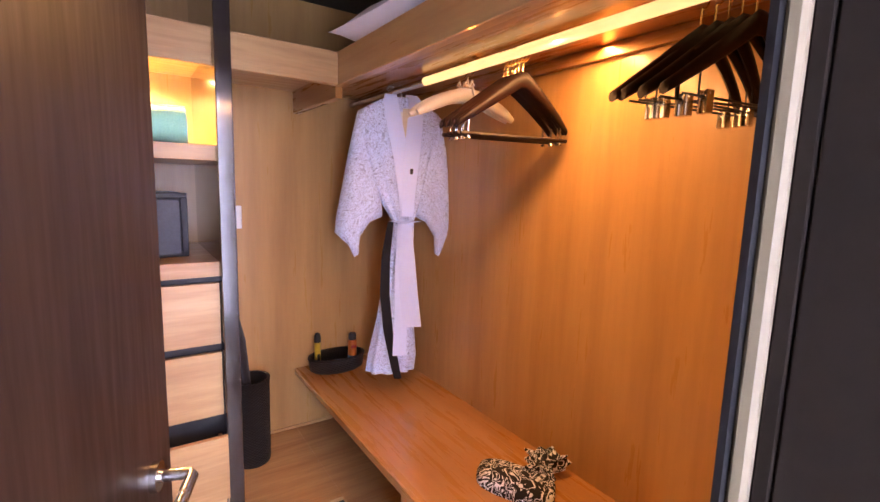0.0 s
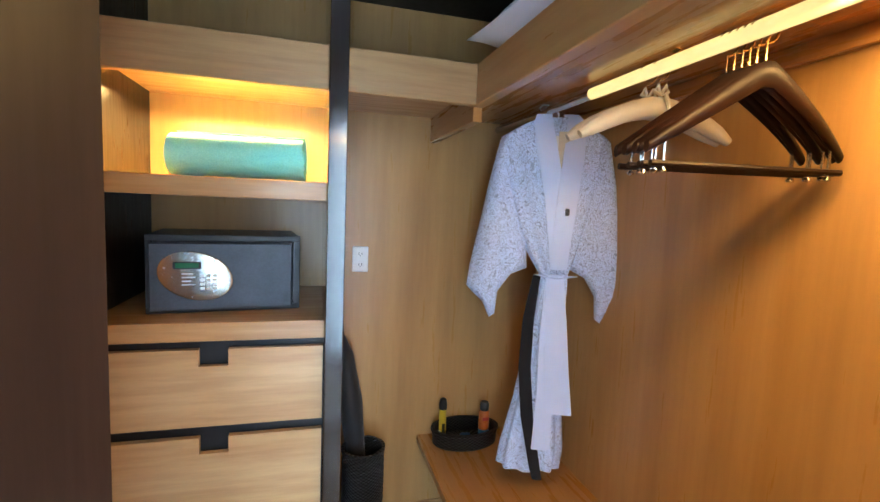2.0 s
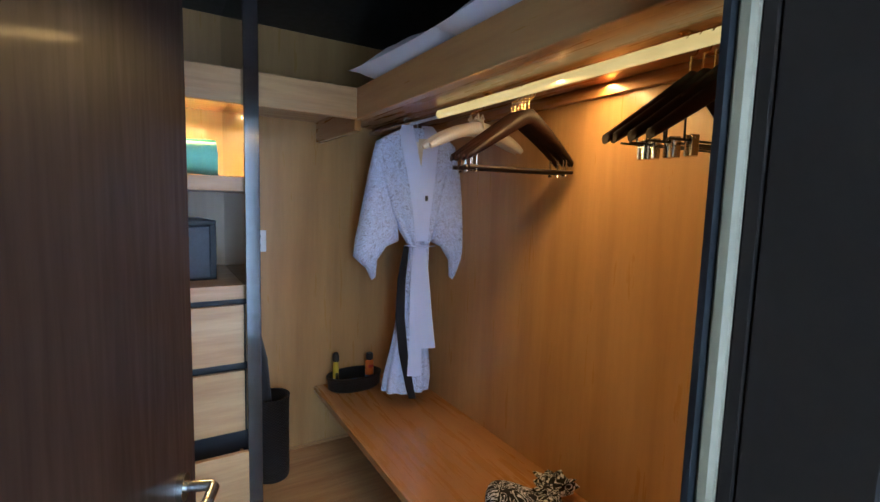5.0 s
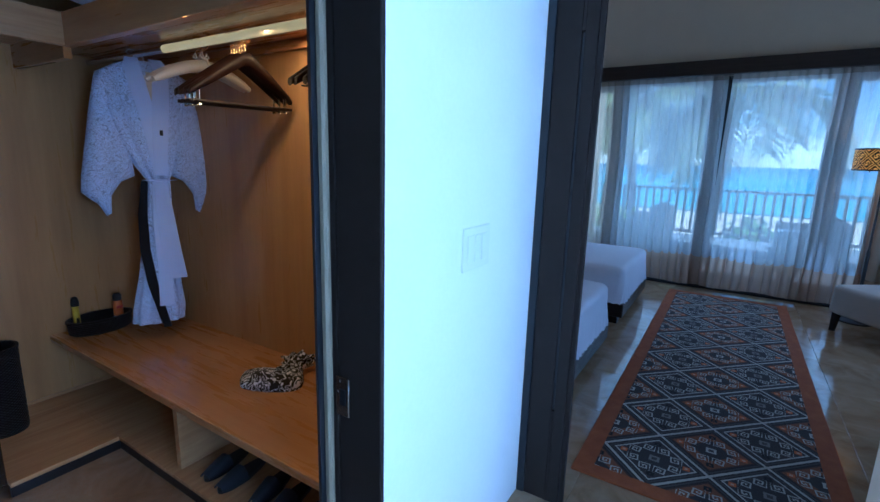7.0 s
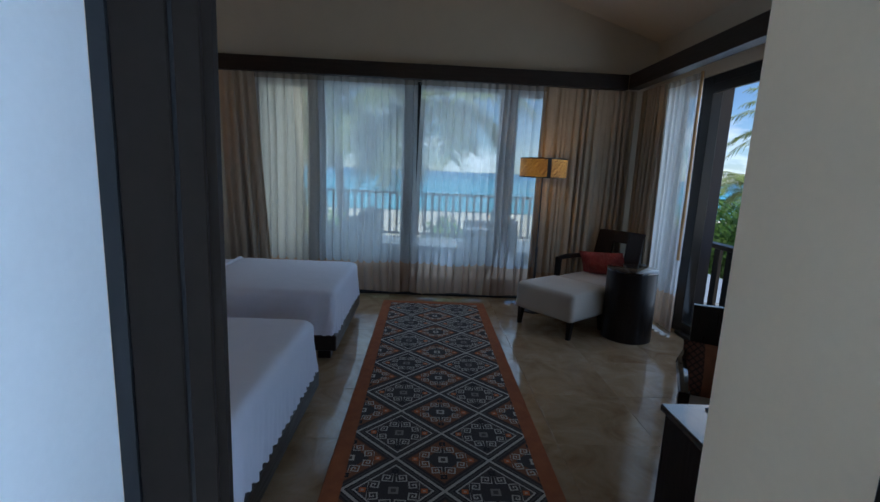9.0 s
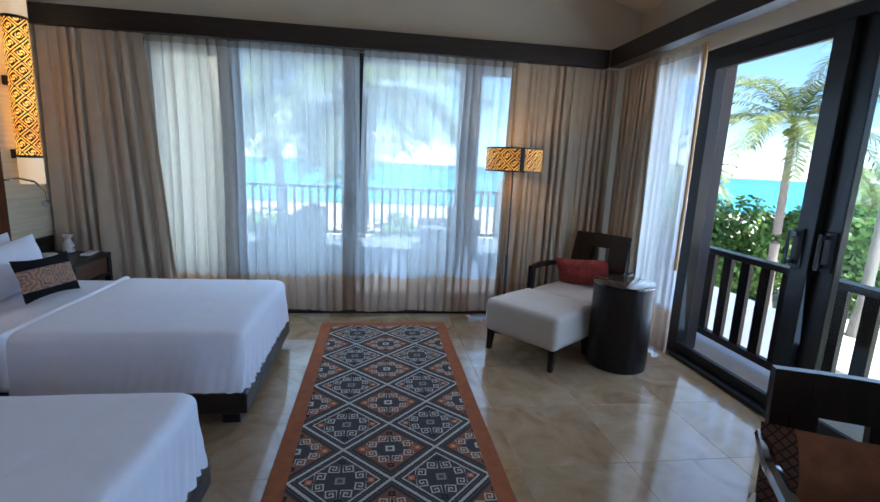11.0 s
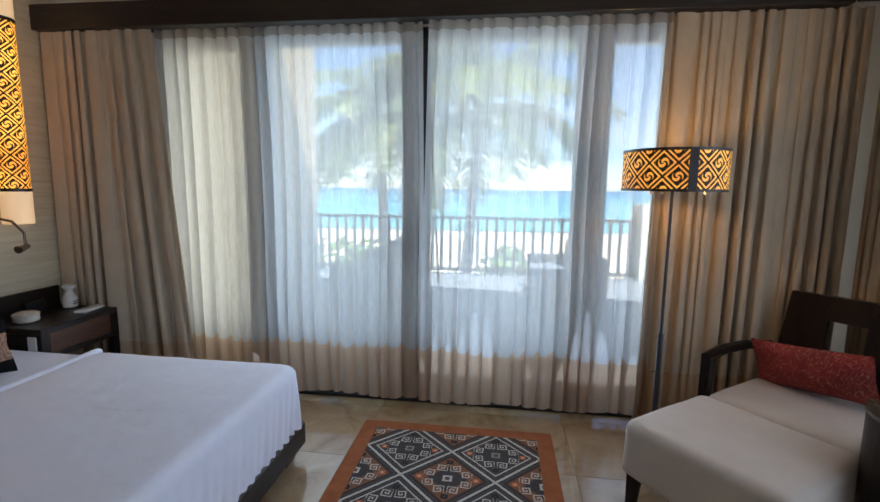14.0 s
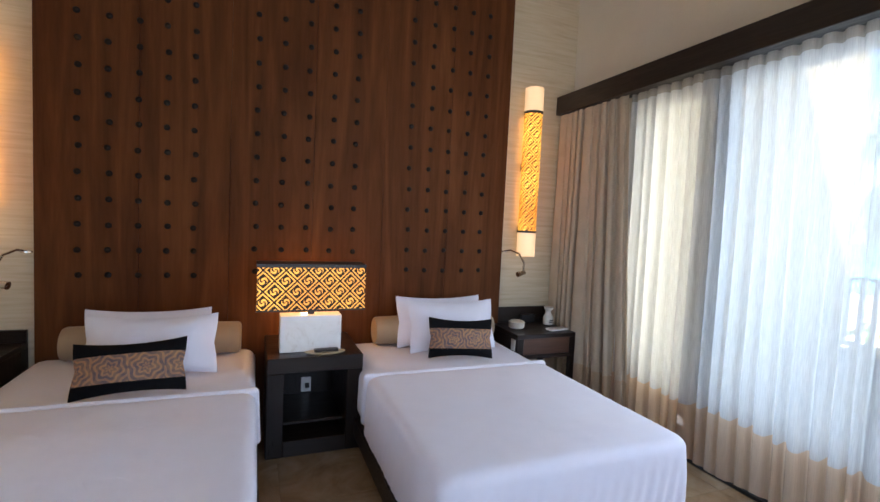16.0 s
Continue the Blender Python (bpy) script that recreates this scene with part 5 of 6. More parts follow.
# ---- closet: door and frame ----
setting("trim_closet_frame", boxes((0.888, 0.905, 0.317, 0.459, 0, 2.14), (0.888, 0.93, 0.4605, 0.482, 0, 2.14), (-0.06, -0.012, 0.312, 0.50, 0, 2.14), (-0.06, 0.905, 0.317, 0.459, 2.14, 2.159), bevel=0.003), "frame_grey", "dark grey frame round the closet door")
setting("trim_door_stop", boxes((0.874, 0.93, 0.482, 0.506, 0, 2.14), bevel=0.006), plain("cream_stop_paint", (0.30, 0.25, 0.16), 0.5, 0, 0.04), "cream painted door stop")
setting("trim_door_seal", boxes((0.862, 0.93, 0.506, 0.516, 0, 2.14)), "black", "black rubber door seal")
sp = thing("strike_plate", (0.886, 0.435, 0.875), "steel strike plate in the door jamb", "strike plate")
part("plate", boxes((-0.004, 0.0, -0.016, 0.03, -0.055, 0.055), bevel=0.003), "chrome", sp)
part("latch_hole", boxes((-0.006, -0.0042, -0.004, 0.014, -0.022, 0.022)), "black", sp)

DOOR = 19.8
dl = thing("closet_door", (-0.006, 0.462, 0), "dark stained closet door standing open", "door", rz=-DOOR)
part("leaf", boxes((-0.045, 0.0, 0.0, 0.86, -0.03, 2.135), bevel=0.003), "door_wood", dl)
hd = part("rose", tube(bmesh.new(), [(0.0, 0.76, 0.985), (0.012, 0.76, 0.985)], 0.027, 20), "chrome", dl, "round nickel rose", smooth=True)
b = bmesh.new()
tube(b, [(0.012, 0.76, 0.985), (0.06, 0.76, 0.985), (0.066, 0.752, 0.985), (0.066, 0.62, 0.978)], 0.011, 12)
part("lever", b, "chrome", hd, smooth=True)
for z in (0.32, 1.05, 1.85):
    h = part("hinge", boxes((0.0, 0.004, 0.004, 0.055, z - 0.05, z + 0.05), bevel=0.002), "chrome", dl, "steel hinge leaf")
    for dz in (-0.03, 0.0, 0.03):
        part("screw", tube(bmesh.new(), [(0.004, 0.03, z + dz), (0.0055, 0.03, z + dz)], 0.006, 10), "frame_alu", h)

sw = thing("light_switch", (1.366, 0.32, 1.22), "white triple rocker light switch", "light switch")
part("plate", boxes((-0.09, 0.09, -0.007, 0.0, -0.07, 0.07), bevel=0.003), "white_plastic", sw)
for k in (-1, 0, 1):
    part("rocker", boxes((k * 0.046 - 0.02, k * 0.046 + 0.02, -0.011, -0.0065, -0.045, 0.045), bevel=0.003), "white_plastic", sw)
ou = thing("wall_outlet", (0.72, 2.95, 1.322), "white double outlet plate on the maple wall", "outlet")
part("plate", boxes((-0.038, 0.038, -0.007, 0.0, -0.062, 0.062), bevel=0.003), "white_plastic", ou)
for s in (-1, 1):
    f = part("socket", boxes((-0.017, 0.017, -0.0095, -0.007, s * 0.026 - 0.015, s * 0.026 + 0.015), bevel=0.004), "white_plastic", ou)
    part("slot", boxes((-0.008, -0.005, -0.0105, -0.0096, s * 0.026 - 0.004, s * 0.026 + 0.007), (0.005, 0.008, -0.0105, -0.0096, s * 0.026 - 0.004, s * 0.026 + 0.007), (-0.002, 0.002, -0.0105, -0.0096, s * 0.026 - 0.011, s * 0.026 - 0.007)), "black", f)
mr = thing("wall_mirror", (1.655, 0.70, 0.86), "small round chrome shaving mirror on the wall", "mirror")
b = lathe(bmesh.new(), [(0.10, 0.0), (0.105, 0.012), (0.095, 0.02), (0.09, 0.016)], sides=28)
bmesh.ops.rotate(b, verts=b.verts, cent=(0, 0, 0), matrix=Matrix.Rotation(radians(-90), 3, "Y"))
part("rim", b, "chrome", mr, smooth=True)
b = lathe(bmesh.new(), [(0.089, 0.0165), (0.06, 0.022), (0.01, 0.025)], sides=28)
bmesh.ops.rotate(b, verts=b.verts, cent=(0, 0, 0), matrix=Matrix.Rotation(radians(-90), 3, "Y"))
part("mirror_glass", b, plain("mirror_silver", (0.9, 0.9, 0.9), 0.02, 1.0, 0.01, 5, 0.0), mr, smooth=True)

# ---- safe and towel ----
sf = thing("safe", (-0.005, 2.415, 1.193), "black hotel safe with its door ajar", "safe", rz=7)
sf.matrix_basis = pose(-0.035, 2.412, 1.193, 0, 0, 7) @ Matrix.Diagonal((1.13, 1.0, 1.02, 1.0))
part("body", boxes((0.0, 0.435, 0.02, 0.33, 0.0, 0.262), bevel=0.006), "black", sf)
part("front_frame", boxes((0.0, 0.435, 0.0, 0.02, 0.0, 0.02), (0.0, 0.435, 0.0, 0.02, 0.242, 0.262), (0.0, 0.018, 0.0, 0.02, 0.02, 0.242), (0.412, 0.435, 0.0, 0.02, 0.02, 0.242), bevel=0.002), "frame_alu", sf)
dr = part("door", boxes((0.012, 0.408, -0.022, -0.002, 0.012, 0.236), bevel=0.003), plain("safe_door_grey", (0.055, 0.06, 0.068), 0.42, 0.5, 0.3, 160, 0.15), sf, "grey hammered door")
b = lathe(bmesh.new(), [(0.5, 0.0), (0.49, 0.006), (0.46, 0.008)], sides=36, sx=0.212, sy=0.158)
bmesh.ops.rotate(b, verts=b.verts, cent=(0, 0, 0), matrix=Matrix.Rotation(radians(-22), 3, "Z"))
bmesh.ops.rotate(b, verts=b.verts, cent=(0, 0, 0), matrix=Matrix.Rotation(radians(90), 3, "X"))
bmesh.ops.translate(b, verts=b.verts, vec=(0.135, -0.0222, 0.128))
fp = part("keypad_plate", b, "chrome", dr, "chrome oval control plate", smooth=True)
part("display", boxes((0.075, 0.150, -0.0345, -0.0305, 0.152, 0.176), bevel=0.002), "black", fp)
part("screen", boxes((0.082, 0.143, -0.0355, -0.0346, 0.156, 0.172)), plain("green_display", (0.03, 0.16, 0.07), 0.25), fp)
for r in range(4):
    for c in range(3):
        part("key", boxes((0.146 + 0.017 * c, 0.159 + 0.017 * c, -0.0335, -0.0305, 0.082 + 0.014 * r, 0.092 + 0.014 * r), bevel=0.002), "white_plastic", fp)
for k, w in enumerate((0.03, 0.036, 0.024, 0.034)):
    part("writing", boxes((0.098, 0.098 + w, -0.0312, -0.0305, 0.134 - 0.012 * k, 0.138 - 0.012 * k)), "white_plastic", fp)

n = Nodes("aqua_terry")
f = n.noise(n.coords(), 260, 3)
x, y, z = n.split(n.coords())
leafy = n.math("SINE", n.math("ADD", n.math("MULTIPLY", n.noise(n.coords((1, 1, 1)), 9, 1), 30), n.math("MULTIPLY", x, 22)))
n.bump(n.math("ADD", f, n.math("MULTIPLY", n.math("GREATER_THAN", leafy, 0.2), 0.8)), 0.5, 0.006)
M["aqua"] = n.done(n.ramp(f, (0.3, (0.24, 0.70, 0.56)), (0.7, (0.36, 0.86, 0.70))), 0.95, Sheen_Weight=0.4)


def roll_at(u, v):
    turns = 3.2
    a = 6.28 * turns * u
    r = 0.025 + 0.061 * u + 0.003 * noise.noise(Vector((3 * u, 6 * v, 0)))
    return ((v - 0.5) * (0.43 + 0.015 * math.sin(9 * u)), 1.15 * r * math.cos(a), r * math.sin(a) * 0.98)


b = grid_mesh(110, 12, roll_at)
for f_ in b.faces:
    f_.smooth = True
tw = solid("rolled_towel", b, "aqua", "rolled aqua beach towel with embossed leaves", "towel", smooth=True, angle=80, at=(0.245, 2.50, 1.739), rz=-4)

# ---- hanging things ----
def robe_cloth():
    n = Nodes("scroll_print_cotton")
    vec = n.coords()
    f = n.noise(vec, 17, 1.0, 0.35, 2.6)
    g = n.noise(vec, 24, 1, 0.35, 2.0)
    l1 = n.math("COMPARE", n.math("FRACT", n.math("MULTIPLY", f, 8.0)), 0.5, 0.10)
    l2 = n.math("MULTIPLY", n.math("COMPARE", n.math("FRACT", n.math("MULTIPLY", g, 5.0)), 0.5, 0.08), 0.8)
    line = n.math("MAXIMUM", l1, l2)
    weave = n.noise(vec, 800, 2)
    n.bump(n.math("ADD", n.math("MULTIPLY", weave, 0.2), n.noise(vec, 11, 3)), 0.3, 0.01)
    return n.done(n.mix(n.math("MULTIPLY", line, 0.7), rgb(0.64, 0.74, 0.98), rgb(0.13, 0.15, 0.26)), 0.9)


M["robe"] = robe_cloth()
M["robe_plain"] = cloth("plain_white_cotton", (0.66, 0.74, 0.97), 0.9, 800, 0.04, 0.25)


def loft(rows, sides=36, ripple=0.0, folds=7, seed=0):
    """Closed sections stacked upward: rows of (z, centre x, half width, half depth, centre y)."""
    b = bmesh.new()
    rings = []
    for z, cx, hw, hd_, cy in rows:
        ring = []
        for k in range(sides):
            a = 2 * math.pi * k / sides
            c, s = math.cos(a), math.sin(a)
            w = 1 + ripple * math.sin(folds * a + 1.3 * seed + 2.2 * z) * (1.0 if hd_ > 0.02 else 0.4)
            ring.append(b.verts.new((cx + hw * math.copysign(abs(c) ** 0.85, c) * (0.5 + 0.5 * w), cy + hd_ * s * w + 0.006 * math.sin(30 * (cx + hw * c) + seed), z)))
        rings.append(ring)
    for r0, r1 in zip(rings, rings[1:]):
        for k in range(sides):
            b.faces.new((r0[k], r0[(k + 1) % sides], r1[(k + 1) % sides], r1[k]))
    b.faces.new(rings[0][::-1]), b.faces.new(rings[-1])
    return b


def thicken(b, t):
    bmesh.ops.recalc_face_normals(b, faces=b.faces)
    bmesh.ops.solidify(b, geom=b.faces[:], thickness=t)
    return b


rb = thing("kimono_robe", (1.435, 2.405, 0), "white scroll-print kimono robe on a hanger", "robe", rz=-20.8)
part("robe_body", loft([(0.515, -0.04, 0.125, 0.075, 0.0), (0.60, -0.03, 0.125, 0.07, 0.0), (0.80, -0.015, 0.095, 0.06, 0.0), (1.05, 0.0, 0.07, 0.05, 0.0), (1.28, 0.02, 0.055, 0.042, 0.0), (1.335, 0.02, 0.055, 0.04, 0.0), (1.40, 0.01, 0.085, 0.05, 0.0), (1.52, -0.005, 0.13, 0.06, 0.0), (1.66, -0.01, 0.165, 0.06, 0.0), (1.80, -0.012, 0.20, 0.05, 0.0), (1.885, -0.012, 0.20, 0.035, 0.0), (1.935, -0.008, 0.12, 0.03, 0.0), (1.96, 0.0, 0.07, 0.03, 0.0)], 48, 0.16, 9, 2), "robe", rb, smooth=True, angle=70)


def sleeve(s):
    # outline of the hanging sleeve, shoulder to cuff
    tip = [(0.19, 1.90), (0.225, 1.87), (0.262, 1.70), (0.295, 1.52), (0.325, 1.36), (0.335, 1.27), (0.30, 1.235), (0.265, 1.205), (0.235, 1.14), (0.212, 1.155), (0.205, 1.25), (0.155, 1.325), (0.09, 1.355), (0.10, 1.50), (0.13, 1.70), (0.16, 1.86)]
    k = 1.0 if s < 0 else 0.93
    b = bmesh.new()
    n_ = len(tip)
    cx, cz = sum(p[0] for p in tip) / n_, sum(p[1] for p in tip) / n_
    fr, bk = [], []
    for rr in (1.0, 0.85, 0.6, 0.3):
        ring_f, ring_b = [], []
        for x, z in tip:
            px, pz = cx + (x - cx) * rr, cz + (z - cz) * rr
            dpt = 0.036 * math.sqrt(max(0.0, 1 - rr ** 4)) * (1 + 0.35 * math.sin(60 * px + 8 * pz))
            ring_f.append(b.verts.new((s * px * k, -dpt - 0.006, pz)))
            ring_b.append(b.verts.new((s * px * k, dpt + 0.006, pz)))
        fr.append(ring_f), bk.append(ring_b)
    for rings in (fr, bk):
        for r0, r1 in zip(rings, rings[1:]):
            for i in range(n_):
                b.faces.new((r0[i], r0[(i + 1) % n_], r1[(i + 1) % n_], r1[i]))
        b.faces.new(rings[-1])
    for i in range(n_):
        b.faces.new((fr[0][i], bk[0][i], bk[0][(i + 1) % n_], fr[0][(i + 1) % n_]))
    return b


part("sleeve", sleeve(-1), "robe", rb, smooth=True, angle=70)
part("sleeve", sleeve(1), "robe", rb, smooth=True, angle=70)


def ribbon(points, width, thick, tilt=0.0):
    """A flat cloth band along points (x, y, z), its width across x."""
    b = bmesh.new()
    rows = []
    for (x, y, z), w in zip(points, width if isinstance(width, (list, tuple)) else [width] * len(points)):
        rows.append([b.verts.new((x + dx * w / 2, y + dy + tilt * dx * w / 2, z)) for dx, dy in ((-1, -thick / 2), (0, -thick), (1, -thick / 2), (1, thick / 2), (-1, thick / 2))])
    for r0, r1 in zip(rows, rows[1:]):
        for k in range(5):
            b.faces.new((r0[k], r0[(k + 1) % 5], r1[(k + 1) % 5], r1[k]))
    b.faces.new(rows[0]), b.faces.new(rows[-1][::-1])
    return b


part("collar", ribbon([(-0.055, -0.005, 1.975), (-0.06, -0.045, 1.93), (-0.035, -0.066, 1.80), (-0.005, -0.075, 1.65), (0.015, -0.07, 1.50), (0.028, -0.056, 1.36)], [0.06, 0.075, 0.08, 0.078, 0.07, 0.06], 0.008), "robe_plain", rb, "plain pale collar band", smooth=True)
part("collar", ribbon([(0.05, -0.005, 1.975), (0.07, -0.045, 1.93), (0.06, -0.064, 1.80), (0.045, -0.085, 1.65), (0.035, -0.082, 1.50), (0.03, -0.066, 1.36)], [0.06, 0.075, 0.08, 0.078, 0.07, 0.06], 0.008), "robe_plain", rb, "plain pale collar band", smooth=True)
part("sash", ribbon([(-0.04, -0.052, 1.335), (0.02, -0.066, 1.325), (0.085, -0.05, 1.335)], [0.05, 0.06, 0.05], 0.02), "robe_plain", rb, "white waist sash", smooth=True)
part("sash_end", ribbon([(0.02, -0.068, 1.34), (0.03, -0.08, 1.15), (0.045, -0.085, 0.95), (0.065, -0.085, 0.775)], [0.06, 0.085, 0.095, 0.10], 0.008), "robe_plain", rb, "hanging sash end", smooth=True)
part("sash_end", ribbon([(0.01, -0.06, 1.34), (0.0, -0.074, 1.1), (0.005, -0.082, 0.86), (0.0, -0.084, 0.62)], [0.05, 0.06, 0.065, 0.075], 0.006), "robe_plain", rb, "hanging sash end", smooth=True)
part("neck_label", ribbon([(0.0, -0.040, 1.885), (0.003, -0.046, 1.845), (0.004, -0.052, 1.80)], [0.045, 0.055, 0.055], 0.003), "white_plastic", rb, "blank white paper tag")
part("inner_tie", ribbon([(-0.05, -0.035, 1.33), (-0.075, -0.05, 1.15), (-0.08, -0.062, 0.95), (-0.06, -0.078, 0.75), (-0.02, -0.083, 0.55), (-0.005, -0.082, 0.49)], [0.03, 0.045, 0.05, 0.05, 0.045, 0.04], 0.006), cloth("black_tie_cotton", (0.008, 0.008, 0.010), 0.95, 700, 0.1, 0.1, 0.0), rb, "black tie hanging from the waist", smooth=True)
part("emblem", boxes((0.036, 0.052, -0.099, -0.095, 1.575, 1.603), bevel=0.002), "black", rb, "small dark emblem")
part("paper_tag", boxes((0.0, 0.042, -0.06, -0.057, 1.76, 1.90), bevel=0.003), plain("cream_card", (0.62, 0.55, 0.40), 0.7), rb, "cream paper tag")
for dx, dy in ((0.0, -0.01), (-0.05, 0.03)):
    b = bmesh.new()
    tube(b, [(dx, dy, 1.93), (dx, dy, 1.975), (dx - 0.012, dy, 1.99), (dx - 0.021, dy, 2.005), (dx - 0.01, dy, 2.018), (dx + 0.012, dy, 2.018), (dx + 0.02, dy, 2.002)], 0.0035, 8)
    part("hook", b, "white_plastic", rb, "white hanger hook", smooth=True)


def hanger_arm(span, rise, thick, mat, parent, contour=0.045):
    """The shaped wooden shoulder piece, across x."""
    n_ = 20

    def at(u, v):
        a = 2 * u - 1
        x = a * span / 2
        top = -rise * (abs(a) ** 1.12) + 0.016 * (1 - abs(a) ** 0.5)
        deep = 0.054 - 0.026 * abs(a) ** 1.5
        ang = 2 * math.pi * v
        yy = contour * (abs(a) ** 2) - contour * 0.3
        return (x, yy + thick * math.cos(ang) * (0.7 + 0.5 * abs(a)), top - deep / 2 + deep / 2 * math.sin(ang))
    b = grid_mesh(n_, 9, at)
    bmesh.ops.remove_doubles(b, verts=b.verts, dist=0.0003)
    bmesh.ops.holes_fill(b, edges=[e for e in b.edges if e.is_boundary])
    return part("shoulder", b, mat, parent, smooth=True, angle=60)


def hook_part(parent, mat, z0):
    b = bmesh.new()
    pts = [(0, 0, z0), (0, 0, z0 + 0.045)] + [(0.024 * math.sin(radians(a)) - 0.0, 0, z0 + 0.072 - 0.026 * math.cos(radians(a))) for a in range(0, 260, 26)]
    tube(b, pts, 0.0024, 8)
    return part("hook", b, mat, parent, "curved brass hook", smooth=True)


M["hanger_wood"] = wood("mahogany_hanger", (0.007, 0.0022, 0.0016), (0.012, 0.0034, 0.0022), (0.020, 0.006, 0.0035), "x", 0.40, 1.5, 0.0, 0.08, 0.25)


def trouser_hanger():
    t = thing("suit_hanger", (0, 0, 0), "dark mahogany suit hanger with a trouser bar", "hanger", "hangers on the rod")
    hanger_arm(0.46, 0.16, 0.010, "hanger_wood", t)
    hook_part(t, "brass", -0.0)
    b = bmesh.new()
    tube(b, [(-0.225, 0.02, -0.21), (0.225, 0.02, -0.21)], 0.0075, 8)
    part("trouser_bar", b, "hanger_wood", t, smooth=True)
    for s in (-1, 1):
        b = bmesh.new()
        tube(b, [(s * 0.195, 0.02, -0.145), (s * 0.195, 0.02, -0.222)], 0.0032, 8)
        lathe(b, [(0.006, 0), (0.008, 0.004), (0.006, 0.009)], (s * 0.195, 0.02, -0.229), 10)
        part("pin", b, "chrome", t, smooth=True)
    return t


def clip_hanger():
    t = thing("clip_hanger", (0, 0, 0), "dark mahogany hanger with metal skirt clips", "hanger", "hangers on the rod")
    hanger_arm(0.46, 0.16, 0.012, "hanger_wood", t)
    hook_part(t, "brass", -0.0)
    b = bmesh.new()
    tube(b, [(-0.20, 0.01, -0.185), (0.20, 0.01, -0.185)], 0.0028, 8)
    tube(b, [(-0.15, 0.01, -0.10), (-0.15, 0.01, -0.185)], 0.0024, 8)
    tube(b, [(0.15, 0.01, -0.10), (0.15, 0.01, -0.185)], 0.0024, 8)
    part("wire_bar", b, "black", t, smooth=True)
    for s in (-1, 1):
        part("clip", boxes((s * 0.13 - 0.011, s * 0.13 + 0.011, -0.006, 0.004, -0.222, -0.172), (s * 0.13 - 0.011, s * 0.13 + 0.011, 0.012, 0.018, -0.222, -0.172), (s * 0.13 - 0.008, s * 0.13 + 0.008, 0.002, 0.014, -0.195, -0.18), bevel=0.002), "chrome", t, "steel clip")
    return t


HOOK_Z = 1.99 + 0.017 - 0.098 + 0.0025
th = trouser_hanger()
th.matrix_basis = pose(1.405, 1.492, HOOK_Z, 0, 0, -9)
for k, (y, rz) in enumerate(((1.510, -11), (1.528, -8), (1.546, -12), (1.566, -7), (1.586, -12))):
    copy_thing(th, pose(1.402, y, HOOK_Z, 0, 0, rz))
ch_ = clip_hanger()
ch_.matrix_basis = pose(1.402, 0.765, HOOK_Z, 0, 0, -8)
for k, (y, rz) in enumerate(((0.795, -15), (0.822, -5), (0.852, -12), (0.885, -9))):
    copy_thing(ch_, pose(1.402, y, HOOK_Z, 0, 0, rz))


def padded_hanger(y, rz):
    t = thing("padded_hanger", (1.402, y, HOOK_Z), "cream satin padded hanger with a ribbon bow", "hanger", "padded hangers", rz=rz)
    sat = M["satin"]
    b = bmesh.new()
    pts = [(-0.215 + 0.43 * k / 12, 0, -0.025 - 0.085 * abs(-1 + k / 6) ** 1.6) for k in range(13)]
    tube(b, pts, [0.012, 0.021, 0.024, 0.025, 0.026, 0.027, 0.027, 0.027, 0.026, 0.025, 0.024, 0.021, 0.012], 12)
    part("padding", b, sat, t, smooth=True)
    hook_part(t, "brass", -0.0)
    b = bmesh.new()
    tube(b, [(0, -0.005, 0.0), (0.012, -0.015, 0.03), (0.02, -0.012, 0.012), (0.0, -0.012, 0.002), (-0.02, -0.012, 0.014), (-0.012, -0.015, 0.032), (0, -0.008, 0.0)], 0.005, 6)
    tube(b, [(0.004, -0.03, 0.0), (0.015, -0.034, -0.04), (0.022, -0.034, -0.085)], 0.006, 6)
    part("ribbon", b, sat, t, "satin bow", smooth=True)


M["satin"] = cloth("cream_satin", (0.55, 0.49, 0.37), 0.35, 500, 0.06, 0.1)
padded_hanger(1.80, -10)
padded_hanger(1.85, -16)

# pillows on the high shelf
for k, (y, rz) in enumerate(((1.93, -86), (1.20, -94))):
    o = solid("spare_pillow", pillow_mesh(0.68, 0.48, 0.19, 61 + k), "bed_white", "spare white pillow lying on the high shelf", "pillow", "spare pillows", smooth=True)
    o.matrix_basis = pose(1.485, y, 2.148, 90, 0, rz)

# ---- bench and floor things ----
def wicker():
    n = Nodes("black_wicker")
    x, y, z = n.split(n.coords())
    a = n.math("ARCTAN2", y, x)
    w = n.math("MULTIPLY", n.math("SINE", n.math("MULTIPLY", a, 26.0)), n.math("SINE", n.math("MULTIPLY", z, 420.0)))
    n.bump(w, 0.8, 0.006)
    return n.done(n.ramp(w, (0.2, (0.006, 0.006, 0.007)), (0.9, (0.022, 0.022, 0.024))), 0.38)


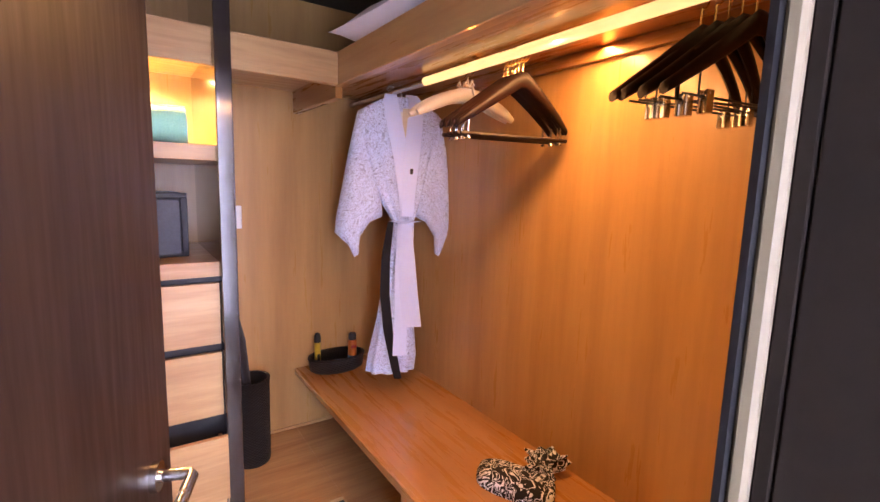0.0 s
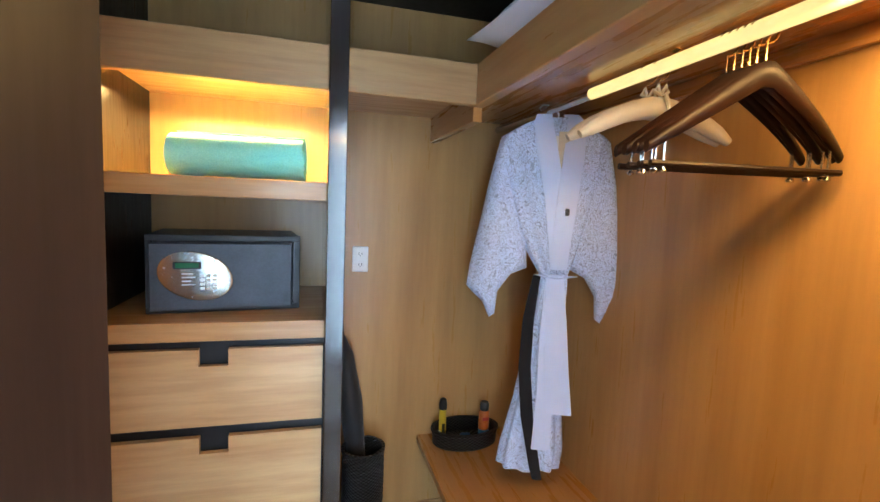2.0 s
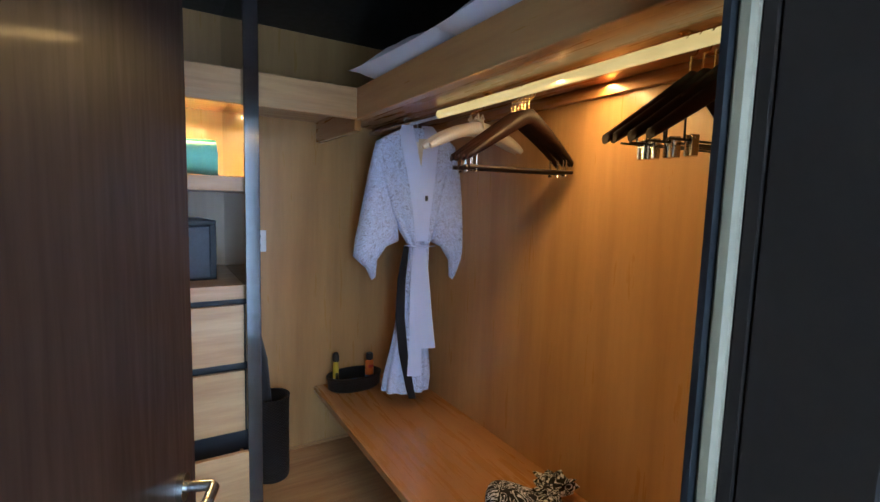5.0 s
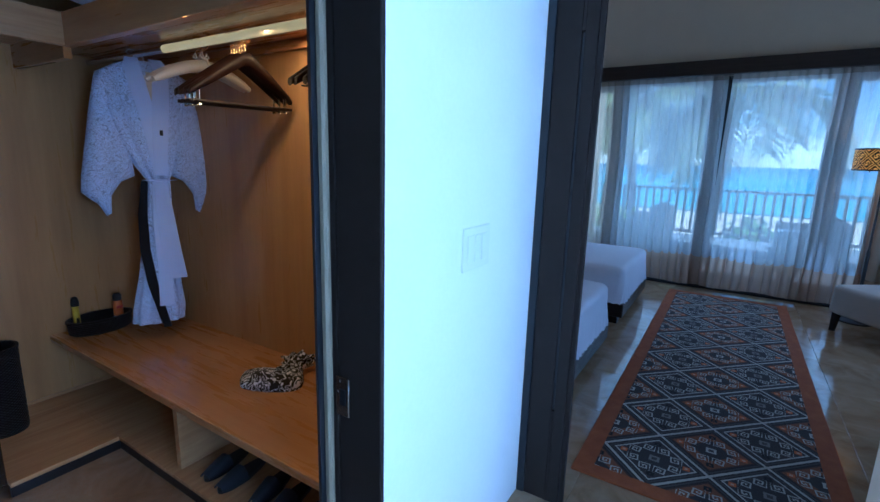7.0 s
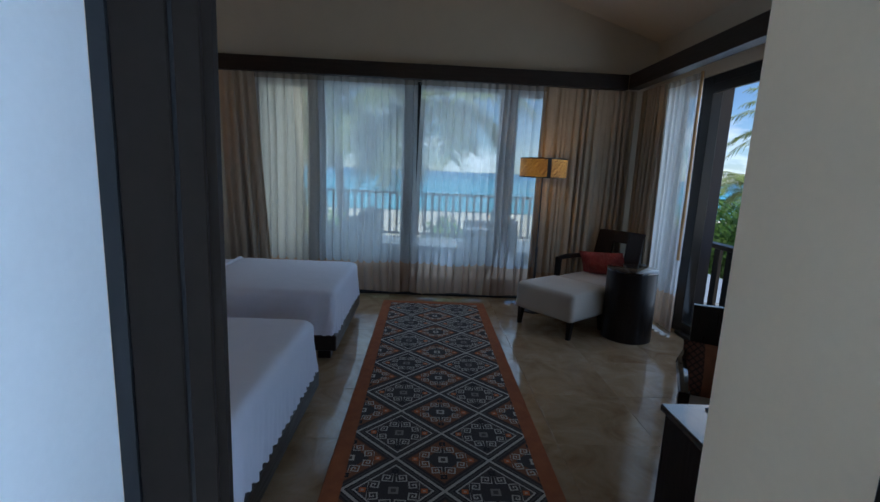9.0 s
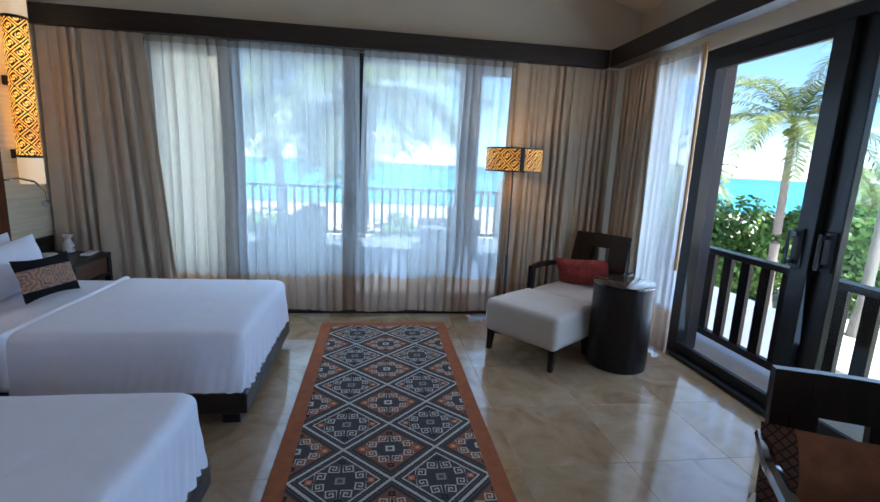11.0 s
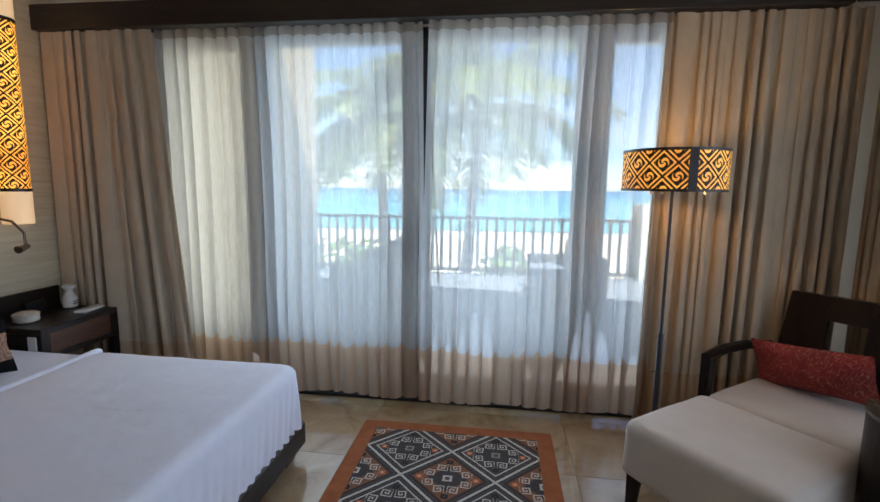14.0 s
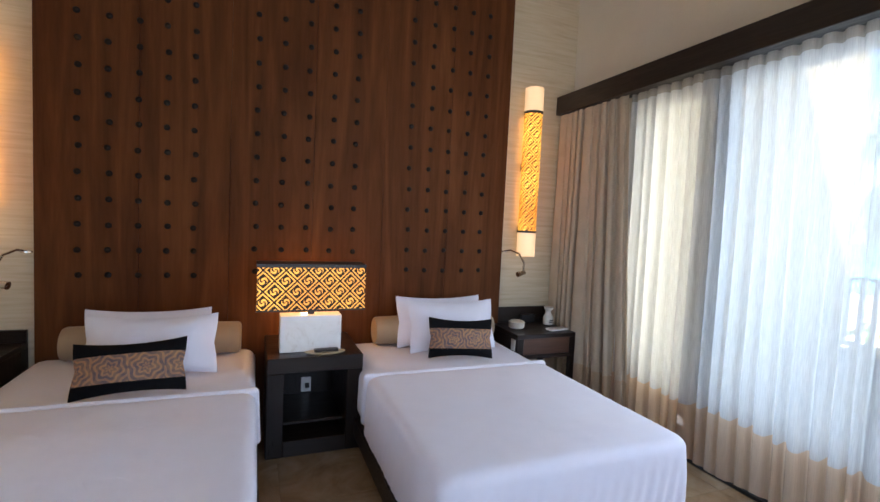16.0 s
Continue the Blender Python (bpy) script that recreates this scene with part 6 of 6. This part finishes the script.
M["wicker"] = wicker()
bk = thing("umbrella_basket", (0.735, 2.735, 0.022), "tall black wicker umbrella basket", "basket")
b = bmesh.new()
N = 40
prof = [(0.092, 0.0), (0.096, 0.02)] + [(0.094 + 0.002 * (k % 2), 0.02 + 0.43 * k / 24) for k in range(25)] + [(0.099, 0.452), (0.099, 0.465), (0.086, 0.465), (0.084, 0.02)]
lathe(b, prof, (0, 0, 0), N)
part("body", b, "wicker", bk, smooth=True)
um = thing("umbrella", (0.735, 2.735, 0.05), "folded black umbrella leaning in the basket", "umbrella")
b = bmesh.new()
tube(b, [(0.02, 0.02, 0.0), (-0.02, 0.05, 0.3), (-0.055, 0.085, 0.62), (-0.085, 0.11, 0.84), (-0.098, 0.125, 0.92)], [0.014, 0.042, 0.056, 0.038, 0.014], 10)
part("canopy", b, cloth("black_umbrella_cloth", (0.012, 0.012, 0.014), 0.6, 400, 0.2, 0.5), um, smooth=True)
b = bmesh.new()
tube(b, [(-0.098, 0.125, 0.92), (-0.115, 0.142, 1.08), (-0.12, 0.147, 1.13)], [0.011, 0.013, 0.012], 10)
part("handle", b, "black", um, smooth=True)

ty = thing("wicker_tray", (1.255, 2.83, 0.405), "oval black wicker tray on the bench", "tray")
part("tray_wall", lathe(bmesh.new(), [(0.15, 0.0), (0.165, 0.01), (0.170, 0.072), (0.177, 0.078), (0.175, 0.090), (0.162, 0.090), (0.156, 0.016)], sides=40, sy=0.62), "wicker", ty, smooth=True)
fl_ = thing("flashlight", (1.145, 2.86, 0.421), "yellow and black flashlight standing in the tray", "flashlight")
part("barrel", lathe(bmesh.new(), [(0.022, 0.0), (0.024, 0.01), (0.018, 0.03), (0.018, 0.15), (0.020, 0.155)], sides=18), plain("yellow_plastic", (0.62, 0.42, 0.03), 0.4), fl_, smooth=True)
part("cap", lathe(bmesh.new(), [(0.020, 0.155), (0.021, 0.18), (0.016, 0.205), (0.006, 0.212)], sides=18), "black", fl_, smooth=True)
part("switch_panel", boxes((-0.008, 0.008, -0.0215, -0.016, 0.03, 0.085), bevel=0.003), "black", fl_)
ca = thing("spray_can", (1.36, 2.84, 0.421), "orange insect spray can with a black cap", "spray can")
part("can", lathe(bmesh.new(), [(0.026, 0.0), (0.027, 0.004), (0.027, 0.13), (0.022, 0.142)], sides=20), plain("orange_print", (0.58, 0.14, 0.02), 0.3), ca, smooth=True)
part("base_band", lathe(bmesh.new(), [(0.0275, 0.006), (0.0275, 0.045)], sides=20), plain("blue_print", (0.05, 0.20, 0.42), 0.3), ca, smooth=True)
part("cap", lathe(bmesh.new(), [(0.022, 0.142), (0.024, 0.148), (0.024, 0.175), (0.018, 0.185)], sides=20), "black", ca, smooth=True)
part("label_mark", boxes((-0.018, 0.016, -0.0283, -0.0265, 0.095, 0.112)), plain("red_print", (0.45, 0.03, 0.02), 0.4), ca)
solid("blue_tin", boxes((-0.026, 0.026, -0.02, 0.02, 0.0, 0.045), bevel=0.01, seg=2), plain("blue_tin_paint", (0.03, 0.13, 0.42), 0.35), "small rounded blue tin in the tray", "tin", smooth=True, at=(1.25, 2.80, 0.421))
wb = thing("small_bottle", (1.115, 2.81, 0.421), "tiny white bottle in the tray", "bottle")
part("body", lathe(bmesh.new(), [(0.010, 0), (0.011, 0.004), (0.011, 0.045), (0.006, 0.05)], sides=12), "white_plastic", wb, smooth=True)
part("cap", lathe(bmesh.new(), [(0.007, 0.05), (0.007, 0.064)], sides=12), "white_plastic", wb, smooth=True)


def batik_black():
    n = Nodes("black_white_batik")
    vec = n.coords()
    f = n.noise(vec, 15, 1, 0.4, 2.6)
    v = n.add("ShaderNodeTexVoronoi", Vector=vec, Scale=24.0).outputs[0]
    a = n.math("COMPARE", n.math("FRACT", n.math("MULTIPLY", f, 5.0)), 0.5, 0.17)
    d = n.math("LESS_THAN", v, 0.2)
    n.bump(n.noise(vec, 40, 3), 0.5, 0.01)
    return n.done(n.mix(n.math("MAXIMUM", a, d), rgb(0.008, 0.008, 0.010), rgb(0.74, 0.76, 0.84)), 0.85)


M["batik_black"] = batik_black()


def bag_body(u, v):
    # flat slumped pouch, its long side across x
    a, c = 2 * math.pi * u, v
    r = math.sin(math.pi * c * 0.5 + 0.02) if c < 1 else 1
    top = math.cos(math.pi * c * 0.5)
    x = 0.150 * r * math.copysign(abs(math.cos(a)) ** 0.55, math.cos(a))
    y = 0.085 * r * math.copysign(abs(math.sin(a)) ** 0.6, math.sin(a))
    k = noise.noise(Vector((9 * x, 11 * y, 1.7)))
    return (x, y + 0.25 * abs(x) * (1 if x < 0 else -0.3), max(0.0, 0.070 * top ** 0.45 + 0.016 * k * top - 0.02 * abs(x) / 0.15 * top))


def bag_neck(u, v):
    # gathered neck lying back from the pouch, its mouth ruffled
    a = 2 * math.pi * u
    r = 0.062 - 0.030 * math.sin(math.pi * min(1, v * 1.15)) + 0.02 * max(0, v - 0.7)
    ruff = 1 + 0.20 * v * math.sin(9 * a + 2) + 0.10 * math.sin(14 * a)
    return (0.075 + 0.035 * v + r * 1.15 * ruff * math.cos(a), 0.02 + 0.115 * v + 0.012 * math.sin(5 * a) * v, 0.045 + 0.015 * v + min(r, 0.042) * ruff * math.sin(a))


b = grid_mesh(40, 14, bag_body, True)
me_ = bpy.data.meshes.new("tmp")
b2 = grid_mesh(36, 10, bag_neck, True)
bmesh.ops.holes_fill(b2, edges=[e for e in b2.edges if e.is_boundary])
b2.to_mesh(me_)
b2.free()
bmesh.ops.holes_fill(b, edges=[e for e in b.edges if e.is_boundary])
b.from_mesh(me_)
bpy.data.meshes.remove(me_)
solid("cloth_bag", b, "batik_black", "black and white batik pouch slumped on the bench", "bag", smooth=True, angle=80, at=(1.395, 1.41, 0.406), rz=-51)


def slipper():
    t = thing("slipper", (0, 0, 0), "dark cloth slipper under the bench", "slipper", "slippers under the bench")
    o = [(0.045 * math.cos(radians(a)) * (1.0 if math.sin(radians(a)) > 0 else 0.85), 0.135 * math.sin(radians(a))) for a in range(0, 360, 18)]
    part("sole", prism(bmesh.new(), o, 0.0, 0.018, "z"), "black", t)
    b = grid_mesh(14, 8, lambda u, v: (0.046 * math.cos(math.pi * u) * (1 - 0.35 * v * v), 0.01 + 0.122 * v, 0.016 + 0.05 * math.sin(math.pi * u) * (1 - 0.55 * v)))
    part("upper", thicken(b, 0.005), cloth("dark_slipper_cloth", (0.016, 0.018, 0.024), 0.85, 400, 0.2, 0.2), t, smooth=True)
    return t


sl = slipper()
sl.matrix_basis = pose(1.22, 1.53, 0.022, 0, 0, 100)
for x, y, rz in ((1.21, 1.40, 96), (1.24, 1.22, 104), (1.23, 1.09, 98), (1.26, 0.92, 100), (1.25, 0.80, 96)):
    copy_thing(sl, pose(x, y, 0.022, 0, 0, rz))

# ---- outside ----
GROUND = -3.3
n = Nodes("sand_and_grass")
p_ = n.coords()
f1, f2 = n.noise(p_, 0.6, 4), n.noise(p_, 9, 4)
n.bump(f2, 0.4, 0.05)
M["ground"] = n.done(n.mix(n.ramp(f1, (0.45, (0, 0, 0)), (0.6, (1, 1, 1))), rgb(0.66, 0.58, 0.45), rgb(0.58, 0.50, 0.37)), 0.95)
b = bmesh.new()
bmesh.ops.create_grid(b, x_segments=2, y_segments=2, size=3500, matrix=Matrix.Translation((0, 0, GROUND)))
setting("ground", b, "ground", "pale beach sand reaching to the horizon")
n = Nodes("turquoise_sea")
x, y, z = n.split(n.coords())
dist = n.math("SQRT", n.math("ADD", n.math("MULTIPLY", x, x), n.math("MULTIPLY", y, y)))
sw_ = n.noise(n.coords((0.05, 0.02, 1)), 1.0, 3)
c = n.ramp(n.math("DIVIDE", dist, 900.0), (0.03, (0.10, 0.42, 0.44)), (0.12, (0.035, 0.30, 0.42)), (0.5, (0.012, 0.12, 0.28)))
n.bump(n.noise(n.coords((1, 1, 1)), 1.2, 4), 0.3, 0.15)
M["sea"] = n.done(n.mix(n.math("MULTIPLY", sw_, 0.4), c, rgb(0.05, 0.34, 0.42)), 0.3, Specular_IOR_Level=0.15)
b = bmesh.new()
shore = [(3400, -3400), (3400, 3400), (66, 3400), (64, 300), (60, 60), (55, 20), (56, -5), (58, -30), (60, -60), (40, -130), (-200, -600), (-300, -3400)]
b.faces.new([b.verts.new((px, py, GROUND + 0.12)) for px, py in shore])
setting("water", b, "sea", "turquoise sea with a pale shore")
# blue-grey base holds the bluish shade that lies on the terrace floor
setting("terrace", boxes((6.75, 11.75, -5.2, 4.2, GROUND, -0.03)), plain("shade_blue_terrace", (0.20, 0.225, 0.26), 0.5, 0, 0.12, 14, 0.15), "stone terrace before the sea-side window, bluish shade in its colour")
setting("balcony_slab", boxes((1.5, 6.75, -3.62, -3.05, -0.25, -0.01)), "terrace", "pale stone balcony slab")
setting("wall_terrace_wing", boxes((6.75, 10.25, 2.10, 2.40, -0.03, 4.6)), "plaster_out", "tan stucco wing wall on the terrace")
setting("wall_outer_south", boxes((-1.6, 5.55, -3.2, -3.05, GROUND, -0.25)), "plaster_out", "tan outer wall below the balcony")


def railing(name, p0, p1, z0, z1, step, width, label):
    a, c = Vector((*p0, 0)), Vector((*p1, 0))
    d = c - a
    t = thing(name, (p0[0], p0[1], 0), label, "railing", rz=math.degrees(math.atan2(d.y, d.x)))
    L = d.length
    part("top_rail", boxes((0, L, -0.055, 0.055, z1 - 0.05, z1), bevel=0.004), "wenge_x", t)
    part("bottom_rail", boxes((0, L, -0.03, 0.03, z0, z0 + 0.06), bevel=0.003), "wenge_x", t)
    k = 0.05
    while k < L - 0.05:
        part("baluster", boxes((k, k + width, -0.018, 0.018, z0 + 0.06, z1 - 0.05)), "wenge", t)
        k += step
    for x in (0.0, L - 0.09):
        part("post", boxes((x, x + 0.09, -0.045, 0.045, z0 - 0.06, z1 - 0.05)), "wenge", t)


railing("balcony_railing", (2.6, -3.44), (6.70, -3.44), 0.05, 0.88, 0.205, 0.095, "dark wooden slatted balcony railing")
railing("terrace_railing", (11.6, -5.0), (11.6, 4.1), 0.03, 1.0, 0.16, 0.05, "dark wooden slatted terrace railing")


def outdoor_sofa(x, y, rz):
    t = thing("outdoor_sofa", (x, y, -0.03), "dark woven outdoor sofa with blue-grey cushions", "sofa", "terrace sofas", rz=rz)
    part("frame", boxes((-0.8, 0.8, -0.4, 0.4, 0.06, 0.28), (-0.8, 0.8, 0.3, 0.42, 0.28, 0.72), (-0.86, -0.74, -0.4, 0.42, 0.0, 0.55), (0.74, 0.86, -0.4, 0.42, 0.0, 0.55), bevel=0.01), "black", t)
    part("seat_cushion", boxes((-0.73, 0.73, -0.39, 0.29, 0.28, 0.42), bevel=0.03, seg=2), cloth("blue_grey_cushion", (0.16, 0.19, 0.25)), t, smooth=True)
    part("back_cushion", boxes((-0.73, 0.73, 0.14, 0.29, 0.42, 0.78), bevel=0.03, seg=2), "frame_grey", t, smooth=True)


outdoor_sofa(9.7, 1.0, 180)
outdoor_sofa(9.8, -1.5, 180)
setting("terrace_parapet", boxes((11.5, 12.1, -4.6, -3.0, -0.03, 1.25)), "terrace", "low pale parapet at the terrace's end")


def leaf_mat(name, dark, light):
    n = Nodes(name)
    g = n.add("ShaderNodeNewGeometry").outputs["Random Per Island"]
    c = n.mix(0.3, n.ramp(g, (0.0, dark), (1.0, light)), n.ramp(n.noise(n.coords(), 6, 3), (0.3, dark), (0.7, light)))
    tl_ = n.add("ShaderNodeBsdfTranslucent", Color=c)
    n.put(n.bsdf, "Base Color", c)
    n.put(n.bsdf, "Roughness", 0.45)
    m = n.add("ShaderNodeMixShader", Fac=0.3)
    n.put(m, "1", n.bsdf.outputs[0]), n.put(m, "2", tl_.outputs[0])
    n.put(n.tree.nodes["Material Output"], "Surface", m.outputs[0])
    return n.mat


M["palm_leaf"] = leaf_mat("palm_leaf", (0.06, 0.12, 0.03), (0.33, 0.36, 0.12))
M["bush_leaf"] = leaf_mat("sea_grape_leaf", (0.06, 0.13, 0.02), (0.26, 0.42, 0.085))
M["bark"] = plain("palm_bark", (0.23, 0.20, 0.17), 0.9, 0, 0.25, 14, 0.6)


def palm(x, y, crown, lean_xy, seed, fronds=22, size=3.0, low=-12, sag=(4.5, 8.0), blade=0.85):
    rnd = random.Random(seed)
    h = crown - GROUND
    t = thing("palm_tree", (x, y, GROUND), "coconut palm with a curved ringed trunk and arching fronds", "palm tree", "palms by the beach")
    b = bmesh.new()
    pts, rad = [], []
    for k in range(19):
        s = k / 18
        pts.append((lean_xy[0] * (s ** 1.8 - 1), lean_xy[1] * (s ** 1.8 - 1), h * s))
        rad.append(0.17 * (1 - 0.45 * s) + (0.012 if k % 2 else 0) + (0.10 * (1 - s * 8) if s < 0.125 else 0))
    tube(b, pts, rad, 10)
    part("trunk", b, "bark", t, smooth=True)
    verts, faces = [], []
    for i in range(fronds):
        az = 2 * math.pi * (i / fronds) * 2.618 + rnd.uniform(-0.2, 0.2)
        el = radians(rnd.uniform(low, 76))
        L = size * rnd.uniform(0.8, 1.1)
        dirh = Vector((math.cos(az), math.sin(az), 0))
        spine = []
        p = Vector((0, 0, h))
        e = el
        seg = 16
        for k in range(seg + 1):
            spine.append(p.copy())
            p = p + (dirh * math.cos(e) + Vector((0, 0, math.sin(e)))) * (L / seg)
            e -= radians(rnd.uniform(*sag))
        side = Vector((-dirh.y, dirh.x, 0))
        for k in range(seg):
            d = (spine[k + 1] - spine[k])
            up = side.cross(d).normalized()
            base = len(verts)
            w = 0.035 * (1 - k / seg) + 0.006
            verts += [tuple(spine[k] - side * w), tuple(spine[k] + side * w), tuple(spine[k + 1] + side * w * 0.9), tuple(spine[k + 1] - side * w * 0.9)]
            faces.append((base, base + 1, base + 2, base + 3))
            if k < 2:
                continue
            ll = blade * size / 3.0 * (math.sin(math.pi * (0.10 + 0.86 * k / seg)) ** 0.6)
            for j in range(4):
                q = spine[k].lerp(spine[k + 1], j / 4)
                for s in (-1, 1):
                    out = (side * s * 0.75 + d.normalized() * rnd.uniform(0.45, 0.7) - up * rnd.uniform(0.05, 0.35) * 1.0).normalized()
                    droop = Vector((0, 0, -1)) * ll * rnd.uniform(0.25, 0.6)
                    m1 = q + out * ll * 0.5 + droop * 0.25
                    m2 = q + out * ll * rnd.uniform(0.85, 1.0) + droop
                    wv = d.normalized() * 0.022
                    base = len(verts)
                    verts += [tuple(q - wv), tuple(q + wv), tuple(m1 + wv), tuple(m1 - wv), tuple(m2)]
                    faces += [(base, base + 1, base + 2, base + 3), (base + 3, base + 2, base + 4)]
    me = bpy.data.meshes.new("crown")
    me.from_pydata(verts, [], faces)
    me.materials.append(M["palm_leaf"])
    ob = new("crown", me)
    ob.parent = t
    b = bmesh.new()
    for k in range(7):
        a = 0.9 * k
        bmesh.ops.create_icosphere(b, subdivisions=1, radius=0.11, matrix=Matrix.Translation((0.2 * math.cos(a), 0.2 * math.sin(a), h - 0.18 - 0.06 * (k % 3))))
    part("coconut_cluster", b, plain("green_coconut", (0.20, 0.21, 0.05), 0.5), t, smooth=True)


palm(14.9, -0.15, 3.3, (0.9, -0.3), 1, 30, 3.5)
palm(15.2, 2.5, 3.2, (0.7, 0.5), 2, 28, 3.0)
palm(16.3, -14.15, 3.35, (-0.2, 0.3), 3, 24, 4.1, -4, (3.0, 6.2), 0.55)
palm(14.6, -16.4, 6.4, (0.5, -0.8), 4, 20, 3.8, 0, (3.5, 6.5), 0.6)
palm(26.0, -18.0, 1.2, (0.6, 0.4), 5, 20, 2.6)
palm(22.0, -24.5, 1.4, (0.6, 0.4), 6, 20, 2.8)


def shrub(name, label, centres, count, leaf, seed):
    """Uneven leafy mass: leaves spread over lumps round the given centres."""
    rnd = random.Random(seed)
    verts, faces = [], []
    for i in range(count):
        cx, cy, cz, r = centres[rnd.randrange(len(centres))]
        v = Vector((rnd.gauss(0, 1), rnd.gauss(0, 1), rnd.gauss(0, 1))).normalized()
        q = Vector((cx, cy, cz)) + v * r * (0.72 + 0.38 * rnd.random()) + Vector((0, 0, 0.15 * noise.noise(Vector((cx * 3, cy * 3, i * 0.01)))))
        if q.z < GROUND:
            continue
        nrm = (v + Vector((rnd.uniform(-0.8, 0.8), rnd.uniform(-0.8, 0.8), rnd.uniform(-0.2, 0.9)))).normalized()
        a = nrm.orthogonal().normalized()
        c_ = nrm.cross(a)
        s = leaf * rnd.uniform(0.7, 1.3)
        base = len(verts)
        verts += [tuple(q - a * s), tuple(q - a * s * 0.3 + c_ * s * 0.7), tuple(q + a * s * 0.6 + c_ * s * 0.6), tuple(q + a * s), tuple(q + a * s * 0.5 - c_ * s * 0.65), tuple(q - a * s * 0.4 - c_ * s * 0.65)]
        faces.append(tuple(range(base, base + 6)))
    me = bpy.data.meshes.new(name)
    me.from_pydata(verts, [], faces)
    me.materials.append(M["bush_leaf"])
    return tagged(new(name, me), label, "hedge", "", "stuff")


rnd = random.Random(12)
lumps = []
for k in range(60):
    s = -9 + 26 * k / 59
    for j in range(2):
        lumps.append((18.6 - 0.7 * s + rnd.uniform(-0.8, 0.8) + 0.9 * j, -15.2 - 0.7 * s + rnd.uniform(-0.8, 0.8) - 0.9 * j, rnd.uniform(-2.6, -0.1), rnd.uniform(0.7, 1.2)))
shrub("sea_grape_hedge", "dense sunlit sea grape hedge between patio and beach", lumps, 72000, 0.095, 5)
lumps = [(13.4 + rnd.uniform(-0.6, 0.6), -1.6 + rnd.uniform(-0.8, 0.8), rnd.uniform(-2.8, -0.1), rnd.uniform(0.5, 0.8)) for k in range(14)]
lumps += [(13.6 + rnd.uniform(-0.6, 0.6), 2.7 + rnd.uniform(-0.8, 0.8), rnd.uniform(-2.8, -0.4), rnd.uniform(0.5, 0.8)) for k in range(12)]
lumps += [(13.8 + rnd.uniform(-0.6, 0.6), -5.0 + rnd.uniform(-0.9, 0.9), rnd.uniform(-2.8, -0.2), rnd.uniform(0.5, 0.9)) for k in range(12)]
shrub("beach_shrub", "rounded green shrubs below the terrace railing", lumps, 9000, 0.10, 6)

M["teak"] = wood("sunlit_teak", (0.30, 0.15, 0.06), (0.40, 0.21, 0.09), (0.48, 0.28, 0.13), "x", 0.55, 1.0)


def garden_chair(x, y, rz):
    t = thing("garden_chair", (x, y, GROUND), "slatted teak garden chair on the patio below", "garden chair", "patio chairs", rz=rz)
    for k in range(6):
        part("slat", boxes((-0.3, 0.3, -0.3 + 0.1 * k, -0.22 + 0.1 * k, 0.40, 0.425)), "teak", t)
    for k in range(5):
        part("back_slat", boxes((-0.28 + 0.12 * k, -0.2 + 0.12 * k, 0.30, 0.33, 0.43, 0.95)), "teak", t)
    for s in (-1, 1):
        part("frame", boxes((s * 0.31 - 0.025, s * 0.31 + 0.025, -0.30, -0.25, 0, 0.62), (s * 0.31 - 0.025, s * 0.31 + 0.025, 0.28, 0.33, 0, 0.98), (s * 0.31 - 0.04, s * 0.31 + 0.04, -0.32, 0.30, 0.62, 0.65)), "teak", t)
    return t


gc = garden_chair(7.4, -6.9, 25)
for x, y, rz in ((8.6, -7.4, -20), (6.3, -7.2, 60), (9.6, -6.5, 130)):
    copy_thing(gc, pose(x, y, GROUND, 0, 0, rz))
gt = thing("patio_table", (7.9, -6.2, GROUND), "teak patio table with a slatted top", "table")
for k in range(8):
    part("slat", boxes((-0.8, 0.8, -0.4 + 0.1 * k, -0.31 + 0.1 * k, 0.70, 0.73)), "teak", gt)
for x in (-0.7, 0.7):
    for y in (-0.33, 0.33):
        part("leg", boxes((x - 0.035, x + 0.035, y - 0.035, y + 0.035, 0, 0.70)), "teak", gt)
pg = thing("patio_post", (7.2, -5.6, GROUND), "upright teak post on the patio below", "post")
part("post", boxes((-0.06, 0.06, -0.06, 0.06, 0, 2.9)), "teak", pg)
setting("wall_garden", boxes((6.0, 16.0, -8.35, -8.15, GROUND, -1.6)), "white_paint", "low white garden wall below the hedge")

# ---- floor slabs ----
part_me = {}


def tile(x0, x1, y0, y1, z=0.0):
    key = (round(x1 - x0, 3), round(y1 - y0, 3))
    if key not in part_me:
        w, d = key
        part_me[key] = mesh_of("tile", boxes((-w / 2 + 0.0006, w / 2 - 0.0006, -d / 2 + 0.0006, d / 2 - 0.0006, -0.008, 0.0), bevel=0.0012), "marble")
    ob = new("tile", part_me[key])
    ob.parent = floor
    ob.location = ((x0 + x1) / 2, (y0 + y1) / 2, z)


def lay(x0, x1, y0, y1, step=0.6):
    y = y0
    while y < y1 - 0.01:
        x = x0
        while x < x1 - 0.01:
            tile(x, min(x + step, x1), y, min(y + step, y1))
            x += step
        y += step


lay(1.60, 6.55, -2.9, 2.5)
lay(-1.3, 1.60, -0.795, 0.32)
lay(-0.06, 0.93, 0.32, 0.50)
